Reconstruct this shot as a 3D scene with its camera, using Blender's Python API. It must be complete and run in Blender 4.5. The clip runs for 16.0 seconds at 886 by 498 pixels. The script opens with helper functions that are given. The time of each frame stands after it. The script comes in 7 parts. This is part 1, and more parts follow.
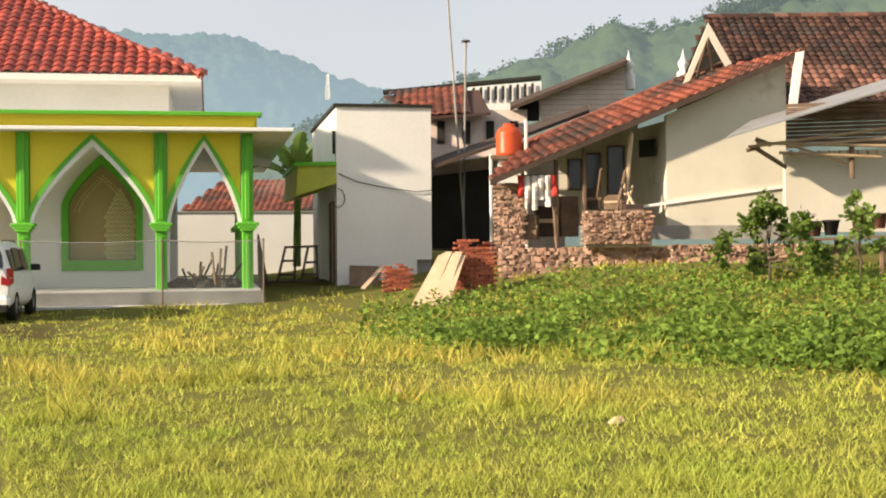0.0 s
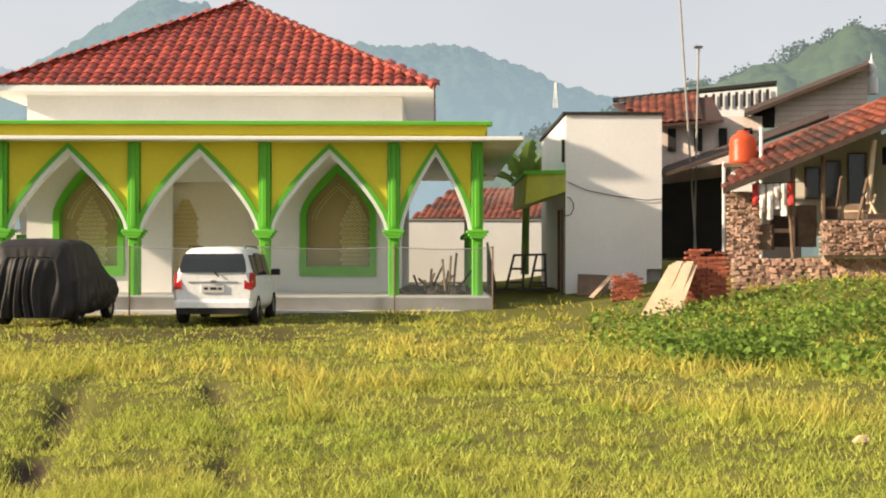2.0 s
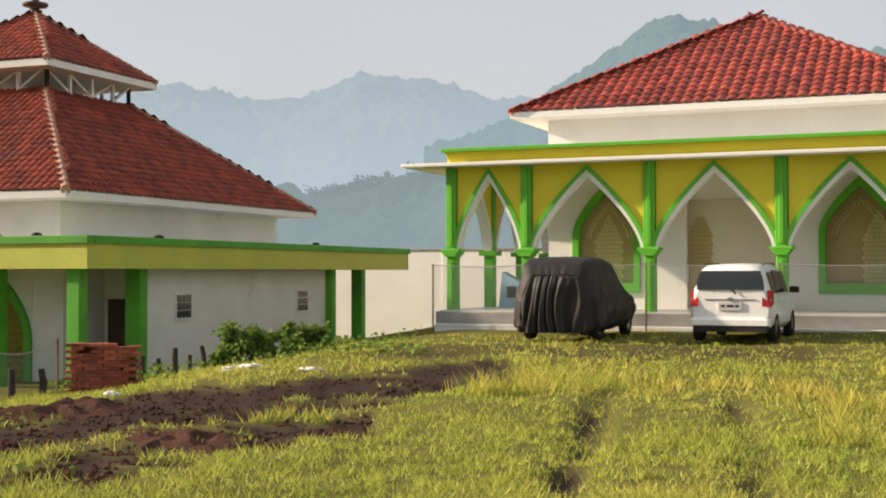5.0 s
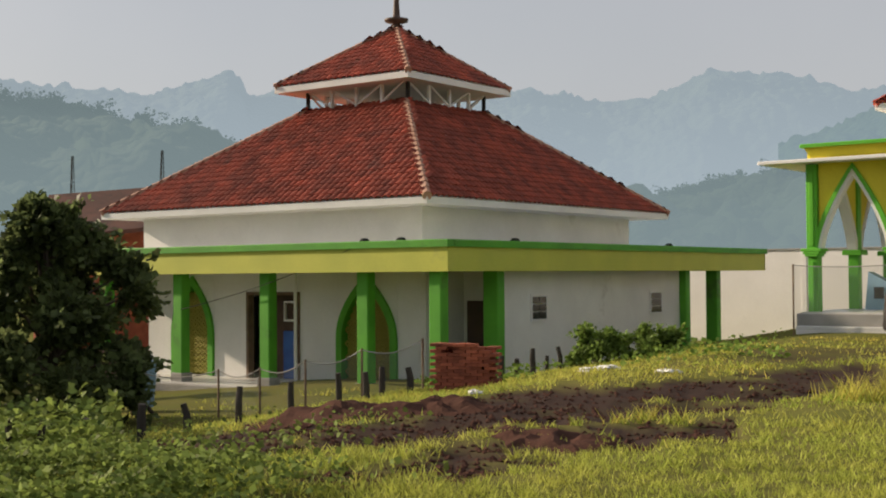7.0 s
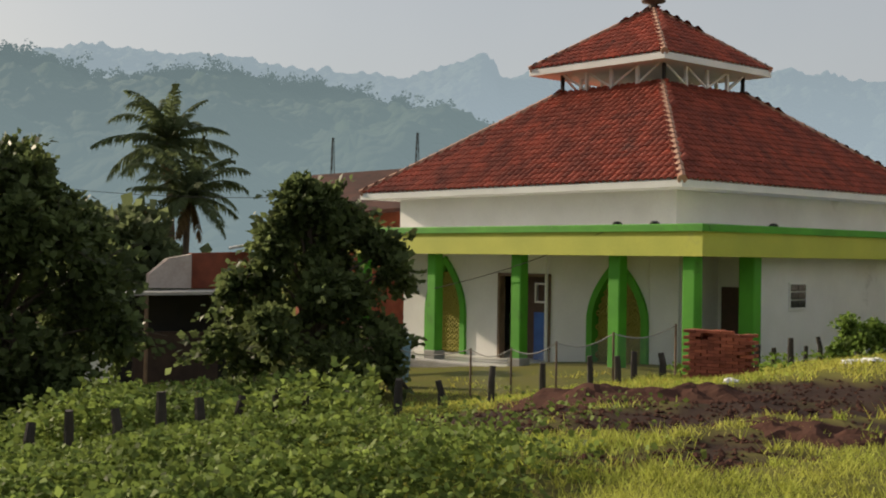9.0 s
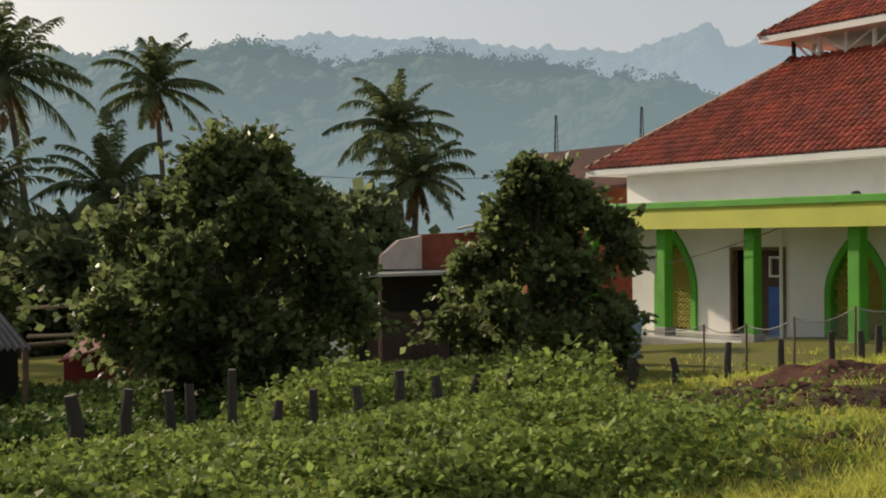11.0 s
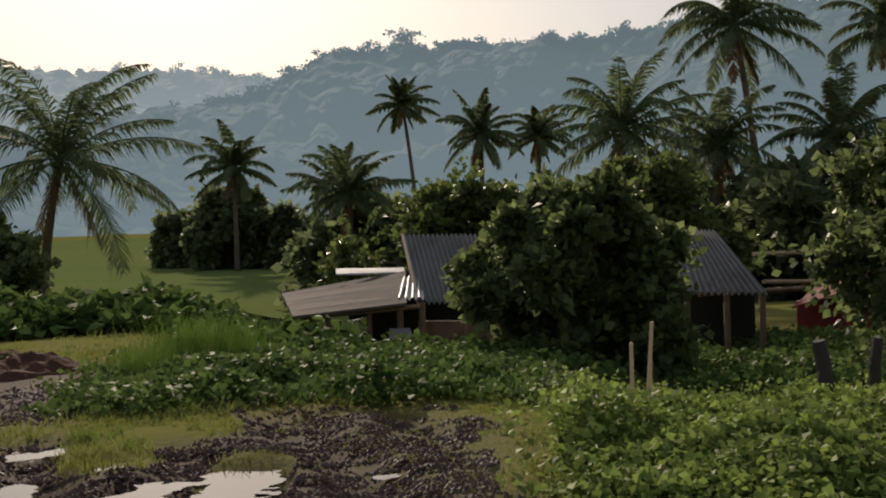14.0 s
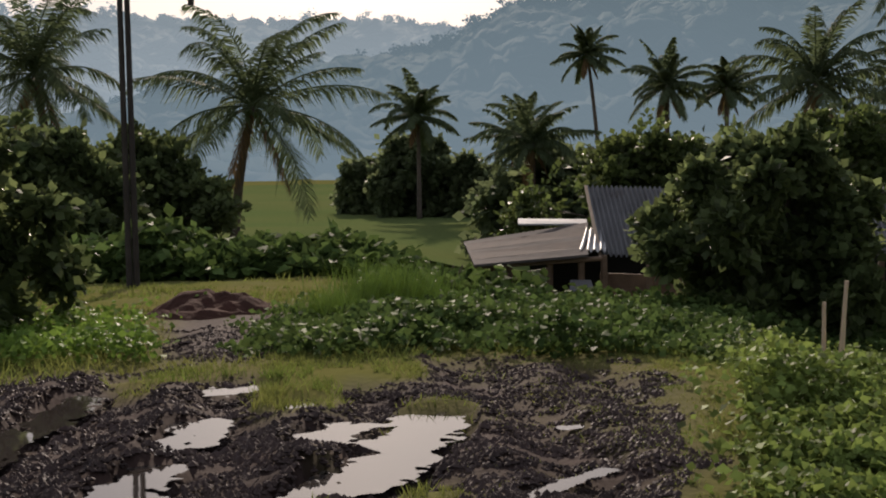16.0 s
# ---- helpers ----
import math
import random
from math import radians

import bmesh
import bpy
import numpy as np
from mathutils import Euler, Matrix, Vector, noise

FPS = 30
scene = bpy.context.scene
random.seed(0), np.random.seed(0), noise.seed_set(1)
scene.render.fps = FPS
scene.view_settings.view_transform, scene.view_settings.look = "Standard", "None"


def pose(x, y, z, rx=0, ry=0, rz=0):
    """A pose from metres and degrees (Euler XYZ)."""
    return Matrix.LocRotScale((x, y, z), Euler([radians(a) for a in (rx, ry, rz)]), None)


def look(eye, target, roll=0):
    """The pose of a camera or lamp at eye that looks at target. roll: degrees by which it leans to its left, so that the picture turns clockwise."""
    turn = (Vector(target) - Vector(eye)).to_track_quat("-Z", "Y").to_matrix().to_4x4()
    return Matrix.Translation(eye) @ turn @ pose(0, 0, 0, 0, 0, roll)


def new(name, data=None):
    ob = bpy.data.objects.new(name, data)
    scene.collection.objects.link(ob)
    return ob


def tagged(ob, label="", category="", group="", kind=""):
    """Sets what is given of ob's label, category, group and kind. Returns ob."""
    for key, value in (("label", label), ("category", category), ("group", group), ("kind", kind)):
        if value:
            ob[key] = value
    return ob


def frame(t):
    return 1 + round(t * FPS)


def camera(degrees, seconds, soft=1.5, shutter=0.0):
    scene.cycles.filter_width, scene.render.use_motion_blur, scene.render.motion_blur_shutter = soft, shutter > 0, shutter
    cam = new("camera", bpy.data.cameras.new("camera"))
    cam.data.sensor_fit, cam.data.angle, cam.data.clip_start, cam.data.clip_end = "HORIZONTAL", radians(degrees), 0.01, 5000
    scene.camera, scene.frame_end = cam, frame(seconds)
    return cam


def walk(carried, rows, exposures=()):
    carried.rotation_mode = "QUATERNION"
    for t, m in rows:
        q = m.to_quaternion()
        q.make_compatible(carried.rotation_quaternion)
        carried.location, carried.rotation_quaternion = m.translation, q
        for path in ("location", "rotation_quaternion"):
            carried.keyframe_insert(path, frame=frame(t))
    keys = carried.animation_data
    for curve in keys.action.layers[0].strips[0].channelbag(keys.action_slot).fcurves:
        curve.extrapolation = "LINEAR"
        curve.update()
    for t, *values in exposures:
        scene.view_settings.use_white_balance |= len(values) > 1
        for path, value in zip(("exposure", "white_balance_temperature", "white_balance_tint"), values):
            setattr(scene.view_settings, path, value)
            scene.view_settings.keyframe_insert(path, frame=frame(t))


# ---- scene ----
# ---- camera ----
EYE = 1.45
ARM = 0.335   # the camera is held out at arm's length from the turning body
cam = camera(38.51, 16.0, soft=2.0)
# seconds, heading (to the left of +y), tilt up, lean
TURNS = [
    (0.0, 0.23, -0.12, -0.45),
    (0.5, 2.49, 0.26, -0.40),
    (1.0, 4.68, 0.21, -0.26),
    (1.5, 7.25, 0.28, -0.23),
    (2.0, 10.42, 0.29, 0.10),
    (2.5, 14.19, 0.39, 0.52),
    (3.0, 18.14, 0.95, 0.59),
    (3.5, 22.40, 0.86, 0.40),
    (4.0, 27.29, 0.39, 0.58),
    (4.2, 28.90, 0.49, 0.35),
    (6.3, 41.12, 0.85, -0.29),
    (6.5, 43.33, 0.68, -0.48),
    (7.0, 48.86, 1.21, -0.44),
    (7.5, 53.78, 1.36, 0.47),
    (8.0, 56.47, 1.54, 0.65),
    (8.2, 56.81, 1.13, 0.55),
    (10.3, 65.94, -0.43, 1.27),
    (10.5, 66.30, -0.72, 1.09),
    (11.0, 70.25, -0.62, -0.62),
    (11.5, 76.79, -1.36, -1.00),
    (12.0, 82.72, -1.77, -1.40),
    (12.5, 88.10, -2.01, -1.65),
    (13.0, 92.93, -2.03, -2.06),
    (13.5, 96.12, -2.07, -1.70),
    (14.0, 102.20, -2.36, -1.75),
    (14.5, 106.33, -3.05, -0.88),
    (15.0, 109.14, -3.56, -1.55),
    (15.5, 110.19, -3.58, -1.36),
    (16.0, 110.37, -4.42, -0.83),
]


def heading(t, yaw, tilt, lean):
    a, b = radians(yaw), radians(tilt)
    eye = Vector((-math.sin(a) * ARM, math.cos(a) * ARM, EYE))
    return t, look(eye, eye + Vector((-math.sin(a) * math.cos(b), math.cos(a) * math.cos(b), math.sin(b))), lean)


walk(cam, [heading(*row) for row in TURNS],
     exposures=[(0.0, 1.18, 6550, 11), (3.5, 1.08, 6600, 13), (4.2, 1.04, 6550, 13), (7.0, 0.58, 6500, 12), (8.2, 0.5, 6400, 10), (10.3, 0.6, 6500, 9), (11.5, 0.62, 6450, 10), (12.5, 0.42, 6400, 11), (13.5, 0.36, 6300, 12), (14.5, 0.1, 6100, 15), (16.0, 0.24, 5950, 18)])

# ---- world and sun ----
SUN_AZ, SUN_EL = 114.0, 22.0
world = bpy.data.worlds.new("sky")
scene.world = world
world.use_nodes = True
sky = world.node_tree.nodes.new("ShaderNodeTexSky")
sky.sky_type = "NISHITA"
sky.sun_disc = False
sky.sun_elevation = radians(SUN_EL)
sky.sun_rotation = radians(-SUN_AZ)
sky.air_density, sky.dust_density, sky.ozone_density = 1.0, 2.5, 1.0
back = world.node_tree.nodes["Background"]
back.inputs["Strength"].default_value = 0.09
veil = world.node_tree.nodes.new("ShaderNodeMix")
veil.data_type = "RGBA"
veil.inputs["Factor"].default_value = 0.78
veil.inputs["B"].default_value = (3.75, 3.8, 3.85, 1)   # even bright haze
cloud = world.node_tree.nodes.new("ShaderNodeTexNoise")   # thin uneven cloud in the haze
cloud.inputs["Scale"].default_value, cloud.inputs["Detail"].default_value = 2.6, 5
thin = world.node_tree.nodes.new("ShaderNodeMix")
thin.data_type = "RGBA"
thin.inputs["A"].default_value, thin.inputs["B"].default_value = (3.2, 3.3, 3.4, 1), (4.4, 4.35, 4.3, 1)
world.node_tree.links.new(cloud.outputs["Fac"], thin.inputs["Factor"])
world.node_tree.links.new(thin.outputs["Result"], veil.inputs["B"])
world.node_tree.links.new(sky.outputs["Color"], veil.inputs["A"])
world.node_tree.links.new(veil.outputs["Result"], back.inputs["Color"])
lamp = bpy.data.lights.new("sun", "SUN")
lamp.energy, lamp.angle, lamp.color = 4.2, radians(1.5), (1.0, 0.82, 0.60)
sun = new("sun", lamp)
sa, se = radians(SUN_AZ), radians(SUN_EL)
sun.matrix_world = look((0, 0, 60), Vector((0, 0, 60)) - Vector((-math.sin(sa) * math.cos(se), math.cos(sa) * math.cos(se), math.sin(se))))


# ---- materials ----
def mat(name, a, b=None, scale=4.0, rough=0.8, bump=0.15, fine=60.0, metal=0.0, island=0.0, obj=0.0, stain=None, stain_at=0.62, spec=0.3):
    """Two colours mixed by a broad noise, a fine grain, optional stains and a variation from piece to piece."""
    m = bpy.data.materials.new(name)
    m.use_nodes = True
    nt = m.node_tree
    N, L = nt.nodes, nt.links
    p = N["Principled BSDF"]
    p.inputs["Roughness"].default_value, p.inputs["Metallic"].default_value = rough, metal
    p.inputs["Specular IOR Level"].default_value = spec
    b = b or tuple(c * 0.75 for c in a)
    co = N.new("ShaderNodeTexCoord")
    geo = N.new("ShaderNodeNewGeometry")
    n1 = N.new("ShaderNodeTexNoise")
    n1.inputs["Scale"].default_value, n1.inputs["Detail"].default_value = scale, 5
    L.new(geo.outputs["Position"], n1.inputs["Vector"])
    mix = N.new("ShaderNodeMix")
    mix.data_type = "RGBA"
    mix.inputs["A"].default_value, mix.inputs["B"].default_value = (*a, 1), (*b, 1)
    ramp = N.new("ShaderNodeMapRange")
    ramp.inputs["From Min"].default_value, ramp.inputs["From Max"].default_value = 0.3, 0.7
    L.new(n1.outputs["Fac"], ramp.inputs["Value"])
    L.new(ramp.outputs["Result"], mix.inputs["Factor"])
    out = mix.outputs["Result"]
    n2 = N.new("ShaderNodeTexNoise")
    n2.inputs["Scale"].default_value, n2.inputs["Detail"].default_value = fine, 3
    L.new(geo.outputs["Position"], n2.inputs["Vector"])
    hsv = N.new("ShaderNodeHueSaturation")
    val = N.new("ShaderNodeMapRange")
    val.inputs["To Min"].default_value, val.inputs["To Max"].default_value = 0.82, 1.15
    L.new(n2.outputs["Fac"], val.inputs["Value"])
    last = val.outputs["Result"]
    for amount, src in ((island, geo.outputs["Random Per Island"]), (obj, None)):
        if amount:
            if src is None:
                src = N.new("ShaderNodeObjectInfo").outputs["Random"]
            r = N.new("ShaderNodeMapRange")
            r.inputs["To Min"].default_value, r.inputs["To Max"].default_value = 1 - amount, 1 + amount
            L.new(src, r.inputs["Value"])
            mul = N.new("ShaderNodeMath")
            mul.operation = "MULTIPLY"
            L.new(last, mul.inputs[0])
            L.new(r.outputs["Result"], mul.inputs[1])
            last = mul.outputs["Value"]
    L.new(last, hsv.inputs["Value"])
    L.new(out, hsv.inputs["Color"])
    out = hsv.outputs["Color"]
    if stain:
        n3 = N.new("ShaderNodeTexNoise")
        n3.inputs["Scale"].default_value, n3.inputs["Detail"].default_value = scale * 0.6, 7
        n3.inputs["Roughness"].default_value = 0.7
        L.new(geo.outputs["Position"], n3.inputs["Vector"])
        r3 = N.new("ShaderNodeMapRange")
        r3.inputs["From Min"].default_value, r3.inputs["From Max"].default_value = stain_at, stain_at + 0.12
        L.new(n3.outputs["Fac"], r3.inputs["Value"])
        m3 = N.new("ShaderNodeMix")
        m3.data_type = "RGBA"
        m3.inputs["B"].default_value = (*stain, 1)
        L.new(out, m3.inputs["A"])
        L.new(r3.outputs["Result"], m3.inputs["Factor"])
        out = m3.outputs["Result"]
    L.new(out, p.inputs["Base Color"])
    if bump:
        bp = N.new("ShaderNodeBump")
        bp.inputs["Strength"].default_value, bp.inputs["Distance"].default_value = bump, 0.02
        L.new(n2.outputs["Fac"], bp.inputs["Height"])
        L.new(bp.outputs["Normal"], p.inputs["Normal"])
    return m


def leafy(name, a, b, scale=3.0, island=0.35, rough=0.55, trans=0.35, spec=0.09):
    m = mat(name, a, b, scale, rough, 0.0, 25.0, island=island, spec=spec)
    N, L = m.node_tree.nodes, m.node_tree.links
    p = N["Principled BSDF"]
    t = N.new("ShaderNodeBsdfTranslucent")
    src = p.inputs["Base Color"].links[0].from_socket
    L.new(src, t.inputs["Color"])
    mx = N.new("ShaderNodeMixShader")
    mx.inputs[0].default_value = trans
    L.new(p.outputs[0], mx.inputs[1])
    L.new(t.outputs[0], mx.inputs[2])
    L.new(mx.outputs[0], N["Material Output"].inputs["Surface"])
    return m


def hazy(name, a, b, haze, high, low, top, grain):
    """A far wooded slope; bright haze is mixed in as glow, more towards its foot."""
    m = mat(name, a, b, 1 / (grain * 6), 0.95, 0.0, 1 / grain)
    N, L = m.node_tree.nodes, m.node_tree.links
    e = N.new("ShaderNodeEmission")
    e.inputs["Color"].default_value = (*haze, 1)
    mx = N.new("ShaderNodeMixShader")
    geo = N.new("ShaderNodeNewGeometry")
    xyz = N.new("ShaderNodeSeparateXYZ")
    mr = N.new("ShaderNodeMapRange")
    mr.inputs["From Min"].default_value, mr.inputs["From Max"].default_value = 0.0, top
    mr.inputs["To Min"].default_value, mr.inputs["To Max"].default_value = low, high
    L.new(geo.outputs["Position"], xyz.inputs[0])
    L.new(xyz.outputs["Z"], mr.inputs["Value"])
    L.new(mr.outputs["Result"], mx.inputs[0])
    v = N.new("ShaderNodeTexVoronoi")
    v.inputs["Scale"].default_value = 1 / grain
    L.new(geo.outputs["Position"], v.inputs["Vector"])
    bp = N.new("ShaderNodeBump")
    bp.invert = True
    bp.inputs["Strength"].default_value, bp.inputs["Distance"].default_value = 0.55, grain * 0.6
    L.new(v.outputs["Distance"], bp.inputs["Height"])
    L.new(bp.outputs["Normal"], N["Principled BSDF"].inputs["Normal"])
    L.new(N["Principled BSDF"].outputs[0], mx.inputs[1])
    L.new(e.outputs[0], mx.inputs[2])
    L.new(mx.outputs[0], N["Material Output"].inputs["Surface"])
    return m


WHITE = mat("white_plaster", (0.84, 0.83, 0.81), (0.78, 0.77, 0.75), 0.7, 0.85, 0.1, 40, stain=(0.52, 0.50, 0.46), stain_at=0.66)
WHITE2 = mat("weathered_white_plaster", (0.78, 0.775, 0.76), (0.68, 0.675, 0.66), 0.8, 0.9, 0.15, 40, stain=(0.46, 0.45, 0.42), stain_at=0.63)
CREAM = mat("cream_plaster", (0.66, 0.62, 0.52), (0.56, 0.53, 0.45), 0.9, 0.9, 0.15, 40, stain=(0.38, 0.34, 0.27), stain_at=0.60)
YELLOW = mat("yellow_paint", (0.76, 0.65, 0.045), (0.70, 0.59, 0.04), 0.8, 0.6, 0.05, 40)
LIME = mat("lime_yellow_paint", (0.55, 0.56, 0.09), (0.46, 0.49, 0.08), 0.8, 0.6, 0.08, 40, stain=(0.34, 0.36, 0.10), stain_at=0.64)
GREEN = mat("green_paint", (0.13, 0.47, 0.035), (0.10, 0.40, 0.03), 0.9, 0.5, 0.05, 40)
GREEN2 = mat("weathered_green_paint", (0.10, 0.38, 0.03), (0.07, 0.28, 0.025), 1.0, 0.55, 0.1, 40, stain=(0.06, 0.12, 0.03), stain_at=0.6)
TILE = mat("red_glazed_tile", (0.34, 0.062, 0.038), (0.24, 0.045, 0.030), 1.2, 0.5, 0.1, 30, island=0.35, obj=0.35, stain=(0.16, 0.05, 0.035), stain_at=0.62)
TILE2 = mat("clay_tile", (0.30, 0.060, 0.032), (0.16, 0.040, 0.026), 1.0, 0.8, 0.2, 30, island=0.3, obj=0.3, stain=(0.10, 0.045, 0.035), stain_at=0.60)
TILE3 = mat("old_clay_tile", (0.15, 0.068, 0.048), (0.08, 0.045, 0.036), 1.3, 0.85, 0.2, 30, island=0.7, obj=0.7, stain=(0.045, 0.035, 0.03), stain_at=0.55)
CONCRETE = mat("grey_concrete", (0.36, 0.35, 0.33), (0.26, 0.25, 0.23), 1.5, 0.9, 0.2, 30)
# near-black for dark parts, and for shade inside openings and sheds
DARK = mat("dark_part_and_shade", (0.03, 0.028, 0.025), (0.02, 0.02, 0.018), 1.5, 0.9, 0.1, 30)
WOOD = mat("weathered_timber", (0.22, 0.15, 0.10), (0.12, 0.08, 0.055), 3, 0.85, 0.3, 25, island=0.3)
PALEWOOD = mat("fresh_sawn_timber", (0.62, 0.47, 0.32), (0.50, 0.37, 0.25), 3, 0.75, 0.2, 25, island=0.15)
BRICK = mat("red_brick", (0.34, 0.10, 0.055), (0.22, 0.065, 0.04), 3, 0.9, 0.3, 30, island=0.35, obj=0.35)
DARKWOOD = mat("dark_timber", (0.075, 0.05, 0.038), (0.045, 0.032, 0.026), 3, 0.9, 0.3, 25)
STONE = mat("rubble_stone", (0.40, 0.27, 0.20), (0.24, 0.14, 0.10), 2.5, 0.9, 0.4, 15, island=0.3, obj=0.4)


# ---- building helpers ----
class Shape:
    """Collects vertices and faces of one mesh."""

    def __init__(self):
        self.v, self.f = [], []

    def add(self, verts, faces):
        n = len(self.v)
        self.v += [tuple(p) for p in verts]
        self.f += [tuple(i + n for i in q) for q in faces]
        return self

    def box(self, x0, x1, y0, y1, z0, z1, m=None):
        vs = [Vector((x, y, z)) for z in (z0, z1) for x, y in ((x0, y0), (x1, y0), (x1, y1), (x0, y1))]
        if m:
            vs = [m @ p for p in vs]
        return self.add(vs, [(3, 2, 1, 0), (4, 5, 6, 7), (0, 1, 5, 4), (1, 2, 6, 5), (2, 3, 7, 6), (3, 0, 4, 7)])

    def bevel_box(self, x0, x1, y0, y1, z0, z1, c=0.02, m=None):
        """A box whose upright and top edges are cut off by c."""
        ring = lambda d: [(x0 + d + c, y0 + d), (x1 - d - c, y0 + d), (x1 - d, y0 + d + c), (x1 - d, y1 - d - c), (x1 - d - c, y1 - d), (x0 + d + c, y1 - d), (x0 + d, y1 - d - c), (x0 + d, y0 + d + c)]
        vs = [Vector((*p, z0)) for p in ring(0)] + [Vector((*p, z1 - c)) for p in ring(0)] + [Vector((*p, z1)) for p in ring(c * 0.7)]
        if m:
            vs = [m @ p for p in vs]
        fs = [tuple(range(7, -1, -1)), tuple(range(16, 24))]
        for k in (0, 8):
            fs += [(k + i, k + (i + 1) % 8, k + 8 + (i + 1) % 8, k + 8 + i) for i in range(8)]
        return self.add(vs, fs)

    def prism(self, poly, d0, d1, put):
        """A flat outline drawn out from d0 to d1; put(u, v, d) gives the place."""
        n = len(poly)
        vs = [put(u, w, d0) for u, w in poly] + [put(u, w, d1) for u, w in poly]
        return self.add(vs, [tuple(range(n)), tuple(range(2 * n - 1, n - 1, -1))] + [(i, i + n, (i + 1) % n + n, (i + 1) % n) for i in range(n)])

    def strip(self, inner, outer, d0, d1, put, closed=False):
        """A band between two outlines of the same count, with depth."""
        n = len(inner)
        vs = [put(u, w, d) for d in (d0, d1) for line in (inner, outer) for u, w in line]
        fs = []
        for i in range(n if closed else n - 1):
            j = (i + 1) % n
            fs += [(i, j, n + j, n + i), (2 * n + i, 3 * n + i, 3 * n + j, 2 * n + j), (i, 2 * n + i, 2 * n + j, j), (n + i, n + j, 3 * n + j, 3 * n + i)]
        if not closed:
            fs += [(0, n, 3 * n, 2 * n), (n - 1, 3 * n - 1, 4 * n - 1, 2 * n - 1)]
        return self.add(vs, fs)

    def tube(self, pts, radii, sides=8, cap=True):
        pts = [Vector(p) for p in pts]
        if not hasattr(radii, "__len__"):
            radii = [radii] * len(pts)
        vs, fs = [], []
        for i, p in enumerate(pts):
            d = (pts[min(i + 1, len(pts) - 1)] - pts[max(i - 1, 0)]).normalized()
            a = d.orthogonal().normalized() if abs(d.z) > 0.9 else d.cross(Vector((0, 0, 1))).normalized()
            b = d.cross(a)
            vs += [p + radii[i] * (math.cos(k * 2 * math.pi / sides) * a + math.sin(k * 2 * math.pi / sides) * b) for k in range(sides)]
        for i in range(len(pts) - 1):
            fs += [(i * sides + k, i * sides + (k + 1) % sides, (i + 1) * sides + (k + 1) % sides, (i + 1) * sides + k) for k in range(sides)]
        if cap:
            fs += [tuple(range(sides - 1, -1, -1)), tuple(range((len(pts) - 1) * sides, len(pts) * sides))]
        return self.add(vs, fs)

    def lathe(self, profile, centre=(0, 0, 0), sides=20):
        c = Vector(centre)
        vs = [c + Vector((r * math.cos(k * 2 * math.pi / sides), r * math.sin(k * 2 * math.pi / sides), z)) for r, z in profile for k in range(sides)]
        fs = [(i * sides + k, i * sides + (k + 1) % sides, (i + 1) * sides + (k + 1) % sides, (i + 1) * sides + k) for i in range(len(profile) - 1) for k in range(sides)]
        return self.add(vs, fs)

    def mesh(self, name, material, smooth=False):
        me = bpy.data.meshes.new(name)
        me.from_pydata(self.v, [], self.f)
        me.materials.append(material)
        if smooth:
            me.shade_smooth()
        me.update()
        return me

    def part(self, name, material, parent=None, label="", smooth=False):
        ob = new(name, self.mesh(name, material, smooth))
        ob.parent = parent
        return tagged(ob, label)


def thing(name, label, category, m=None, group="", kind=""):
    """An empty that holds the parts of a thing."""
    ob = new(name)
    ob.matrix_basis = m or Matrix()
    return tagged(ob, label, category, group, kind)


def spot(az, r, z=None):
    """The place at a bearing (degrees to the left of +y) and a distance; on the ground if no height is given."""
    x, y = -math.sin(radians(az)) * r, math.cos(radians(az)) * r
    return Vector((x, y, land(x, y) if z is None else z))


def step(v, a, b):
    """0 below a, 1 above b, smooth between."""
    if a > b:
        return 1 - step(v, b, a)
    u = min(1.0, max(0.0, (v - a) / (b - a)))
    return u * u * (3 - 2 * u)


def land(x, y):
    """The height of the ground: a level field that falls to the west and rises to the houses in the north-east."""
    s = -x - 0.36 * y
    z = -0.5 * step(s, 7, 12) - 0.9 * step(s, 10.5, 18) - 0.8 * step(s, 18, 34) - 1.2 * step(s, 34, 62) - 0.8 * step(s, 60, 140)
    z += 0.9 * step(x + 0.25 * y, 4, 13) * step(y, 14, 30)
    z += 0.4 * step(y, 26, 36) * step(-s, -8, 4)
    az, r = math.degrees(math.atan2(-x, y)), math.hypot(x, y)
    gentle = step(az, 90, 104) * (1 - step(r, 60, 80)) if az > 0 else 1 - step(r, 0, 20) if az < -150 else 0.0
    if gentle:
        soft = -0.05 * max(0.0, r - 7) - 0.07 * max(0.0, min(r, 32) - 14) * (1 - step(az, 108, 116))
        z += (soft - z) * gentle
    near = step(r, 300, 60)
    z += 0.05 * noise.noise(Vector((x * 0.5, y * 0.5, 0))) * near
    return z


# ---- ground ----
def polar(x, y):
    return math.degrees(math.atan2(-x, y)), math.hypot(x, y)


def band(az, r, line, width):
    """1 on a path of bearings and distances, fading to 0 at its width in metres."""
    if not line[0][0] - 2 < az < line[-1][0] + 2:
        return 0.0
    mid = float(np.interp(az, [k[0] for k in line], [k[1] for k in line]))
    return 1 - step(abs(r - mid), width * 0.4, width)


TRACK = [(32, 19.0), (37, 16.4), (43, 14.6), (50, 13.8), (57, 13.6), (61, 13.8)]
TRACK2 = [(38, 12.6), (44, 11.2), (50, 9.9), (55, 9.0)]


def rut(x, y, az0, r0, az1, r1, w):
    p, q = spot(az0, r0, 0).to_2d(), spot(az1, r1, 0).to_2d()
    v = Vector((x, y)) - p
    u = max(0.0, min(1.0, v.dot(q - p) / (q - p).length_squared))
    return 1 - step((v - (q - p) * u).length, w * 0.3, w)


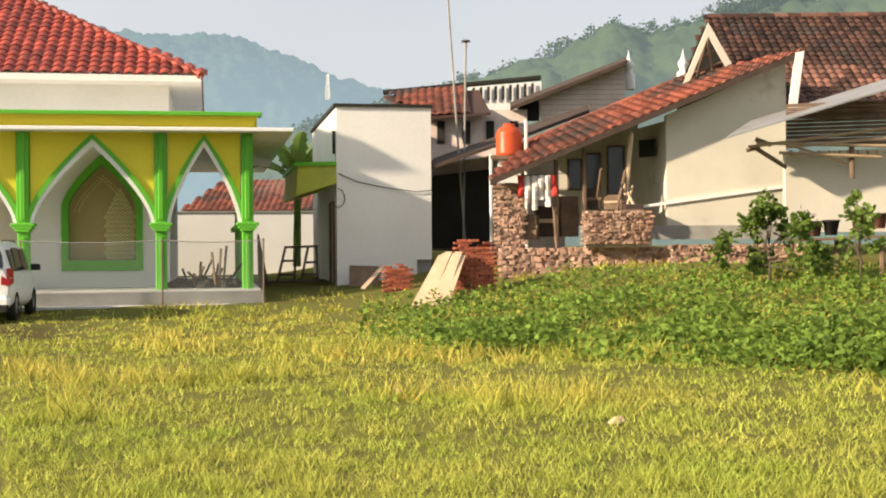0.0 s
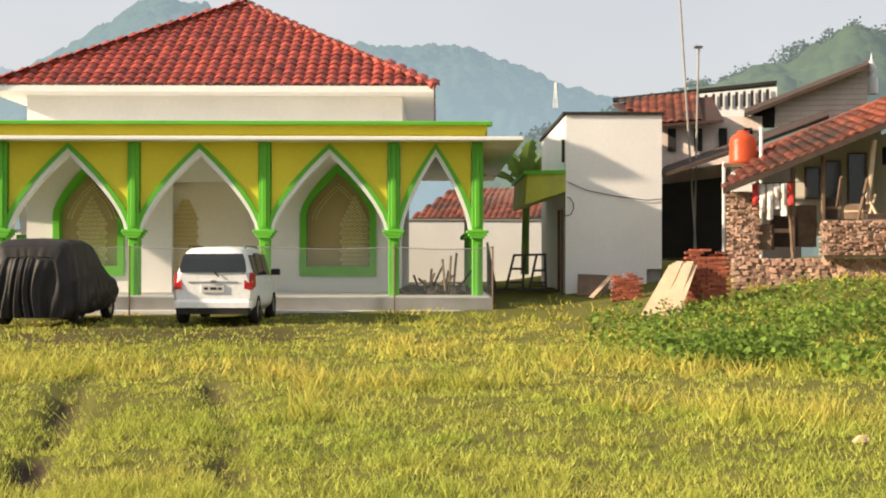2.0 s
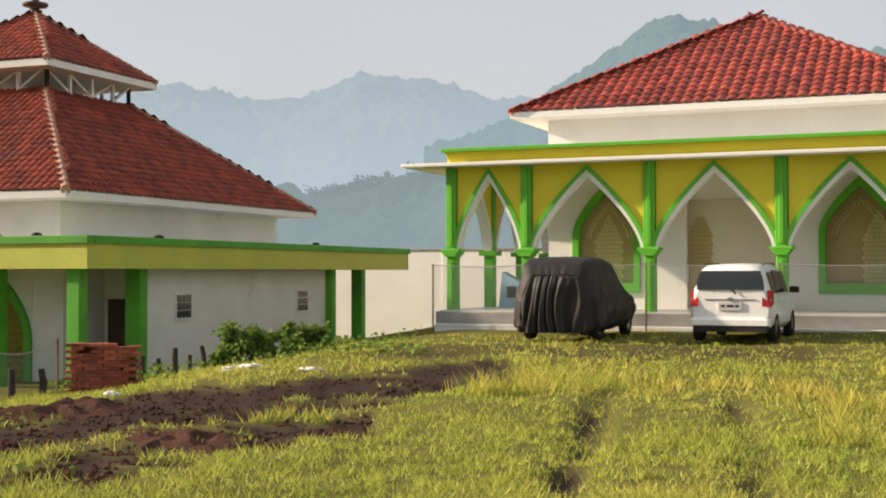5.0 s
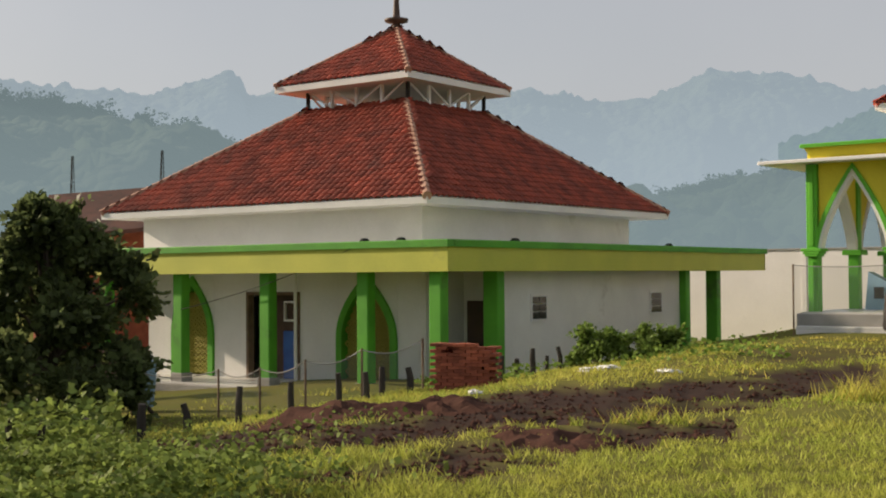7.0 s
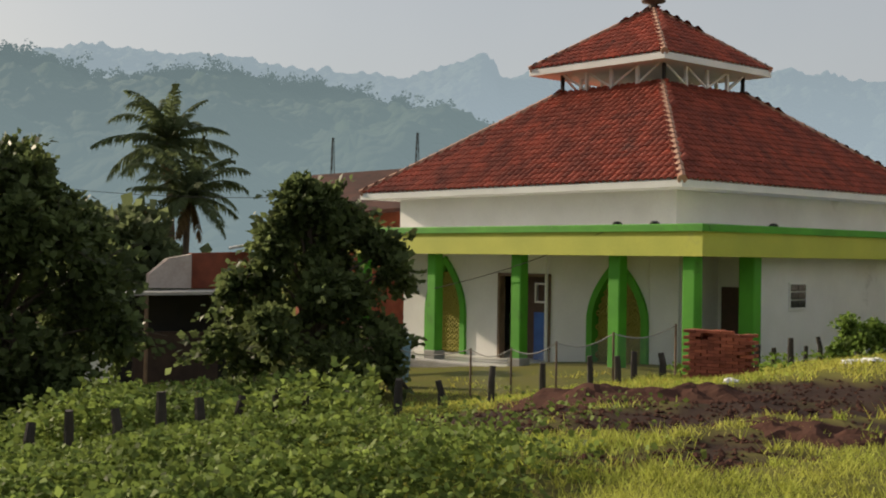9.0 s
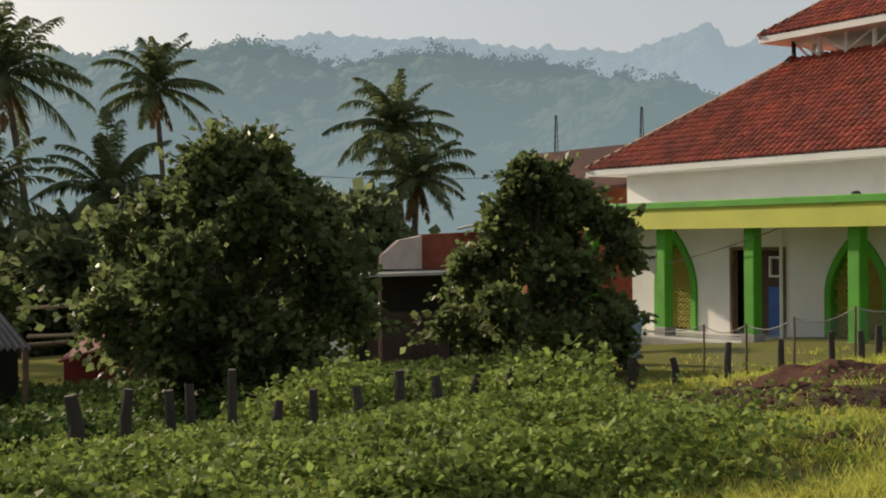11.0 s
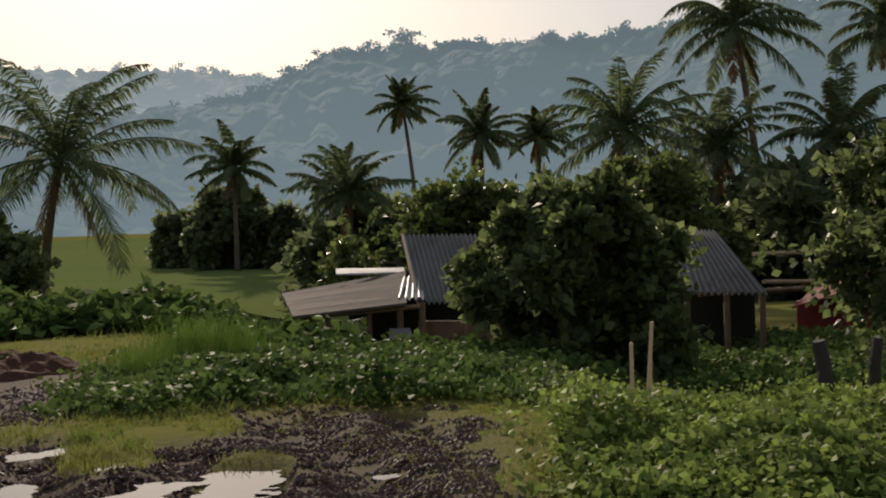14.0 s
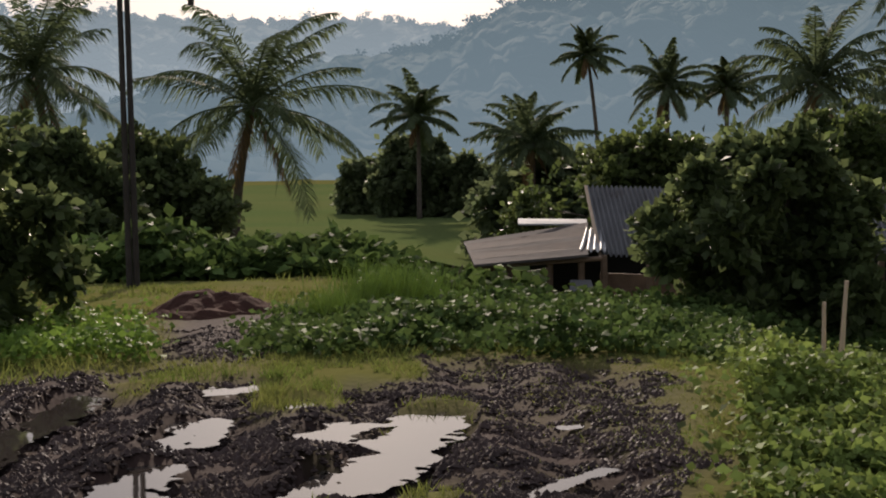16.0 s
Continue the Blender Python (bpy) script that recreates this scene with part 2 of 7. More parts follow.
def mud(x, y):
    """How bare and muddy the ground is."""
    az, r = polar(x, y)
    n = noise.noise(Vector((x * 0.9, y * 0.9, 4))) + 0.6 * noise.noise(Vector((x * 2.7, y * 2.7, 8)))
    way = max(band(az, r, TRACK, 3.3), 0.75 * band(az, r, TRACK2, 1.7))
    m = step(way + 0.75 * n, 0.32, 0.85) * step(way, 0.05, 0.35)
    if r < 26:
        m = max(m, step(az + 4 * n, 97, 103) * (1 - step(r + 1.2 * n, 9.0, 10.8)) * 1.1 * step(n, -0.75, -0.35) * (1 - step(az, 138, 152)) * step(r, 2.5, 4))
        m *= 1 - 0.45 * (1 - step(az + 6 * n, 105, 111)) * step(az, 90, 96) * step(n, -0.3, 0.2)
        m = max(m, band(az, r, [(112, 12.5), (116, 13), (122, 13.5), (127, 10)], 4.0) * step(az, 114, 117) * (1 - step(az, 121, 124)) * 1.1)
        m *= 1 - max(rut(x + 0.3 * n, y, 116.5, 10.8, 117.0, 8.0, 0.5), rut(x + 0.3 * n, y, 123.0, 9.4, 119.4, 9.9, 0.5), rut(x + 0.3 * n, y, 114.0, 10.5, 113.2, 9.0, 0.5))
        m = max(m, (0.3 + 0.5 * step(n, -0.35, 0.3)) * rut(x + 0.12 * n, y, 26.0, 16, 29.3, 6.5, 0.2), 0.45 * rut(x + 0.12 * n, y, 20.4, 15, 19.2, 8, 0.2))
        m = max(m, 0.55 * step(r, 20.5, 22.5) * (1 - step(r, 25, 27)) * step(az, 14, 18) * (1 - step(az, 34, 38)))
    return max(0.0, min(1.0, m * (1.0 + 0.55 * n) - (0.25 * n if m < 0.3 else 0)))


# standing water: stretches of wheel rut as bearing, distance, bearing, distance, width
POOLS = [[(111.2, 7.35, 112.0, 6.8, 0.24), (112.0, 6.8, 113.6, 6.15, 0.2), (113.4, 6.1, 115.6, 5.85, 0.14), (115.9, 7.0, 114.9, 7.25, 0.16), (114.7, 7.3, 112.4, 7.3, 0.07), (115.6, 6.2, 118.0, 5.5, 0.1), (110.6, 7.0, 109.9, 6.95, 0.06)],
         [(120.3, 7.6, 120.9, 7.05, 0.12), (121.4, 7.5, 122.2, 7.0, 0.13)],
         [(122.9, 6.45, 123.8, 6.2, 0.15), (123.9, 6.2, 125.3, 5.7, 0.17)],
         [(120.0, 8.85, 118.7, 8.9, 0.16)],
         [(103.4, 6.2, 106.6, 5.75, 0.06)],
         [(104.6, 7.2, 105.2, 7.15, 0.06)],
         [(126.1, 8.7, 127.2, 8.0, 0.17), (127.2, 8.0, 127.9, 7.7, 0.1)],
         [(129.0, 7.6, 131.0, 6.9, 0.2)],
         [(116.2, 8.3, 117.0, 8.0, 0.09)]]


def pool(x, y):
    """Which stretch of water lies here, if any, and how far inside its shore."""
    best, which = 0.0, 0
    for k, runs in enumerate(POOLS):
        for a0, r0, a1, r1, w in runs:
            p, q = spot(a0, r0, 0).to_2d(), spot(a1, r1, 0).to_2d()
            v = Vector((x, y)) - p
            if v.length > 2.5:
                continue
            u = max(0.0, min(1.0, v.dot(q - p) / (q - p).length_squared))
            f = 1.5 - (v - (q - p) * u).length / w
            if f > best:
                best, which = f, k
    return best, which


def pool_level(k):
    a0, r0 = POOLS[k][0][:2]
    c = spot(a0, r0, 0)
    return land(c.x, c.y) - 0.045


def height(x, y):
    """The finished ground, with ruts and churned mud."""
    z = land(x, y)
    r = math.hypot(x, y)
    if r < 32:
        m = mud(x, y)
        q = Vector((x, y, 0))
        z += m * (0.05 * noise.noise(q * 2.1) + 0.035 * noise.noise(q * 5.3) - 0.05)
        z += 0.03 * noise.noise(q * 1.3)
        if 0 < y and x < 0:
            z -= 0.03 * max(rut(x, y, 26.0, 16, 29.3, 6.5, 0.28), rut(x, y, 20.4, 15, 19.2, 8, 0.26))
        if x < 0 and y < 0:
            across = -0.47 * x + 0.88 * y + 0.25 * noise.noise(q * 0.7)
            z += m * 0.05 * math.sin(across * 7.5) * (1 - step(r, 12, 16))
            if 4 < r < 10:
                f, k = pool(x, y)
                s = step(f, 0.0, 0.4)
                z = z * (1 - s) + (pool_level(k) - 0.08) * s if s else z
    return z


def ground():
    radii = [0.0] + [1.2 * 1.03 ** i for i in range(270)]
    bear = [-26 + 0.4 * i for i in range(406)] + [136.4 + 3.0 * i for i in range(1, 65) if 136.4 + 3.0 * i < 332]
    count = len(bear)
    vs, fs, soil = [(0, 0, land(0, 0))], [], [0.0]
    for r in radii[1:]:
        for a in bear:
            x, y = -math.sin(radians(a)) * r, math.cos(radians(a)) * r
            vs.append((x, y, height(x, y)))
            soil.append(mud(x, y) if r < 32 else 0.0)
    for k in range(count):
        fs.append((0, 1 + k, 1 + (k + 1) % count))
    for i in range(len(radii) - 2):
        for k in range(count):
            a, b = 1 + i * count + k, 1 + i * count + (k + 1) % count
            fs.append((a, a + count, b + count, b))
    me = bpy.data.meshes.new("ground")
    me.from_pydata(vs, [], fs)
    me.shade_smooth()
    me.attributes.new("soil", "FLOAT", "POINT").data.foreach_set("value", soil)
    me.materials.append(GROUND)
    return tagged(new("ground", me), "uneven grass field with bare muddy earth and ruts", "ground", kind="structure")


GROUND = mat("grass_soil", (0.13, 0.14, 0.038), (0.155, 0.14, 0.05), 0.5, 0.95, 0.6, 14, spec=0.0)
MUD = mat("wet_mud", (0.085, 0.060, 0.051), (0.045, 0.033, 0.029), 2.5, 0.62, 0.9, 18, stain=(0.12, 0.085, 0.072), stain_at=0.6, spec=0.07)

SOIL = mat("red_brown_soil", (0.095, 0.048, 0.036), (0.05, 0.028, 0.022), 2.5, 0.9, 0.9, 18, stain=(0.12, 0.07, 0.05), stain_at=0.62, spec=0.02)


def join_soil():
    """Lays the bare earth into the ground's own material where the ground says so."""
    N, L = GROUND.node_tree.nodes, GROUND.node_tree.links
    p = N["Principled BSDF"]
    at = N.new("ShaderNodeAttribute")
    at.attribute_name = "soil"
    n = N.new("ShaderNodeTexNoise")
    n.inputs["Scale"].default_value, n.inputs["Detail"].default_value = 3.0, 6
    geo = N.new("ShaderNodeNewGeometry")
    L.new(geo.outputs["Position"], n.inputs["Vector"])
    mix = N.new("ShaderNodeMix")
    mix.data_type = "RGBA"
    mix.inputs["A"].default_value, mix.inputs["B"].default_value = (0.062, 0.040, 0.032, 1), (0.030, 0.021, 0.018, 1)
    L.new(n.outputs["Fac"], mix.inputs["Factor"])
    both = N.new("ShaderNodeMix")
    both.data_type = "RGBA"
    old = p.inputs["Base Color"].links[0].from_socket
    L.new(at.outputs["Fac"], both.inputs["Factor"])
    L.new(old, both.inputs["A"])
    L.new(mix.outputs["Result"], both.inputs["B"])
    L.new(both.outputs["Result"], p.inputs["Base Color"])
    r = N.new("ShaderNodeMapRange")
    r.inputs["To Min"].default_value, r.inputs["To Max"].default_value = 0.95, 0.85
    gloss = N.new("ShaderNodeMath")
    gloss.operation = "MULTIPLY"
    gloss.inputs[1].default_value = 0.03
    L.new(at.outputs["Fac"], gloss.inputs[0])
    L.new(gloss.outputs[0], p.inputs["Specular IOR Level"])
    L.new(at.outputs["Fac"], r.inputs["Value"])
    L.new(r.outputs["Result"], p.inputs["Roughness"])


join_soil()
ground()


# ---- distant hills ----
def ridge(name, label, knots, far, deep, material, grain, seed):
    """A wooded range: its crest at the given bearings and heights in degrees, its foot nearer, its woods as lumps of the given size."""
    knots = sorted(knots)
    az0, az1 = knots[0][0], knots[-1][0]
    n = int((az1 - az0) / max(0.1, math.degrees(grain * 0.45 / far)))
    rows_ = 44
    vs, fs = [], []
    for i in range(n + 1):
        az = az0 + (az1 - az0) * i / n
        el = float(np.interp(az, [k[0] for k in knots], [k[1] for k in knots]))
        top = math.tan(radians(el)) * far + EYE
        for j in range(rows_ + 1):
            u = j / rows_
            p = spot(az, far - deep * (1 - u), 0)
            fold = noise.noise(Vector((p.x, p.y, seed)) / (grain * 9)) * grain * 3.0 * u * (1 - u) * 4
            bump = abs(noise.noise(Vector((p.x, p.y, seed + 5)) / (grain * 1.1))) * grain * 1.1 + noise.noise(Vector((p.x, p.y, seed)) / (grain * 2.7)) * grain * 0.7
            z = -12 + (top - grain * 0.3 + 12) * (u ** 0.8) + (fold + bump) * min(1.0, u * 4)
            vs.append((p.x, p.y, z))
    for i in range(n):
        for j in range(rows_):
            a = i * (rows_ + 1) + j
            fs.append((a, a + rows_ + 1, a + rows_ + 2, a + 1))
    me = bpy.data.meshes.new(name)
    me.from_pydata(vs, [], fs)
    me.shade_smooth()
    me.materials.append(material)
    return tagged(new(name, me), label, "hill", kind="structure")


# the haze over each range is a glow in its own material
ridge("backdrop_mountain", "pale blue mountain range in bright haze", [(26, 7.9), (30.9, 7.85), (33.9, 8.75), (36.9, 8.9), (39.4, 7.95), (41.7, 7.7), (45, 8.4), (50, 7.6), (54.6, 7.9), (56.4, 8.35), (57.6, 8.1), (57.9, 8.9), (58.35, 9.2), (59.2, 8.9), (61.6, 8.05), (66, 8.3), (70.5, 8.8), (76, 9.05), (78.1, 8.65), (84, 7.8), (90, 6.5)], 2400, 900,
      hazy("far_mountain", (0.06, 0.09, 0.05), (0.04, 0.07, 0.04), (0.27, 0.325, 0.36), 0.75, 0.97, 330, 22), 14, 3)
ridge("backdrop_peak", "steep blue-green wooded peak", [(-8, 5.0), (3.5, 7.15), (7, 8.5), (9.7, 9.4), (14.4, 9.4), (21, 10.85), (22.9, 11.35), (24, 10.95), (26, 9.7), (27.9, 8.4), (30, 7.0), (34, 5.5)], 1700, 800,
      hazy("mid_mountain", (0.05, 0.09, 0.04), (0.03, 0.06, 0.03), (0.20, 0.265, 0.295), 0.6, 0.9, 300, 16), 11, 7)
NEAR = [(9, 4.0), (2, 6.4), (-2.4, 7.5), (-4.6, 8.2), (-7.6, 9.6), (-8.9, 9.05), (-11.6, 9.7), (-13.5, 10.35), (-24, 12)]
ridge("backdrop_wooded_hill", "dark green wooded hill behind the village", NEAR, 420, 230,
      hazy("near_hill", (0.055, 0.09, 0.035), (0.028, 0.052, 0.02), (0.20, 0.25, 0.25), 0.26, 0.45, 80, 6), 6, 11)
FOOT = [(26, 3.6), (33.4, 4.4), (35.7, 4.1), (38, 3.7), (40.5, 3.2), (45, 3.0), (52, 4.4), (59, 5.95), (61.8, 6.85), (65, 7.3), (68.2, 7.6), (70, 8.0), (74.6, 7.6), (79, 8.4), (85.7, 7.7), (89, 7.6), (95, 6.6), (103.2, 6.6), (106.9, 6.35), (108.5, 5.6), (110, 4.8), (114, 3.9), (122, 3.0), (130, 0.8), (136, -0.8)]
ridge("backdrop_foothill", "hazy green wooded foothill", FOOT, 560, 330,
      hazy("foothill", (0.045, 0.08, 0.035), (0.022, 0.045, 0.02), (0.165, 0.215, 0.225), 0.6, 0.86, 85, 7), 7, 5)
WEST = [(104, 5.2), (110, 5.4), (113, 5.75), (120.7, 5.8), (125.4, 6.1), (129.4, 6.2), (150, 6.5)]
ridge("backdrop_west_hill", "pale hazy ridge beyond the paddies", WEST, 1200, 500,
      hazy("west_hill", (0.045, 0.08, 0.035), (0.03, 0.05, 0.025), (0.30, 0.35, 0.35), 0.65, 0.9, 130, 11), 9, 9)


# ---- roofs of tiles ----
def slope_tiles(parent, e0, e1, t0, t1, w, h, material, single=0, rise=0.045, name="roof_tile"):
    """Covers the slope from the eave e0-e1 to the top t0-t1 with curved tiles; the first rows are single objects."""
    e0, e1, t0, t1 = (Vector(p) for p in (e0, e1, t0, t1))
    along = (e1 - e0).normalized()
    length = (e1 - e0).length
    a, b = t0 - e0, t1 - e0
    up = (a - along * a.dot(along)).normalized()
    tall, l0, l1 = a.dot(up), a.dot(along), b.dot(along)
    out = along.cross(up).normalized()
    if out.z < 0:
        out = -out
    base = Shape()
    prof = [(0.0, 0.0), (0.22, 0.75), (0.45, 1.0), (0.68, 0.7), (0.85, 0.1), (1.02, -0.1)]
    for u, k in prof:
        base.v.append((u * w, 0.0, k * rise + 0.035))
    for u, k in prof:
        base.v.append((u * w, h * 1.12, k * rise + 0.005))
    for u, k in prof:
        base.v.append((u * w, 0.0, k * rise + 0.005))
    n = len(prof)
    base.f = [(i, i + 1, n + i + 1, n + i) for i in range(n - 1)] + [(2 * n + i, 2 * n + i + 1, i + 1, i) for i in range(n - 1)]
    me = base.mesh(name, material)
    rest, made, row = Shape(), 0, 0
    turn = Matrix((along, up, out)).transposed()
    while row * h < tall - 0.05:
        f = row * h / tall
        left, right = l0 * f, length + (l1 - length) * f
        k = 0
        start = math.floor(left / w) * w
        while start + k * w < right - 0.3 * w:
            u = start + k * w
            k += 1
            if u < left - 0.6 * w:
                continue
            m = Matrix.Translation(e0 + along * u + up * (row * h)) @ (turn @ Euler((random.gauss(0, 0.012), random.gauss(0, 0.015), random.gauss(0, 0.012))).to_matrix()).to_4x4()
            if made < single:
                ob = new(name, me)
                ob.parent, ob.matrix_basis = parent, m
                made += 1
            else:
                rest.add([m @ Vector(p) for p in base.v], base.f)
        row += 1
    tagged(rest.part("roof_tiles", material, parent), kind="stuff")


def ridge_caps(parent, a, b, r, material):
    """A row of half-round caps along a hip or ridge."""
    a, b = Vector(a), Vector(b)
    n = max(2, int((b - a).length / 0.36))
    for i in range(n):
        p, q = a.lerp(b, i / n), a.lerp(b, (i + 1.08) / n)
        Shape().tube([p, q], [r * 1.12, r * 0.92], 8).part("ridge_cap", material, parent)


def ogive(x, w, s, a, n=9, p=1.5):
    """A pointed arch: from the left springing over the tip to the right one."""
    left = [(x - w * (1 - (i / n) ** p), s + (a - s) * i / n) for i in range(n + 1)]
    return left + [(2 * x - u, v) for u, v in reversed(left[:-1])]


front = lambda u, v, d: (u, d, v)
side = lambda u, v, d: (d, u, v)


def lattice(parent, x, w, z0, s, a, y, material, put=front, cell=0.16, bar=0.02):
    """A screen of small diamonds and crossings within a pointed outline."""
    sh = Shape()
    n = int((a - z0) / cell) + 1
    cols = int(2 * w / cell) + 1
    for i in range(n):
        for j in range(cols):
            cx, cz = x - w + (j + 0.5 * (i % 2)) * cell, z0 + (i + 0.5) * cell
            half = w if cz < s else w * (1 - ((cz - s) / (a - s)) ** 2.4)
            if abs(cx - x) > half - cell * 0.4:
                continue
            o = [(cx, cz - cell * .56), (cx + cell * .56, cz), (cx, cz + cell * .56), (cx - cell * .56, cz)]
            q = [(cx, cz - cell * .26), (cx + cell * .26, cz), (cx, cz + cell * .26), (cx - cell * .26, cz)]
            sh.strip(q, o, y, y + 0.03, put, closed=True)
    tagged(sh.part("lattice_screen", material, parent), kind="stuff")


# ---- the new prayer hall ----
HALL = pose(-4.66, 30.65, 0.02, 0, 0, 10.67)   # front right corner; x to the right, y into the building
GOLD = mat("gold_lattice", (0.66, 0.52, 0.16), (0.55, 0.42, 0.12), 2, 0.6, 0.1, 30)
# gold made paler: daylight through the far lattice is put into it
PALEGOLD = mat("gold_lattice_with_daylight", (0.84, 0.78, 0.45), (0.74, 0.64, 0.30), 2, 0.6, 0.1, 30)
TAN = mat("tan_screen", (0.47, 0.36, 0.18), (0.42, 0.32, 0.16), 1.2, 0.8, 0.1, 30)
BEIGE = mat("beige_inner_wall", (0.80, 0.73, 0.60), (0.75, 0.68, 0.55), 0.8, 0.85, 0.1, 30)
FLOOR = mat("pale_floor_tile", (0.70, 0.69, 0.66), (0.60, 0.59, 0.56), 1.2, 0.35, 0.05, 20)


def prayer_hall():
    hall = thing("prayer_hall", "new yellow and green prayer hall with pointed arches, red tiled roof", "prayer hall", HALL)
    cols = [-13.67, -11.61, -8.43, -5.27, -2.15, -0.13]
    Shape().bevel_box(-14.0, 0.25, -0.3, 12.5, -0.4, 0.42, 0.02).part("plinth", CONCRETE, hall, "grey concrete plinth with a step")
    Shape().bevel_box(-13.9, 0.3, -0.6, -0.3, -0.4, 0.12, 0.02).part("step", WHITE2, hall, "pale concrete kerb along the plinth")
    Shape().box(-13.9, 0.15, -0.25, 12.4, 0.42, 0.46).part("porch_floor", FLOOR, hall)
    for i, x in enumerate(cols):
        c = Shape()
        c.bevel_box(x - 0.13, x + 0.13, -0.02, 0.28, 0.1, 1.86, 0.02)
        col = c.part("column", GREEN, hall)
        s = Shape()
        s.bevel_box(x - 0.04, x + 0.04, -0.05, 0.02, 0.42, 1.72, 0.01)
        s.part("fillet", GREEN, col)
        Shape().bevel_box(x - 0.2, x + 0.2, -0.12, 0.34, -0.15, 0.36, 0.02).part("column_base", CONCRETE, col)
        k = Shape()
        for z0, z1, g in ((1.84, 1.9, 0.17), (1.9, 1.97, 0.22), (1.97, 2.04, 0.27)):
            k.bevel_box(x - g, x + g, -0.14, 0.34, z0, z1, 0.02)
        k.part("capital", GREEN, col)
        p = Shape()
        p.bevel_box(x - 0.14, x + 0.14, -0.06, 0.26, 2.04, 4.15, 0.015)
        p.bevel_box(x - 0.06, x + 0.06, -0.1, 0.0, 2.12, 4.15, 0.015)
        p.part("pilaster", GREEN, col)
    for i in range(5):
        x, w = (cols[i] + cols[i + 1]) / 2, (cols[i + 1] - cols[i]) / 2 - 0.16
        inner = ogive(x, w, 2.0, 3.93)
        mid = ogive(x, w + 0.03, 2.0, 4.0)
        outer = [(min(max(u, cols[i] + .1), cols[i + 1] - .1), v) for u, v in ogive(x, w + 0.16, 2.0, 4.14)]
        Shape().strip(inner, [(u, 4.17) for u, v in inner], 0.03, 0.22, front).part("spandrel", YELLOW, hall)
        Shape().strip(mid, outer, -0.03, 0.03, front).part("arch_trim", GREEN, hall)
        Shape().strip(ogive(x, w - 0.05, 2.0, 3.84), mid, -0.01, 0.25, front).part("arch_reveal", WHITE, hall)
    # side arcades
    for x in (-13.67, -0.13):
        for y0, y1 in ((0.15, 2.9), (2.9, 5.6), (5.6, 8.3)):
            y, w = (y0 + y1) / 2, (y1 - y0) / 2 - 0.16
            inner = ogive(y, w, 2.0, 3.93)
            Shape().strip(inner, [(u, 4.17) for u, v in inner], x - 0.1, x + 0.1, side).part("spandrel", YELLOW, hall)
            Shape().strip(ogive(y, w - 0.06, 2.0, 3.82), ogive(y, w + 0.1, 2.0, 4.08), x - 0.13, x + 0.13, side).part("arch_reveal", WHITE, hall)
            c = Shape().bevel_box(x - 0.14, x + 0.14, y1 - 0.14, y1 + 0.14, 0.42, 4.15, 0.02).part("column", GREEN, hall)
            Shape().bevel_box(x - 0.26, x + 0.26, y1 - 0.26, y1 + 0.26, 1.9, 2.04, 0.02).part("capital", GREEN, c)
    # flat porch roof and parapet
    Shape().bevel_box(-14.85, 0.95, -0.62, 16.0, 4.17, 4.25, 0.02).part("roof_slab", WHITE, hall, "thin white overhanging slab")
    par = Shape()
    par.add([(-13.5, -0.42, 4.25), (0.0, -0.42, 4.25), (0.1, -0.58, 4.52), (-13.64, -0.58, 4.52), (-13.5, -0.2, 4.25), (0.0, -0.2, 4.25), (0.0, -0.2, 4.52), (-13.5, -0.2, 4.52)],
            [(0, 1, 2, 3), (3, 2, 6, 7), (0, 4, 5, 1), (1, 5, 6, 2), (0, 3, 7, 4), (4, 7, 6, 5)])
    par.part("parapet", YELLOW, hall)
    Shape().box(-13.7, -13.45, -0.2, 11.5, 4.25, 4.52).part("parapet", YELLOW, hall)
    Shape().box(-0.1, 0.1, -0.2, 11.5, 4.25, 4.52).part("parapet", YELLOW, hall)
    Shape().bevel_box(-13.72, 0.2, -0.66, -0.14, 4.52, 4.61, 0.02).part("coping", GREEN, hall)
    # hall body: front wall with a door and two arched windows
    y0, y1 = 2.6, 2.8
    for a, b, z0, z1 in ((-11.85, -11.15, 0.46, 4.17), (-9.3, -8.05, 0.46, 4.17), (-5.75, -4.7, 0.46, 4.17), (-2.7, -2.03, 0.46, 4.17), (-11.15, -9.3, 0.46, 0.9), (-4.7, -2.7, 0.46, 0.9), (-8.05, -5.75, 3.35, 4.17)):
        Shape().box(a, b, y0, y1, z0, z1).part("wall", WHITE, hall)
    for x, w in ((-10.22, 0.93), (-3.7, 1.0)):
        tip = ogive(x, w, 2.5, 3.85)
        Shape().strip(tip, [(u, 4.17) for u, v in tip], y0, y1, front).part("wall", WHITE, hall)
        f = Shape().strip([(x - w + .17, 1.14)] + ogive(x, w - 0.17, 2.5, 3.58) + [(x + w - .17, 1.14)], [(x - w, 0.88)] + ogive(x, w, 2.5, 3.85) + [(x + w, 0.88)], y0 - 0.08, y1 + 0.02, front, closed=True).part("window_frame", GREEN, hall)
        Shape().box(x - w + .1, x + w - .1, y1 + 0.1, y1 + 0.16, 0.6, 3.9).part("inner_screen", TAN, hall)
        lattice(hall, x + (.42 if x > -5 else 0.0), 0.4, 1.15, 2.1, 3.05, y1 + 0.06, PALEGOLD, cell=0.115)
        dots = Shape()
        for u, v in [q for k in (0.3, 0.4) for q in ogive(x, w - k, 2.4, 3.6 - k, 14)]:
            dots.prism([(u, v - .025), (u + .025, v), (u, v + .025), (u - .025, v)], y1 + 0.07, y1 + 0.1, front)
        dots.part("dotted_border", PALEGOLD, hall)
    Shape().box(-9.2, -4.9, y1 + 0.14, y1 + 0.24, 0.46, 4.1).part("inner_wall", BEIGE, hall)
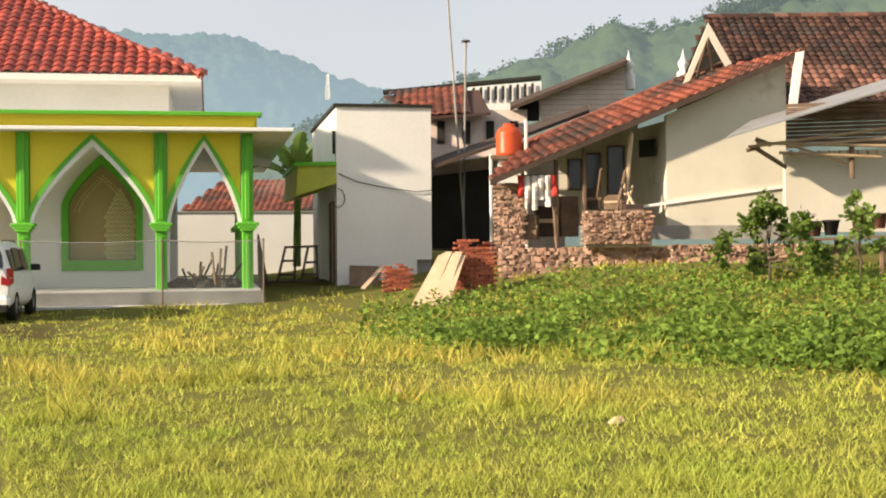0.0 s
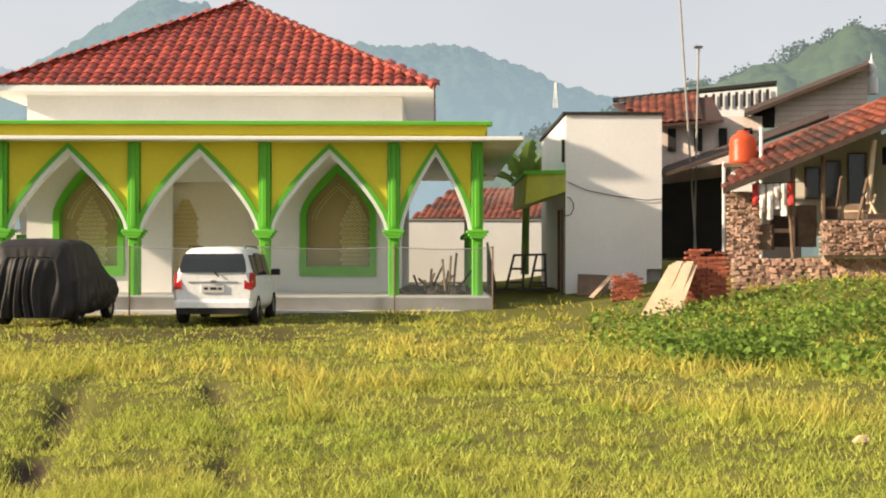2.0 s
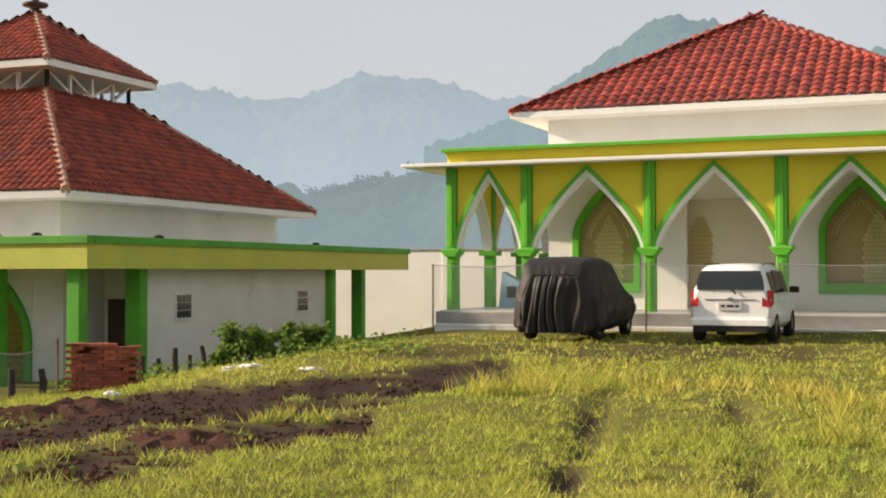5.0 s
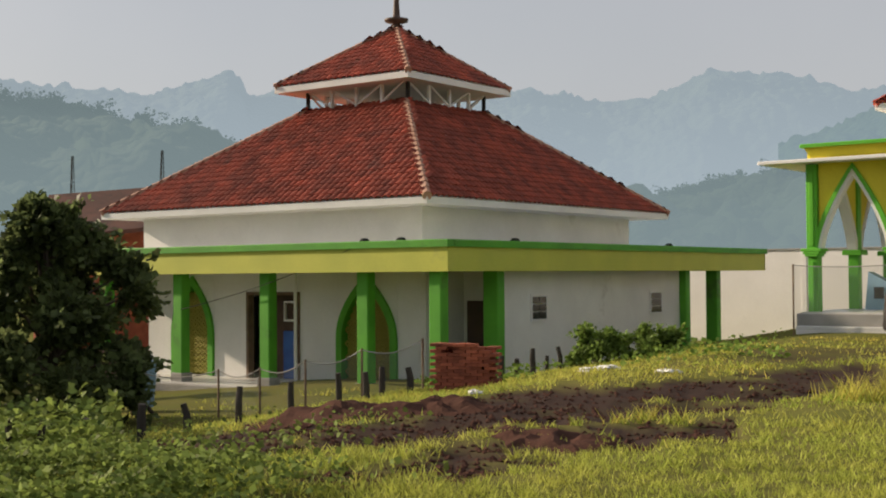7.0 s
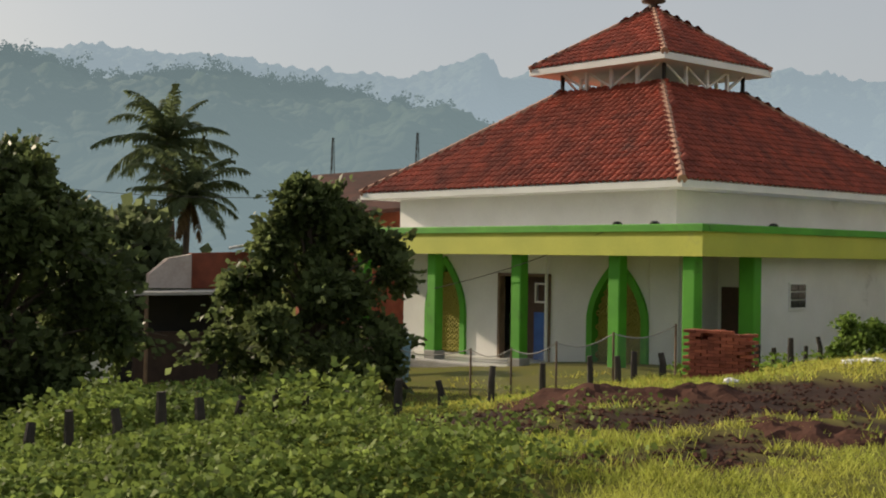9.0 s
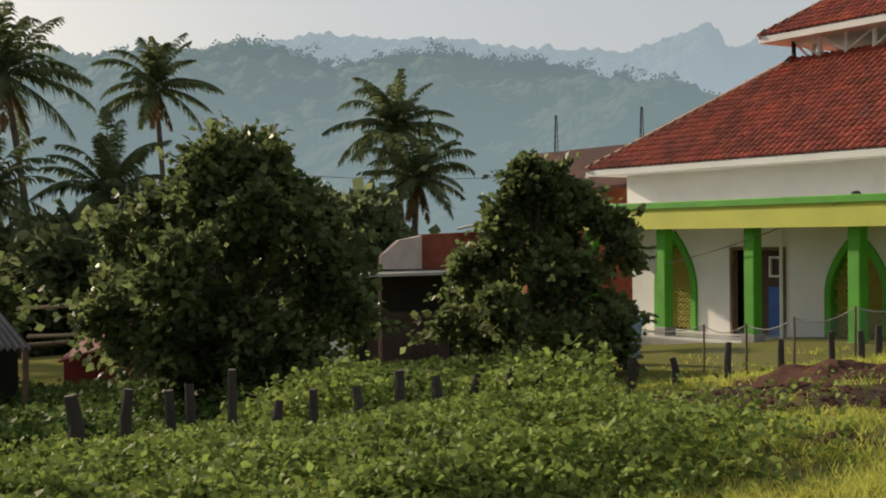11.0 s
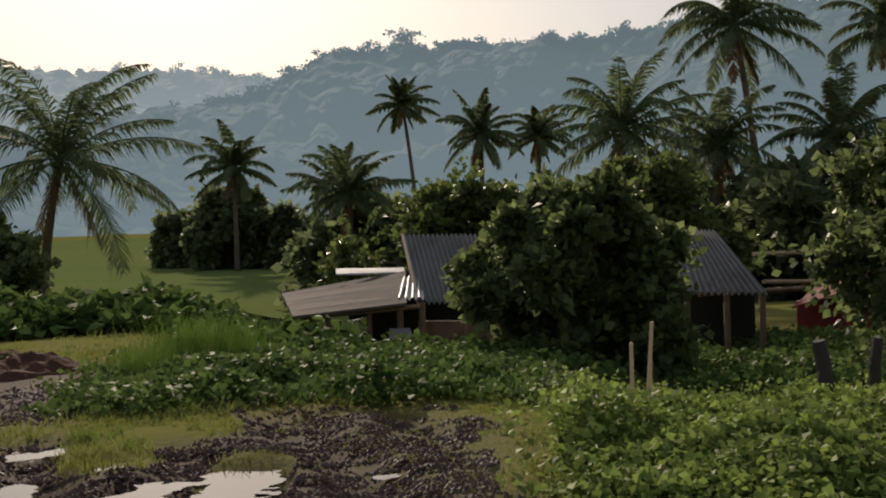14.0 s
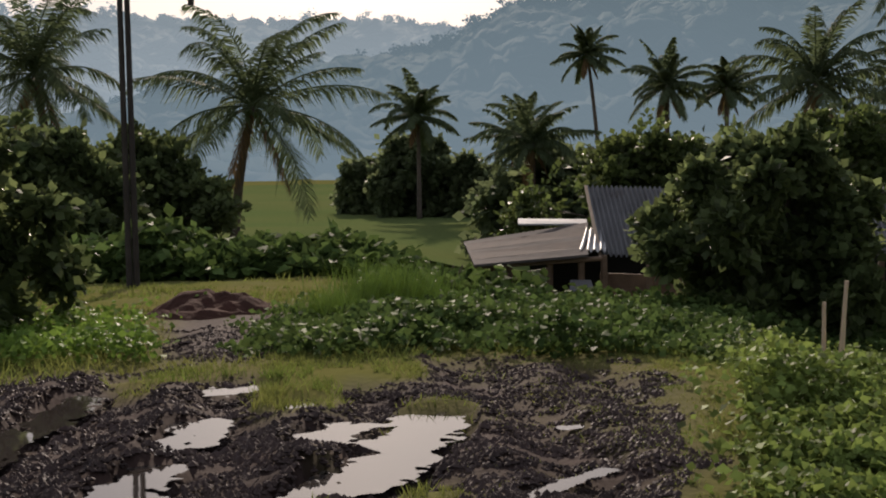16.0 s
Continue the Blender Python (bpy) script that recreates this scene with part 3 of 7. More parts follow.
    lattice(hall, -7.75, 0.35, 0.6, 2.2, 3.0, y1 + 0.1, GOLD, cell=0.115)
    Shape().box(-11.85, -11.65, y1, 11.2, 0.46, 4.17).part("side_wall", WHITE, hall)
    Shape().box(-2.23, -2.03, y1, 11.2, 0.46, 4.17).part("side_wall", WHITE, hall)
    Shape().box(-11.85, -2.03, 11.0, 11.2, 0.46, 4.17).part("rear_wall", WHITE, hall)
    Shape().box(-11.85, -2.03, 2.6, 11.2, 4.25, 5.66).part("upper_wall", WHITE, hall)
    # hipped roof
    e = [(-12.65, 1.7, 5.76), (-1.2, 1.7, 5.76), (-1.2, 12.9, 5.76), (-12.65, 12.9, 5.76)]
    top = (-6.95, 7.3, 8.96)
    Shape().add([(*p[:2], p[2] - 0.16) for p in e] + [(p[0], p[1], p[2] - 0.01) for p in e] + [top], [(3, 2, 1, 0), (0, 1, 5, 4), (1, 2, 6, 5), (2, 3, 7, 6), (3, 0, 4, 7), (4, 5, 8), (5, 6, 8), (6, 7, 8), (7, 4, 8)]).part("eave_board", WHITE, hall)
    for i in range(4):
        slope_tiles(hall, e[i], e[(i + 1) % 4], top, top, 0.29, 0.34, TILE, 290 if i == 0 else 0, 0.06)
        ridge_caps(hall, e[i], top, 0.1, TILE)


prayer_hall()


# ---- the old prayer hall ----
OLD = pose(-24.03, 21.14, -1.2, 0, 0, 12.0)    # front right corner of the fascia; x to the right, y into the building
BLUE = mat("blue_tarp", (0.05, 0.14, 0.42), (0.04, 0.10, 0.32), 2, 0.5, 0.2, 20)
DOOR = mat("brown_door", (0.10, 0.06, 0.045), (0.07, 0.045, 0.035), 4, 0.6, 0.1, 30)
GLASS = mat("dark_glass", (0.03, 0.035, 0.04), (0.02, 0.025, 0.03), 2, 0.12, 0.0, 10, spec=0.6)
LATTICE2 = mat("olive_lattice", (0.32, 0.28, 0.05), (0.26, 0.23, 0.04), 2, 0.7, 0.1, 30)


def old_hall():
    old = thing("old_prayer_hall", "older white prayer hall with green columns and two-tiered clay tile roof", "prayer hall", OLD)
    Shape().bevel_box(-16.4, -0.2, 0.1, 18.6, -1.6, -0.5, 0.03).part("plinth", CONCRETE, old, "worn concrete porch plinth")
    Shape().box(-16.2, -0.3, 0.2, 18.4, -0.5, -0.46).part("porch_floor", FLOOR, old)
    # fascia band round the flat porch roof
    for n, b in (("fascia", (-16.6, 0, 0, 0.16, 2.76, 3.38)), ("fascia", (-0.16, 0, 0.16, 20, 2.76, 3.38)), ("fascia", (-16.6, 0, 19.84, 20, 2.76, 3.38)), ("fascia", (-16.6, -16.44, 0.16, 19.84, 2.76, 3.38))):
        Shape().box(*b).part(n, LIME, old)
    for b in ((-16.66, 0.06, -0.06, 0.22, 3.38, 3.57), (-0.22, 0.06, 0.22, 20.06, 3.38, 3.57), (-16.66, 0.06, 19.8, 20.1, 3.38, 3.57)):
        Shape().bevel_box(*b, 0.02).part("coping", GREEN2, old, "green coping with mossy stains")
    Shape().box(-16.44, -0.16, 0.16, 19.84, 2.8, 2.95).part("porch_ceiling", WHITE2, old)
    # columns
    for x, y, w in ((-10.4, 0.5, 0.2), (-6.75, 0.5, 0.2), (-3.1, 0.5, 0.2), (-0.55, 0.35, 0.2), (-0.5, 2.75, 0.25), (-0.5, 14.1, 0.2), (-0.5, 16.5, 0.22), (-13.9, 0.5, 0.2)):
        c = Shape().bevel_box(x - w, x + w, y - 0.17, y + 0.17, -0.5, 2.78, 0.03).part("column", GREEN2, old)
        Shape().bevel_box(x - w - 0.05, x + w + 0.05, y - 0.22, y + 0.22, -0.5, -0.2, 0.02).part("column_base", CONCRETE, c)
    # front wall with arched windows and the entrance
    f0, f1 = 2.4, 2.6
    for a, b, z0, z1 in ((-14.15, -12.95, -.46, 2.8), (-11.0, -9.55, -.46, 2.8), (-7.3, -5.8, -.46, 2.8), (-3.55, -2.55, -.46, 2.8), (-9.55, -7.3, 2.2, 2.8)):
        Shape().box(a, b, f0, f1, z0, z1).part("wall", WHITE2, old)
    for x, w in ((-11.98, 0.97), (-4.68, 1.12)):
        tip = ogive(x, w, 0.9, 2.7, p=1.9)
        Shape().strip(tip, [(u, 2.8) for u, v in tip], f0, f1, front).part("wall", WHITE2, old)
        Shape().strip([(x - w + .22, -.44)] + ogive(x, w - 0.22, 0.9, 2.42, p=1.9) + [(x + w - .22, -.44)], [(x - w, -.46)] + ogive(x, w, 0.9, 2.7, p=1.9) + [(x + w, -.46)], f0 - 0.1, f1, front, closed=False).part("window_frame", GREEN2, old)
        lattice(old, x, w - 0.22, -.4, 0.9, 2.4, f0 + 0.06, LATTICE2, cell=0.2)
        Shape().box(x - w, x + w, f1 + 0.05, f1 + 0.08, -.46, 2.7).part("screen_back", LATTICE2, old)
    door = Shape().strip([(-9.45, -.46), (-9.45, 2.1), (-7.4, 2.1), (-7.4, -.46)], [(-9.55, -.46), (-9.55, 2.2), (-7.3, 2.2), (-7.3, -.46)], f0 - .04, f1, front).part("door_frame", WOOD, old)
    Shape().box(-9.45, -7.4, f1 + 0.3, f1 + 0.35, -.46, 2.1).part("entrance_wall", DOOR, old)
    Shape().box(-8.4, -7.5, f1 + 0.22, f1 + 0.26, -.46, 1.0).part("blue_sheet", BLUE, old, "blue sheet hung in the doorway")
    Shape().strip([(-8.3, 1.35), (-8.3, 1.85), (-7.85, 1.85), (-7.85, 1.35)], [(-8.36, 1.29), (-8.36, 1.91), (-7.79, 1.91), (-7.79, 1.29)], f1 + 0.2, f1 + 0.28, front, closed=True).part("picture_frame", WHITE, old)
    Shape().tube([(-7.35, 2.25, -.46), (-7.35, 2.25, 2.76)], 0.05).part("down_pipe", WHITE2, old)
    # side wing
    Shape().box(-2.55, -0.75, 4.2, 4.4, -.46, 2.8).part("wall", WHITE2, old)
    Shape().box(-2.75, -2.55, 2.6, 4.4, -.46, 2.8).part("wall", WHITE2, old)
    Shape().box(-0.75, -0.55, 3.0, 13.95, -1.2, 2.8).part("side_wall", WHITE2, old)
    Shape().box(-2.4, -1.75, 4.14, 4.2, -.46, 1.93).part("door", DOOR, old)
    Shape().box(-14.15, -13.95, f1, 14.2, -.46, 2.8).part("side_wall", WHITE2, old)
    Shape().box(-14.15, -0.55, 13.95, 14.2, -.46, 2.8).part("rear_wall", WHITE2, old)
    for y0, y1 in ((4.62, 5.48), (11.76, 12.6)):
        w = Shape().strip([(y0 + .06, 1.4), (y0 + .06, 2.04), (y1 - .06, 2.04), (y1 - .06, 1.4)], [(y0, 1.33), (y0, 2.11), (y1, 2.11), (y1, 1.33)], -0.57, -0.51, side, closed=True).part("window", WHITE2, old)
        g = Shape()
        for i in range(2):
            for j in range(3):
                a, b = y0 + .1 + i * (y1 - y0 - .16) / 2, y0 + .04 + (i + 1) * (y1 - y0 - .1) / 2
                Shape().box(-0.55, -0.52, a, b, 1.41 + j * .22, 1.60 + j * .22).part("pane", GLASS, w)
    # upper body and the two roofs
    Shape().box(-14.15, -2.5, 2.2, 14.0, 2.95, 4.7).part("upper_wall", WHITE2, old)
    e = [(-15.1, 1.22, 4.78), (-1.57, 1.22, 4.78), (-1.57, 15.2, 4.78), (-15.1, 15.2, 4.78)]
    t = [(-10.35, 6.0, 8.2), (-6.05, 6.0, 8.2), (-6.05, 10.4, 8.2), (-10.35, 10.4, 8.2)]
    Shape().add([(*p[:2], p[2] - .2) for p in e] + [(p[0], p[1], p[2] - 0.02) for p in e] + [(p[0], p[1], p[2] - 0.02) for p in t], [(3, 2, 1, 0)] + [(i, (i + 1) % 4, 4 + (i + 1) % 4, 4 + i) for i in range(4)] + [(4 + i, 4 + (i + 1) % 4, 8 + (i + 1) % 4, 8 + i) for i in range(4)] + [(8, 9, 10, 11)]).part("eave_board", WHITE2, old)
    for i in range(4):
        slope_tiles(old, e[i], e[(i + 1) % 4], t[i], t[(i + 1) % 4], 0.25, 0.3, TILE2, 290 if i == 0 else 0, 0.06)
        ridge_caps(old, e[i], t[i], 0.12, CAPS)
    e2 = [(-11.2, 5.35, 9.05), (-5.45, 5.35, 9.05), (-5.45, 11.05, 9.05), (-11.2, 11.05, 9.05)]
    top = (-8.2, 8.2, 11.1)
    Shape().add([(*p[:2], p[2] - .22) for p in e2] + [(p[0], p[1], p[2] - 0.02) for p in e2] + [top], [(3, 2, 1, 0)] + [(i, (i + 1) % 4, 4 + (i + 1) % 4, 4 + i) for i in range(4)] + [(4 + i, 4 + (i + 1) % 4, 8) for i in range(4)]).part("eave_board", WHITE2, old)
    for i in range(4):
        slope_tiles(old, e2[i], e2[(i + 1) % 4], top, top, 0.25, 0.3, TILE2, 0, 0.06)
        ridge_caps(old, e2[i], top, 0.11, CAPS)
    # posts and braces of the lantern
    for i in range(4):
        a, b = Vector(t[i]), Vector(t[(i + 1) % 4])
        for k in range(4):
            p = a.lerp(b, k / 4 + 0.02)
            Shape().box(p.x - .05, p.x + .05, p.y - .05, p.y + .05, 8.0, 8.9).part("lantern_post", WHITE2 if k else DARK, old)
        for f0, f1 in ((.02, .27), (.27, .52), (.77, .52), (.98, .77)):
            p, q = a.lerp(b, f0), a.lerp(b, f1)
            Shape().tube([(p.x, p.y, 8.85), (q.x, q.y, 8.25)], 0.04, 6).part("lantern_brace", WHITE2, old)
    Shape().lathe([(0.0, 11.0), (0.22, 11.05), (0.14, 11.2), (0.12, 11.25), (0.4, 11.33), (0.42, 11.42), (0.14, 11.46), (0.12, 11.6), (0.09, 12.1), (0.03, 13.0), (0.0, 13.6)], (-8.2, 8.2, 0), 14).part("finial", DOOR, old, "dark metal finial", smooth=True)
    for x, y in ((-2.8, 0.1), (-0.1, 3.2), (-1.6, 0.15), (-0.1, 12.3)):
        Shape().lathe([(0.0, 3.66), (0.08, 3.65), (0.13, 3.6), (0.13, 3.56)], (x, y, 0), 10).part("drain_cap", DARK, old)


CAPS = mat("pale_ridge_cap", (0.46, 0.28, 0.20), (0.34, 0.18, 0.12), 1.5, 0.85, 0.2, 30, island=0.25)
old_hall()


# ---- parked cars ----
CARWHITE = mat("white_car_paint", (0.86, 0.86, 0.85), (0.82, 0.82, 0.81), 1.5, 0.25, 0.0, 10, spec=0.5)
CARGLASS = mat("tinted_car_glass", (0.02, 0.024, 0.026), (0.015, 0.018, 0.02), 1, 0.08, 0.0, 5, spec=0.6)
RUBBER = mat("black_rubber", (0.02, 0.02, 0.02), (0.03, 0.028, 0.026), 4, 0.85, 0.1, 40)
CHROME = mat("dull_alloy", (0.5, 0.5, 0.5), (0.4, 0.4, 0.4), 4, 0.35, 0.0, 20, metal=0.9)
REDLAMP = mat("red_lamp_lens", (0.45, 0.015, 0.015), (0.35, 0.01, 0.01), 4, 0.2, 0.0, 20)
BLACKCLOTH = mat("black_car_cover", (0.030, 0.027, 0.026), (0.018, 0.017, 0.017), 1.5, 0.6, 0.25, 20)
PLATE = mat("pale_plate", (0.6, 0.6, 0.58), (0.5, 0.5, 0.5), 4, 0.5, 0.0, 20)


def body_ring(w, wr, zb, zm, zr, n=5):
    """The outline of a car body across its length: sill, flank, shoulder, pillar, roof."""
    half = [(w * 0.86, zb), (w * 0.985, zb + 0.12), (w, zb + 0.32), (w * 0.985, zm - 0.06), (w * 0.95, zm), (wr + (w * .95 - wr) * .35, zm + (zr - zm) * .55), (wr, zr - 0.09), (wr * 0.86, zr - 0.025), (wr * 0.45, zr), (0, zr + 0.008)]
    return half + [(-a, b) for a, b in reversed(half[:-1])]


def loft(stations, material, name, parent, label=""):
    s, n = Shape(), 0
    for st in stations:
        ring = body_ring(*st[1:])
        n = len(ring)
        for k, (a, b) in enumerate(ring):
            p = Vector((a, st[0], b))
            s.v.append(tuple(p))
    for i in range(len(stations) - 1):
        s.f += [(i * n + k, i * n + k + 1, (i + 1) * n + k + 1, (i + 1) * n + k) for k in range(n - 1)]
        s.f.append((i * n + n - 1, i * n, (i + 1) * n, (i + 1) * n + n - 1))
    s.f += [tuple(range(n)), tuple(range((len(stations) - 1) * n + n - 1, (len(stations) - 1) * n - 1, -1))]
    ob = s.part(name, material, parent, label, smooth=True)
    for face in list(ob.data.polygons)[-2:]:
        face.use_smooth = False
    return ob


def wheel(parent, x, y):
    t = Shape()
    prof = [(0.19, -0.09), (0.28, -0.095), (0.3, -0.06), (0.3, 0.06), (0.28, 0.095), (0.19, 0.09)]
    for r, a in prof:
        t.v += [(x + a, y + r * math.cos(k * math.pi / 12), 0.3 + r * math.sin(k * math.pi / 12)) for k in range(24)]
    t.f = [(i * 24 + k, i * 24 + (k + 1) % 24, (i + 1) * 24 + (k + 1) % 24, (i + 1) * 24 + k) for i in range(5) for k in range(24)]
    w = t.part("wheel", RUBBER, parent, "black tyre on alloy rim", smooth=True)
    sg = 1 if x > 0 else -1
    Shape().tube([(x - sg * 0.06, y, 0.3), (x + sg * 0.07, y, 0.3)], 0.2, 20).part("rim", CHROME, w)
    return w


def white_car():
    c = thing("car", "white compact people carrier parked before the prayer hall", "car", pose(-9.31, 24.82, height(-9.31, 25.5) + 0.05, 0, 0, 10.67))
    loft([(0.0, 0.76, 0.63, 0.42, 0.88, 1.14), (0.04, 0.81, 0.62, 0.34, 0.94, 1.38), (0.14, 0.825, 0.60, 0.29, 0.97, 1.50), (0.3, 0.83, 0.61, 0.27, 0.98, 1.565), (0.7, 0.825, 0.64, 0.25, 0.99, 1.59), (1.6, 0.83, 0.655, 0.24, 0.98, 1.60), (2.3, 0.83, 0.64, 0.24, 0.96, 1.57), (2.75, 0.83, 0.62, 0.24, 0.95, 1.42), (3.2, 0.82, 0.62, 0.25, 0.93, 1.06), (3.8, 0.79, 0.6, 0.28, 0.84, 0.92), (4.05, 0.70, 0.5, 0.34, 0.70, 0.78)], CARWHITE, "body", c)
    g = Shape()
    for z, y, w in ((1.07, -0.022, 0.67), (1.17, -0.012, 0.67), (1.34, 0.015, 0.63), (1.45, 0.085, 0.58)):
        g.v += [(-w, y, z), (-w * 0.4, y - 0.012, z), (w * 0.4, y - 0.012, z), (w, y, z), (w, y + 0.08, z), (-w, y + 0.08, z)]
    for i in range(3):
        g.f += [(6 * i + k, 6 * i + (k + 1) % 6, 6 * i + 6 + (k + 1) % 6, 6 * i + 6 + k) for k in range(6)]
    g.f += [(0, 5, 4, 3, 2, 1), tuple(range(18, 24))]
    g.part("rear_window", CARGLASS, c)
    for sg in (-1, 1):
        for y0, y1, z1 in ((0.32, 0.85, 1.42), (0.92, 1.72, 1.46), (1.8, 2.62, 1.44)):
            Shape().add([(sg * 0.80, y0, 1.0), (sg * 0.80, y1, 1.0), (sg * 0.69, y1 - 0.12 if y0 > 1.5 else y1 - .03, z1), (sg * 0.69, y0 + (0.1 if y0 < .5 else .03), z1), (sg * 0.70, y0, 1.0), (sg * 0.70, y1, 1.0), (sg * 0.6, y1 - 0.1, z1), (sg * 0.6, y0 + 0.1, z1)], [(0, 1, 2, 3), (0, 4, 5, 1), (3, 2, 6, 7), (1, 5, 6, 2), (0, 3, 7, 4)]).part("side_window", CARGLASS, c)
        Shape().add([(sg * 0.8, -0.015, 0.72), (sg * 0.63, -0.03, 0.74), (sg * 0.64, 0.02, 1.04), (sg * 0.77, 0.05, 1.06), (sg * 0.83, 0.22, 1.04), (sg * 0.84, 0.2, 0.78), (sg * 0.7, 0.12, 0.9)], [(0, 1, 2, 3), (0, 3, 4, 5), (1, 6, 2), (2, 6, 4, 3), (0, 5, 6, 1)]).part("tail_light", REDLAMP, c)
        Shape().bevel_box(sg * 0.95 - 0.1, sg * 0.95 + 0.1, 2.45, 2.55, 0.98, 1.12, 0.03).part("wing_mirror", RUBBER, c)
        Shape().tube([(sg * 0.58, 0.45, 1.565), (sg * 0.58, 0.55, 1.6), (sg * 0.58, 2.0, 1.605), (sg * 0.58, 2.1, 1.57)], 0.014, 6).part("roof_rail", RUBBER, c)
        for z, y in ((0.86, 1.45), (0.86, 2.3)):
            Shape().bevel_box(sg * 0.83 - 0.02, sg * 0.83 + 0.02, y, y + 0.2, z, z + 0.04, 0.008).part("door_handle", CARWHITE, c)
    plate = Shape().bevel_box(-0.24, 0.24, -0.035, 0.0, 0.66, 0.82, 0.01).part("number_plate", PLATE, c, "pale number plate with dark bars")
    for a, b in ((-0.18, -0.1), (-0.06, 0.08), (0.11, 0.18)):
        Shape().box(a, b, -0.039, -0.034, 0.715, 0.765).part("bar", RUBBER, plate)
    Shape().box(-0.5, 0.5, -0.02, 0.02, 0.86, 0.885).part("tailgate_trim", CHROME, c)
    Shape().bevel_box(-0.8, 0.8, -0.05, 0.2, 0.35, 0.52, 0.06).part("rear_bumper", CARWHITE, c)
    Shape().bevel_box(-0.74, 0.74, -0.03, 0.2, 0.22, 0.35, 0.02).part("bumper_underside", RUBBER, c)
    Shape().tube([(0.03, -0.03, 1.08), (0.12, -0.04, 0.98)], 0.015, 6).part("wiper", RUBBER, c)
    Shape().lathe([(0.0, -0.05), (0.05, -0.05), (0.06, 0.0), (0.0, 0.03)], (0.0, -0.02, 0.90), 10).part("badge", CHROME, c)
    for x in (-0.74, 0.74):
        for y in (0.68, 3.2):
            wheel(c, x, y)


def covered_car():
    c = thing("covered_car", "car under a black pleated fabric cover", "car", pose(-12.6, 23.5, height(-12.6, 24.3) + 0.05, 0, 0, 11.5))
    key = [(-0.12, 0.70, 0.52, 0.20, 0.86, 1.38), (-0.04, 0.82, 0.66, 0.17, 0.95, 1.60), (0.15, 0.87, 0.72, 0.16, 1.0, 1.70), (0.5, 0.89, 0.74, 0.17, 1.02, 1.74), (1.4, 0.89, 0.74, 0.2, 1.02, 1.74), (2.0, 0.89, 0.71, 0.22, 1.0, 1.68), (2.6, 0.89, 0.66, 0.24, 0.97, 1.48), (3.1, 0.86, 0.62, 0.25, 0.93, 1.2), (3.6, 0.82, 0.58, 0.28, 0.84, 1.0), (4.0, 0.72, 0.5, 0.34, 0.72, 0.84)]
    ys = np.concatenate([np.linspace(-0.12, 0.5, 16), np.linspace(0.6, 4.0, 38)])
    cols = [np.interp(ys, [k[0] for k in key], [k[j] for k in key]) for j in range(1, 6)]
    n = 110
    s = Shape()

    def ring(i):
        pts = np.array(body_ring(*[float(col[i]) for col in cols]))
        run = np.concatenate([[0], np.cumsum(np.linalg.norm(np.diff(pts, axis=0), axis=1))])
        at = np.linspace(0, run[-1], n)
        return np.stack([np.interp(at, run, pts[:, 0]), np.interp(at, run, pts[:, 1])], 1)

    def folds(p, tail):
        """Cloth that hangs from the roof in long uneven folds, deeper towards the hem."""
        low = max(0.0, 1.55 - p.z)
        along = p.x if tail else p.y
        wob = 0.35 * noise.noise(Vector((along * 1.4, p.z * 0.7, 3)))
        f = 0.05 * low * (math.sin((along * (1 - 0.12 * low) + wob) * 26) + 0.7 * math.sin((along + wob) * 47 + 1.3))
        return f + 0.02 * noise.noise(p * 2.3)

    for i, y in enumerate(ys):
        for q in ring(i):
            p = Vector((q[0], float(y), q[1]))
            t = step(p.y, 0.12, -0.12)
            f = folds(p, False) * (1 - t)
            s.v.append((p.x + f * (1 if p.x > 0 else -1) * min(1.0, abs(p.x) * 2), p.y - folds(p, True) * t, p.z + 0.012 * noise.noise(p * 5)))
    total = len(s.v) // n
    for i in range(total - 1):
        s.f += [(i * n + k, i * n + (k + 1) % n, (i + 1) * n + (k + 1) % n, (i + 1) * n + k) for k in range(n)]
    s.f.append(tuple(range(total * n - 1, (total - 1) * n - 1, -1)))
    # the hanging tail of the cover, in upright folds
    edge = body_ring(*[float(col[0]) for col in cols])[:10]
    zs, cols_x, base = np.linspace(edge[0][1] - 0.03, edge[-1][1], 26), np.linspace(-1, 1, 72), len(s.v)
    for z in zs:
        half = float(np.interp(z, [q[1] for q in edge], [q[0] for q in edge])) + 0.01
        for u in cols_x:
            p = Vector((u * half, -0.12, float(z)))
            s.v.append((p.x, -0.13 - 0.07 * (1 - u * u) * min(1.0, (edge[-1][1] - z) * 4) - folds(p, True) * (1 - u ** 8), p.z))
    m = len(cols_x)
    s.f += [(base + i * m + k, base + i * m + k + 1, base + (i + 1) * m + k + 1, base + (i + 1) * m + k) for i in range(len(zs) - 1) for k in range(m - 1)]
    s.part("cover", BLACKCLOTH, c, smooth=True)
    for x in (-0.72, 0.72):
        for y in (0.65, 3.2):
            wheel(c, x, y)


white_car()
covered_car()

# ---- boundary wall and white building ----
HALLM = HALL.copy()


def wall_run(name, x0, x1, y, z0, z1, material, label):
    ob = Shape().box(x0, x1, y, y + 0.18, z0, z1).part(name, material)
    ob.matrix_basis = HALLM
    Shape().bevel_box(x0, x1, y - 0.05, y + 0.23, z1, z1 + 0.06, 0.01).part("coping", CONCRETE, ob)
    for k in range(int((x1 - x0) / 7)):
        x = x0 + 0.2 + k * 7
        Shape().bevel_box(x, x + 0.22, y - 0.04, y, z0, z1, 0.01).part("pier", material, ob)
    return tagged(ob, label, "wall", kind="structure")


wall_run("wall_west", -36, -13, 19, -3, 2.38, WHITE, "long weathered white boundary wall")
wall_run("wall_north", -12.99, 6, 19, -1, 2.80, WHITE, "white boundary wall behind the hall")
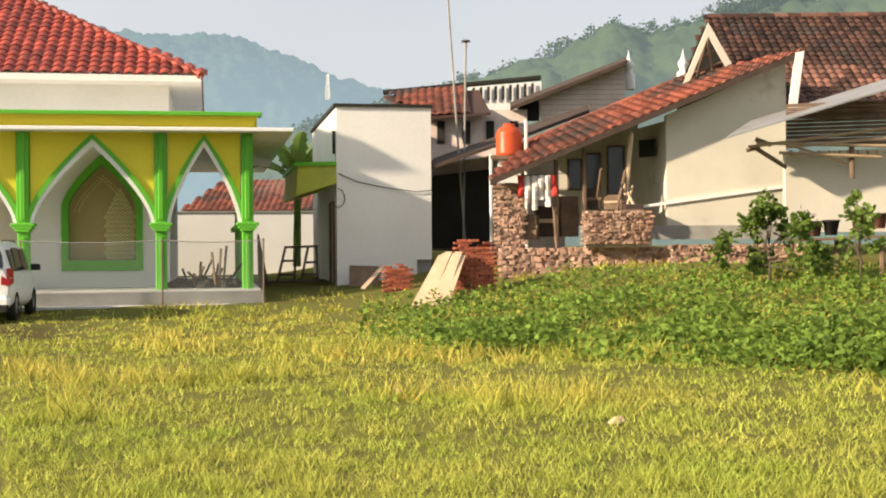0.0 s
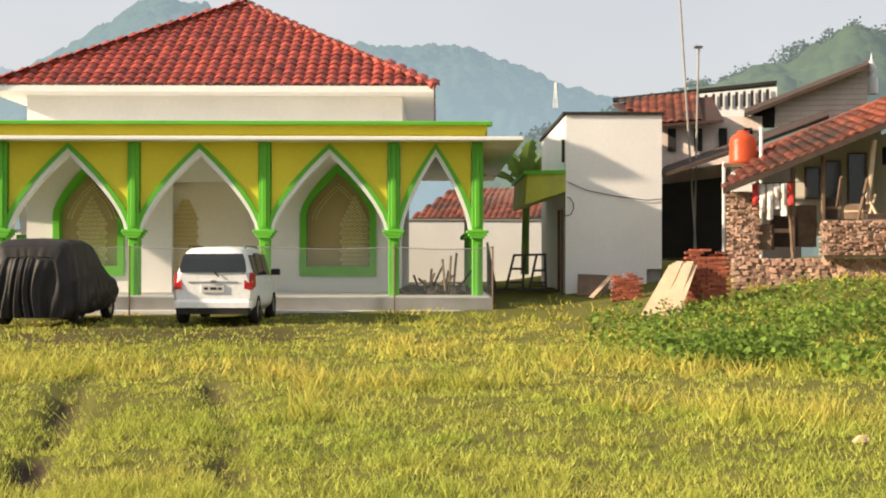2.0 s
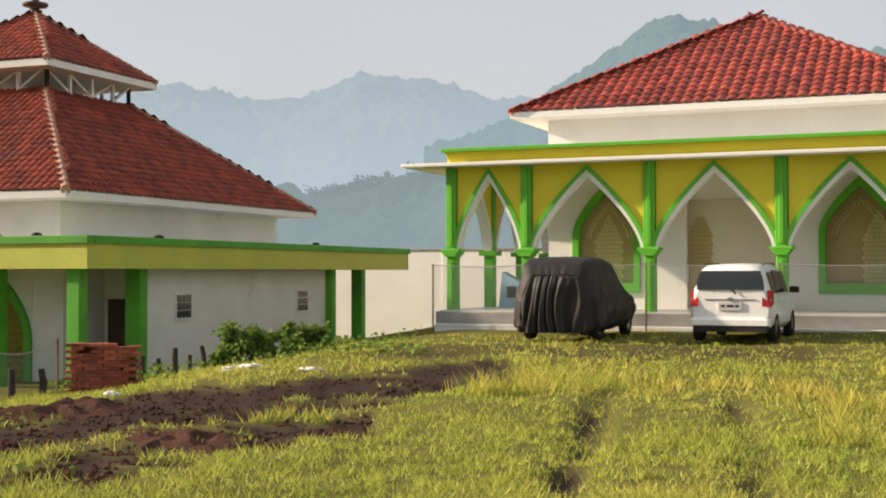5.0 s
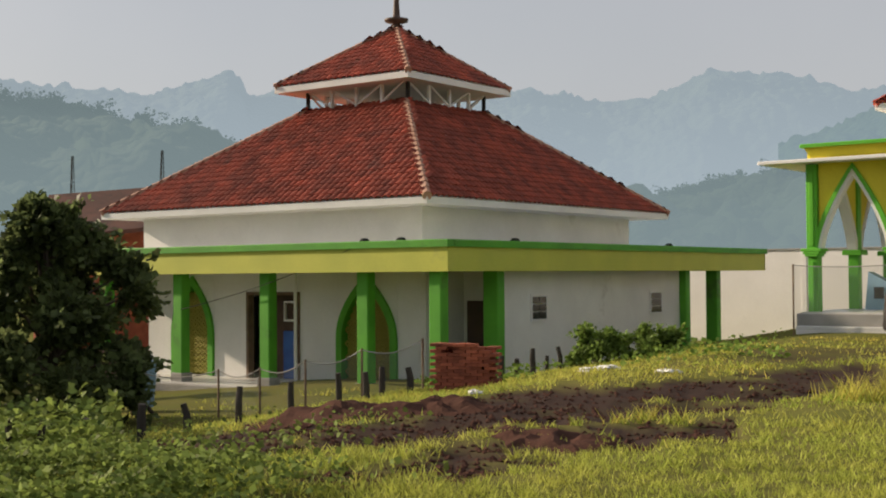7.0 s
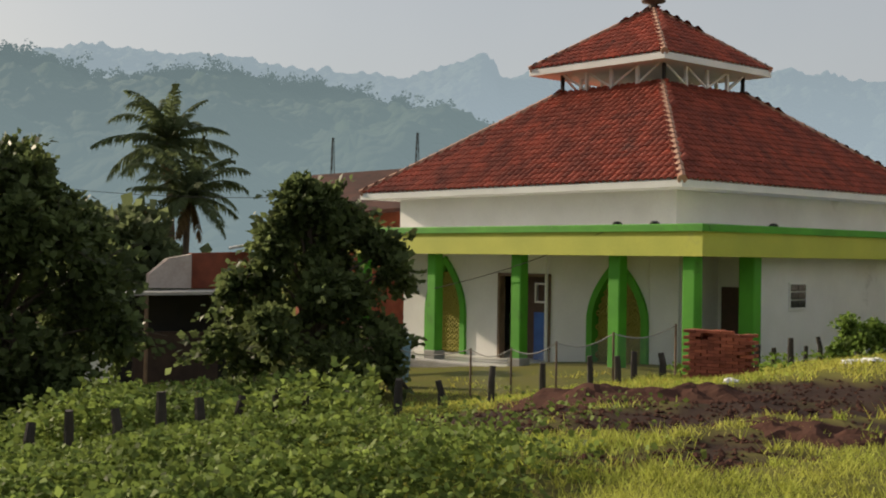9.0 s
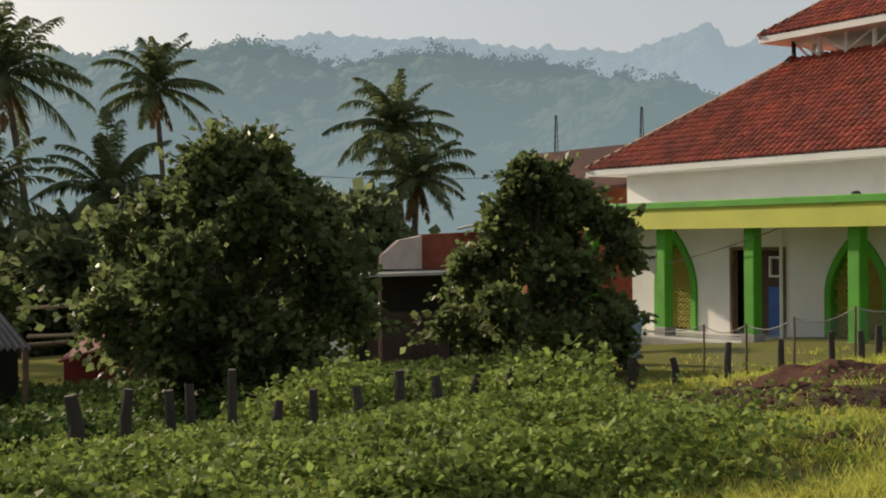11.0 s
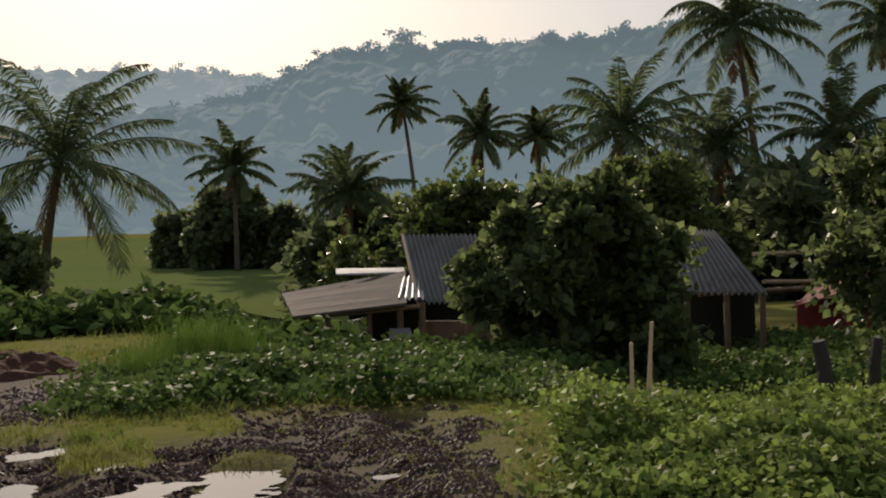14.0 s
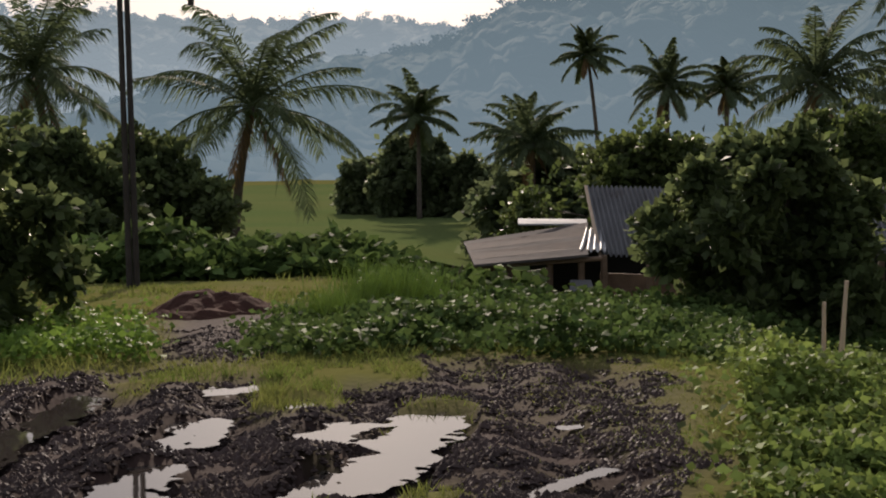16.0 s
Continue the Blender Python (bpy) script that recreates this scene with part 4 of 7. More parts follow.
WB = pose(-0.44, 34.45, 0.2, 0, 0, 10.67)


def white_block():
    b = thing("white_building", "narrow white plastered building with green and yellow canopy", "building", WB)
    Shape().box(-2.55, 0, 0, 0.15, 0.9, 4.98).part("front_wall", WHITE, b)
    Shape().box(-2.55, 0, 0.15, 0.3, -0.4, 4.98).part("front_wall_base", CONCRETE, b)
    Shape().box(-2.55, -0.4, 0, 0.15, -0.4, 0.9).part("front_wall", WHITE, b)
    Shape().box(-0.15, 0, 0.3, 7.8, -0.4, 4.98).part("side_wall", WHITE, b)
    for y0, y1, z0, z1 in ((0.3, 0.5, -.4, 4.98), (0.5, 1.5, 2.45, 4.98), (1.5, 7.8, -.4, 4.98)):
        Shape().box(-2.55, -2.4, y0, y1, z0, z1).part("side_wall", WHITE, b)
    Shape().box(-2.45, -2.4, 0.5, 1.5, -.4, 2.45).part("door", DOOR, b)
    Shape().box(-2.62, -2.55, 0.45, 0.55, -.4, 2.5).part("door_post", WOOD, b)
    Shape().box(-2.62, -2.55, 1.45, 1.55, -.4, 2.5).part("door_post", WOOD, b)
    Shape().box(-2.4, -.15, 7.65, 7.8, -0.4, 4.98).part("rear_wall", WHITE, b)
    Shape().box(-2.62, 0.06, -0.06, 7.86, 4.98, 5.06).part("roof_edge", DARK, b)
    Shape().add([(-2.55, 0.0, 2.95), (-2.55, 0.0, 3.42), (-3.55, 0.35, 3.42), (-3.6, 0.35, 2.62), (-2.55, 6, 2.95), (-2.55, 6, 3.42), (-3.55, 6, 3.42), (-3.6, 6, 2.62)], [(0, 1, 2, 3), (4, 7, 6, 5), (0, 3, 7, 4), (3, 2, 6, 7), (1, 5, 6, 2)]).part("canopy", LIME, b)
    Shape().add([(-2.55, -0.06, 3.42), (-2.55, -0.06, 3.52), (-3.63, 0.3, 3.52), (-3.63, 0.3, 3.42), (-2.55, 6.1, 3.42), (-2.55, 6.1, 3.52), (-3.63, 6.1, 3.52), (-3.63, 6.1, 3.42)], [(0, 1, 2, 3), (4, 7, 6, 5), (0, 3, 7, 4), (3, 2, 6, 7), (1, 5, 6, 2)]).part("canopy_edge", GREEN, b)
    # no recess is cut: a dark box carries the slot's inner shade
    Shape().box(-2.62, -2.53, 0.3, 0.38, 3.75, 4.35).part("vent_slot_shade", DARK, b)
    Shape().tube([(-2.5, -0.03, 3.2), (-2.0, -0.05, 2.98), (-1.2, -0.05, 2.82), (-0.4, -0.05, 2.72), (0.0, -0.03, 2.76)], 0.012, 5).part("cable", RUBBER, b)
    Shape().tube([(-2.52 + 0.18 * math.sin(k * 0.6), -0.04, 2.55 + 0.25 * math.cos(k * 0.6)) for k in range(7)], 0.012, 5).part("cable", RUBBER, b)


white_block()

# ---- village houses ----
BLOCK = mat("bare_block_wall", (0.52, 0.45, 0.40), (0.40, 0.33, 0.28), 1.6, 0.95, 0.4, 12, stain=(0.30, 0.20, 0.15), stain_at=0.58)
PINKBLOCK = mat("pale_block_wall", (0.74, 0.64, 0.57), (0.62, 0.51, 0.45), 1.4, 0.95, 0.3, 12, stain=(0.46, 0.36, 0.31), stain_at=0.6)
TIN = mat("corrugated_tin", (0.42, 0.42, 0.41), (0.30, 0.29, 0.28), 1.2, 0.45, 0.1, 15, metal=0.5, stain=(0.16, 0.10, 0.07), stain_at=0.62)
TANK = mat("orange_plastic", (0.55, 0.085, 0.025), (0.46, 0.07, 0.02), 1.5, 0.4, 0.05, 20)
BAMBOO = mat("bamboo_pole", (0.42, 0.31, 0.20), (0.28, 0.20, 0.13), 2.0, 0.7, 0.2, 20, island=0.25)


def at0(px, py, d):
    """A place by its offset in the northern view, at the depth d."""
    e = d - ARM
    return Vector(((px - 784) * e / 2244 - 0.004 * d, d, EYE + (436.7 - 0.0065 * (px - 784) - py) * e / 2244))


def slab(parent, name, material, pts, thick=0.12, label="", way=(0, 0, -1)):
    """A flat panel with thickness."""
    n, w = len(pts), Vector(way) * thick
    vs = [Vector(p) for p in pts] + [Vector(p) + w for p in pts]
    return Shape().add(vs, [tuple(range(n)), tuple(range(2 * n - 1, n - 1, -1))] + [(i, n + i, n + (i + 1) % n, (i + 1) % n) for i in range(n)]).part(name, material, parent, label)


def rubble(parent, x0, x1, z0, z1, y, size, seed, material, name="stone", flat=1.0):
    """A rough wall of single stones before a rough core."""
    rng = np.random.default_rng(seed)
    Shape().box(x0, x1, y + 0.1, y + 0.35, z0 - (0.6 if name == "stone" else 0.1), z1 - 0.04).part("wall_core", BLOCK, parent)
    meshes = []
    for k in range(6):
        s = Shape()
        s.bevel_box(-1, 1, -1, 1, -1, 1, 0.22)
        s.v = [(x * rng.uniform(0.82, 1.08), y * rng.uniform(0.85, 1.1), z * rng.uniform(0.85, 1.1)) for x, y, z in s.v]
        meshes.append(s.mesh(name, material))
    z, row = z0, 0
    while z < z1:
        x = x0 + (row % 2) * size * 0.5
        while x < x1:
            w, h = size * rng.uniform(0.4, 0.62), size * rng.uniform(0.26, 0.36) * flat
            ob = new(name, meshes[rng.integers(6)])
            ob.parent = parent
            ob.matrix_basis = Matrix.Translation((x, y + rng.uniform(0, 0.06), z)) @ Euler((0, rng.uniform(-0.3, 0.3) * flat ** 2, rng.uniform(-0.4, 0.4))).to_matrix().to_4x4() @ Matrix.Diagonal((w, size * 0.4, h, 1))
            x += size * rng.uniform(0.8, 1.1)
        z += size * 0.5 * flat
        row += 1


def main_house():
    h = thing("village_house", "old cream plastered village house with mossy clay tile roof", "house")
    d = 31.0
    a, b, c, e = at0(1180, 402, d), at0(1392, 402, d), at0(1392, 112, d), at0(1180, 205, d)
    slab(h, "gable_wall", CREAM, [a, b, c, e], 0.25, way=(0, 1, 0))
    slab(h, "plinth_band", CONCRETE, [at0(1150, 425, d - .05), at0(1392, 425, d - .05), at0(1392, 400, d - .05), at0(1150, 400, d - .05)], 0.4, way=(0, 1, 0))
    slab(h, "ledge", WHITE, [at0(1115, 368, d - .06), at0(1180, 358, d - .06), at0(1392, 329, d - .06), at0(1392, 334, d - .06), at0(1180, 363, d - .06), at0(1115, 372, d - .06)], 0.06, way=(0, 1, 0))
    slab(h, "side_wall", CREAM, [at0(1180, 402, d + .01), at0(1180, 215, d + .01), at0(1118, 232, d + 3.0), at0(1118, 402, d + 3.0)], 0.2, way=(1, 0, 0))
    slab(h, "porch_wall", CREAM, [at0(985, 400, d + 3.2), at0(1130, 400, d + 3.2), at0(1130, 185, d + 3.2), at0(985, 255, d + 3.2)], 0.2, way=(0, 1, 0))
    for x0, x1, y0, y1 in ((1008, 1028, 285, 335), (1040, 1062, 275, 345), (1078, 1104, 262, 350)):
        w = slab(h, "window", WOOD, [at0(x0 - 3, y1 + 3, d + 3.15), at0(x1 + 3, y1 + 3, d + 3.15), at0(x1 + 3, y0 - 3, d + 3.15), at0(x0 - 3, y0 - 3, d + 3.15)], 0.05, way=(0, 1, 0))
        slab(w, "pane", GLASS, [at0(x0, y1, d + 3.12), at0(x1, y1, d + 3.12), at0(x1, y0, d + 3.12), at0(x0, y0, d + 3.12)], 0.03, way=(0, 1, 0))
    w = slab(h, "window", DARK, [at0(1135, 280, d + 1.6), at0(1162, 278, d + .5), at0(1162, 247, d + .5), at0(1135, 250, d + 1.6)], 0.05, way=(-1, 0, 0))
    # lean-to roof
    p0, p1, q0 = at0(868, 322, d - .6), at0(1428, 92, d - .6), at0(925, 258, d + 3)
    q1 = q0 + (p1 - p0).normalized() * 4.75
    slab(h, "roof_deck", DARKWOOD, [p0, p1, q1, q0], 0.1)
    slope_tiles(h, p0 + Vector((0, 0, .02)), p1 + Vector((0, 0, .02)), q0 + Vector((0, 0, .02)), q1 + Vector((0, 0, .02)), 0.24, 0.26, TILE4, 200)
    slab(h, "barge_board", DARKWOOD, [p0 + Vector((0, -.03, .05)), p1 + Vector((0, -.03, .05)), p1 + Vector((0, -.03, -.1)), p0 + Vector((0, -.03, -.1))], 0.04, way=(0, 1, 0))
    ridge_caps(h, q0, q1, 0.1, TILE4)
    # main roof, facing the field
    r0, r1, e0, e1 = at0(1255, 34, d + 5), at0(1700, 30, d + 5), at0(1412, 205, d + .3), at0(1640, 205, d + .3)
    e00 = at0(1316, 135, d + 2.2)
    slab(h, "roof_deck", DARKWOOD, [e00, e0, e1, r1, r0], 0.1)
    f0 = e0 + (e0 - e1).normalized() * 2.9
    slope_tiles(h, f0 + Vector((0, 0, .03)), e1 + Vector((0, 0, .03)), r0 + Vector((0, 0, .03)), r1 + Vector((0, 0, .03)), 0.22, 0.26, TILE3, 290)
    ridge_caps(h, r0, r1, 0.12, TILE3)
    # little gable with cream boards
    g = [at0(1256, 42, d + 1.6), at0(1204, 166, d + 1.6), at0(1308, 134, d + 1.6)]
    slab(h, "gable_back", DARK, [v + Vector((0, .5, 0)) for v in g], 0.05, way=(0, 1, 0))
    for u, v in ((g[0], g[1]), (g[0], g[2])):
        o = Vector((0.0, 0, -0.34))
        slab(h, "barge_board", CREAM, [u, v, v + o, u + o], 0.08, way=(0, 1, 0))
    for k in (0.25, 0.5, 0.72):
        m1, m2 = g[0].lerp(g[1], k), g[0].lerp(g[2], k)
        Shape().tube([m1 + Vector((.1, .25, 0)), m2 + Vector((-.1, .25, 0))], 0.05, 6).part("rafter", WOOD, h)
    for k in (0.3, 0.6):
        Shape().tube([g[1].lerp(g[2], k) + Vector((0, .2, 0)), g[0] + Vector((0, .2, -.2))], 0.04, 6).part("rafter", WOOD, h)
    slab(h, "corner_board", WHITE2, [at0(1410, 95, d - .65), at0(1425, 92, d - .65), at0(1410, 205, d - .65), at0(1396, 205, d - .65)], 0.1, way=(0, 1, 0))
    for px in (985, 1035, 1100):
        q = at0(px, 430, d - .1)
        top = p0 + (p1 - p0) * ((px - 868) / 560)
        Shape().tube([q, Vector((q.x + .25 * (px > 1050), q.y, top.z - .1))], 0.06, 7).part("post", PALEWOOD if px > 1050 else WOOD, h)


TILE4 = mat("orange_clay_tile", (0.25, 0.075, 0.043), (0.14, 0.05, 0.036), 0.8, 0.85, 0.2, 30, island=0.5, obj=0.5, stain=(0.055, 0.042, 0.036), stain_at=0.5)
main_house()


def tin_lean_to():
    h = thing("lean_to", "cream walled lean-to with tin sheet roof and bamboo slats", "shed")
    d = 27.5
    slab(h, "wall", CREAM, [at0(1390, 412, d), at0(1640, 412, d), at0(1640, 262, d), at0(1390, 272, d)], 0.2, way=(0, 1, 0))
    for k in range(11):
        y = 262 - 7 * k
        slab(h, "slat", WOOD, [at0(1392, y, d - .02 * (k % 2)), at0(1640, y - 8, d - .02 * (k % 2)), at0(1640, y - 14, d), at0(1392, y - 6, d)], 0.03, way=(0, 1, 0))
    slab(h, "roof_sheet", TIN, [at0(1286, 244, d - 1.2), at0(1640, 138, d - 1.2), at0(1640, 120, d + 2.5), at0(1330, 215, d + 2.5)], 0.04)
    for k, (x0, y0, x1, y1) in enumerate(((1325, 262, 1600, 225), (1340, 255, 1640, 262), (1392, 262, 1640, 240), (1380, 272, 1560, 280))):
        Shape().tube([at0(x0, y0, d - .6), at0(x1, y1, d - .6)], 0.035, 7).part("bamboo_pole", BAMBOO, h)
    for x0, y0, x1, y1 in ((1335, 262, 1392, 298), (1338, 248, 1365, 258), (1322, 268, 1345, 262), (1508, 262, 1508, 318), (1600, 262, 1608, 300)):
        Shape().tube([at0(x0, y0, d - .5), at0(x1, y1, d - .5)], 0.05, 6).part("beam_end", WOOD, h)
    for k in range(11):
        x = 1400 + k * 17
        Shape().tube([at0(x, 268, d - .3), at0(x + 2, 278, d - .3)], 0.035, 6).part("rafter_end", PALEWOOD, h)
    Shape().tube([at0(1410, 262, d - .3), at0(1500, 292, d - .3), at0(1505, 262, d - .3)], 0.03, 6).part("brace", PALEWOOD, h)


tin_lean_to()


def terrace():
    t = thing("stone_terrace", "rough stone retaining wall with loose bricks under the houses", "wall")
    rubble(t, 1.3, 5.2, 0.75, 1.42, 30.2, 0.2, 71, STONE, flat=0.75)
    rubble(t, 5.2, 8.2, 0.8, 1.4, 29.6, 0.2, 72, STONE, flat=0.75)
    p = thing("brick_heap", "stacked loose bricks and stones beside the porch", "bricks")
    rubble(p, 3.2, 4.75, 1.5, 2.25, 29.8, 0.19, 73, STONE, "loose_brick", 0.5)
    q = thing("brick_heap", "rubble wall under the water tank", "bricks")
    rubble(q, 1.2, 1.85, 1.1, 2.95, 30.9, 0.19, 74, STONE, "loose_brick", 0.55)


terrace()
for k, (px, py) in enumerate(((1440, 420), (1470, 418), (1520, 408), (1415, 418), (1555, 406))):
    p = at0(px, py, 26.8)
    pot = Shape().lathe([(0.0, 0.0), (0.12, 0.0), (0.17, 0.28), (0.19, 0.28), (0.19, 0.32), (0.15, 0.32), (0.14, 0.25), (0.0, 0.25)], p, 14).part("flower_pot", DARK if k % 2 else TILE3, None, "small dark flower pot on the terrace edge", smooth=True)
    tagged(pot, category="pot", group="pots on the terrace")
s = thing("shelf_ledge", "low plank ledge that carries flower pots", "shelf")
slab(s, "plank", WOOD, [at0(1392, 425, 26.5), at0(1640, 415, 26.5), at0(1640, 415, 27.2), at0(1392, 425, 27.2)], 0.06)
for px in (1400, 1480, 1560):
    q = at0(px, 425, 26.8)
    Shape().tube([(q.x, q.y, q.z), (q.x, q.y, 0.7)], 0.05, 6).part("leg", WOOD, s)


def water_tank():
    t = thing("water_tank", "orange plastic water tank on a white stand", "tank")
    c = at0(902, 278, 33)
    Shape().lathe([(0.0, 0.0), (0.33, 0.0), (0.345, 0.08), (0.33, 0.12), (0.345, 0.3), (0.33, 0.34), (0.345, 0.55), (0.33, 0.62), (0.27, 0.72), (0.15, 0.78), (0.15, 0.84), (0.0, 0.85)], c, 22).part("tank_body", TANK, t, smooth=True)
    Shape().bevel_box(c.x - 0.5, c.x + 0.45, c.y - 0.4, c.y + 0.4, c.z - 0.09, c.z, 0.01).part("platform", WOOD, t)
    Shape().box(c.x - 0.28, c.x + 0.28, c.y - 0.3, c.y + 0.3, c.z - 1.6, c.z - 0.09).part("pedestal", WHITE2, t)
    for dx in (-0.48, 0.42):
        Shape().tube([(c.x + dx, c.y - .35, c.z - 2.6), (c.x + dx, c.y - .35, c.z + (.05 if dx < 0 else .9))], 0.045, 7).part("stand_post", WHITE2, t)


water_tank()


def back_house():
    h = thing("brick_house", "unfinished brick house with dark openings and patched roofs", "house")
    slab(h, "dark_wall", BLOCK, [at0(757, 445, 37), at0(1000, 445, 37), at0(1000, 255, 37), at0(757, 295, 37)], 0.2, way=(0, 1, 0))
    # solid near-black panel stands in for the shade inside the doorway
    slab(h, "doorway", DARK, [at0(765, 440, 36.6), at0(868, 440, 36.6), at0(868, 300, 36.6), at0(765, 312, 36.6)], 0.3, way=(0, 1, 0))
    slab(h, "porch_roof", DARKWOOD, [at0(752, 298, 34.5), at0(930, 238, 34.5), at0(1045, 195, 36.5), at0(1045, 185, 38), at0(770, 280, 38)], 0.1)
    slab(h, "upper_wall", PINKBLOCK, [at0(757, 290, 40), at0(935, 290, 40), at0(935, 195, 40), at0(757, 195, 40)], 0.2, way=(0, 1, 0))
    # openings are dark panels on the wall, their inner shade painted
    for x in (775, 820, 862, 905):
        slab(h, "opening_shade", DARK, [at0(x, 255, 39.9), at0(x + 14, 255, 39.9), at0(x + 14, 215, 39.9), at0(x, 215, 39.9)], 0.05, way=(0, 1, 0))
    slab(h, "roof_sheet", TILE3, [at0(745, 208, 39.2), at0(870, 200, 39.2), at0(850, 160, 43), at0(680, 170, 43)], 0.08)
    slope_tiles(h, at0(745, 207, 39.2), at0(835, 200, 39.2), at0(690, 166, 43), at0(830, 160, 43), 0.26, 0.3, TILE4)
    slab(h, "long_roof_edge", DARK, [at0(680, 166, 44), at0(960, 140, 44), at0(960, 134, 44), at0(680, 160, 44)], 0.5, way=(0, 1, 0))
    slab(h, "parapet_wall", WHITE2, [at0(830, 205, 44), at0(960, 205, 44), at0(960, 145, 44), at0(830, 155, 44)], 0.2, way=(0, 1, 0))
    # dark strips on a solid parapet stand in for shaded gaps
    for k in range(9):
        x = 838 + k * 13
        slab(h, "baluster_gap_shade", DARK, [at0(x, 178, 43.9), at0(x + 5, 178, 43.9), at0(x + 5, 156 - k, 43.9), at0(x, 157 - k, 43.9)], 0.03, way=(0, 1, 0))
    slab(h, "gable_wall", PINKBLOCK, [at0(958, 215, 40), at0(1108, 215, 40), at0(1108, 115, 40), at0(958, 172, 40)], 0.2, way=(0, 1, 0))
    for k in range(9):
        y = 205 - k * 9
        slab(h, "block_joint", BLOCK, [at0(max(958, 958 + (172 - y) * 2.6), y, 39.98), at0(1108, y, 39.98), at0(1108, y - 1, 39.98), at0(max(958, 958 + (172 - y) * 2.6), y - 1, 39.98)], 0.03, way=(0, 1, 0))
    slab(h, "gable_roof", DARKWOOD, [at0(905, 190, 39.4), at0(1112, 108, 39.4), at0(1112, 102, 44), at0(905, 182, 44)], 0.12)
    # another dark panel for the shade within an opening
    slab(h, "side_opening_shade", DARK, [at0(920, 215, 40.2), at0(956, 215, 40.2), at0(956, 178, 40.2), at0(920, 190, 40.2)], 0.1, way=(0, 1, 0))
    for px, py in ((1115, 95), (1211, 92)):
        c = at0(px, py + 65, 41)
        Shape().lathe([(0.2, 0.0), (0.2, 0.5), (0.1, 0.56), (0.16, 0.7), (0.17, 0.8), (0.08, 0.95), (0.03, 1.1), (0.0, 1.3)], c, 12).part("finial", WHITE2, h, smooth=True)


back_house()


def far_house():
    h = thing("village_house", "low red tiled house beyond the boundary wall", "house")
    slab(h, "wall", CREAM, [at0(330, 480, 62), at0(560, 480, 62), at0(560, 372, 62), at0(330, 372, 62)], 0.3, way=(0, 1, 0))
    slab(h, "roof", TILE3, [at0(320, 374, 61), at0(580, 374, 61), at0(530, 318, 66), at0(395, 322, 66)], 0.15)
    slope_tiles(h, at0(320, 373, 61), at0(580, 373, 61), at0(395, 321, 66), at0(530, 317, 66), 0.3, 0.34, TILE4)


far_house()


def banana():
    rng = np.random.default_rng(77)
    b = thing("banana_plant", "banana plant with broad ragged green leaves", "plant", Matrix.Translation(at0(525, 395, 44)))
    Shape().tube([(0, 0, -1.5), (0.05, 0, 1.0), (0, 0.05, 1.7)], [0.14, 0.12, 0.08], 8).part("stem", LEAF3, b)
    for k in range(13):
        u = k * 2.4 + rng.uniform(-0.3, 0.3)
        o, sd = Vector((math.cos(u), math.sin(u), 0)), Vector((-math.sin(u), math.cos(u), 0))
        lift, long = radians(78 - 4.2 * k + rng.uniform(-6, 6)), rng.uniform(1.7, 2.4)
        s, m = Shape(), Vector((0, 0, 1.5))
        for i in range(13):
            v = i / 12
            a = lift - 1.25 * v * v
            m = m + (o * math.cos(a) + Vector((0, 0, math.sin(a)))) * long / 12
            w = 0.36 * math.sin(math.pi * min(0.97, 0.06 + v * 0.92)) * rng.uniform(0.6, 1.12)
            fold = Vector((0, 0, -0.3 * w))
            s.v += [tuple(m - sd * w + fold), tuple(m), tuple(m + sd * w + fold)]
        for i in range(12):
            s.f += [(3 * i, 3 * i + 1, 3 * i + 4, 3 * i + 3), (3 * i + 1, 3 * i + 2, 3 * i + 5, 3 * i + 4)]
        s.part("leaf", LEAF3, b)


def mast(a, b, label, dish=False):
    m = thing("antenna_mast", label, "mast")
    Shape().tube([a, b], 0.03, 7).part("pole", CONCRETE, m)
    if dish:
        Shape().lathe([(0.0, 0.0), (0.1, 0.01), (0.14, 0.05)], b, 12).part("dish", CHROME, m)
        for k in range(6):
            u = k * math.pi / 3
            Shape().tube([b, b + Vector((math.cos(u) * 0.14, 0, math.sin(u) * 0.14))], 0.008, 4).part("element", CHROME, m)


mast(at0(823, 430, 36), at0(794, -30, 36), "thin tall leaning steel antenna mast")
mast(at0(820, 430, 36.5), at0(827, 76, 36.5), "slim steel mast with a round aerial", True)

# washing on a line
w = thing("washing_line", "line of pale and red washing under the eave", "washing")
Shape().tube([at0(915, 312, 30.6), at0(1000, 308, 30.6)], 0.01, 5).part("cord", RUBBER, w)
RAG = mat("pale_cloth", (0.82, 0.76, 0.72), (0.7, 0.62, 0.58), 3, 0.9, 0.1, 20)
RAGR = mat("red_cloth", (0.6, 0.06, 0.05), (0.5, 0.05, 0.04), 3, 0.9, 0.1, 20)
for k, px in enumerate((922, 934, 947, 958, 970, 981)):
    s = Shape()
    for i in range(7):
        v = i / 6
        p = at0(px, 311 + 62 * v * (0.6 + 0.4 * ((k * 7) % 5) / 4), 30.6 + 0.05 * math.sin(i + k))
        s.v += [tuple(p + Vector((-0.065, 0.03 * math.sin(i * 2 + k), 0))), tuple(p + Vector((0.0, -0.03, 0))), tuple(p + Vector((0.065, 0.03 * math.cos(i + k), 0)))]
    for i in range(6):
        s.f += [(3 * i, 3 * i + 1, 3 * i + 4, 3 * i + 3), (3 * i + 1, 3 * i + 2, 3 * i + 5, 3 * i + 4)]
    s.part("garment", RAGR if k in (0, 5) else RAG, w)


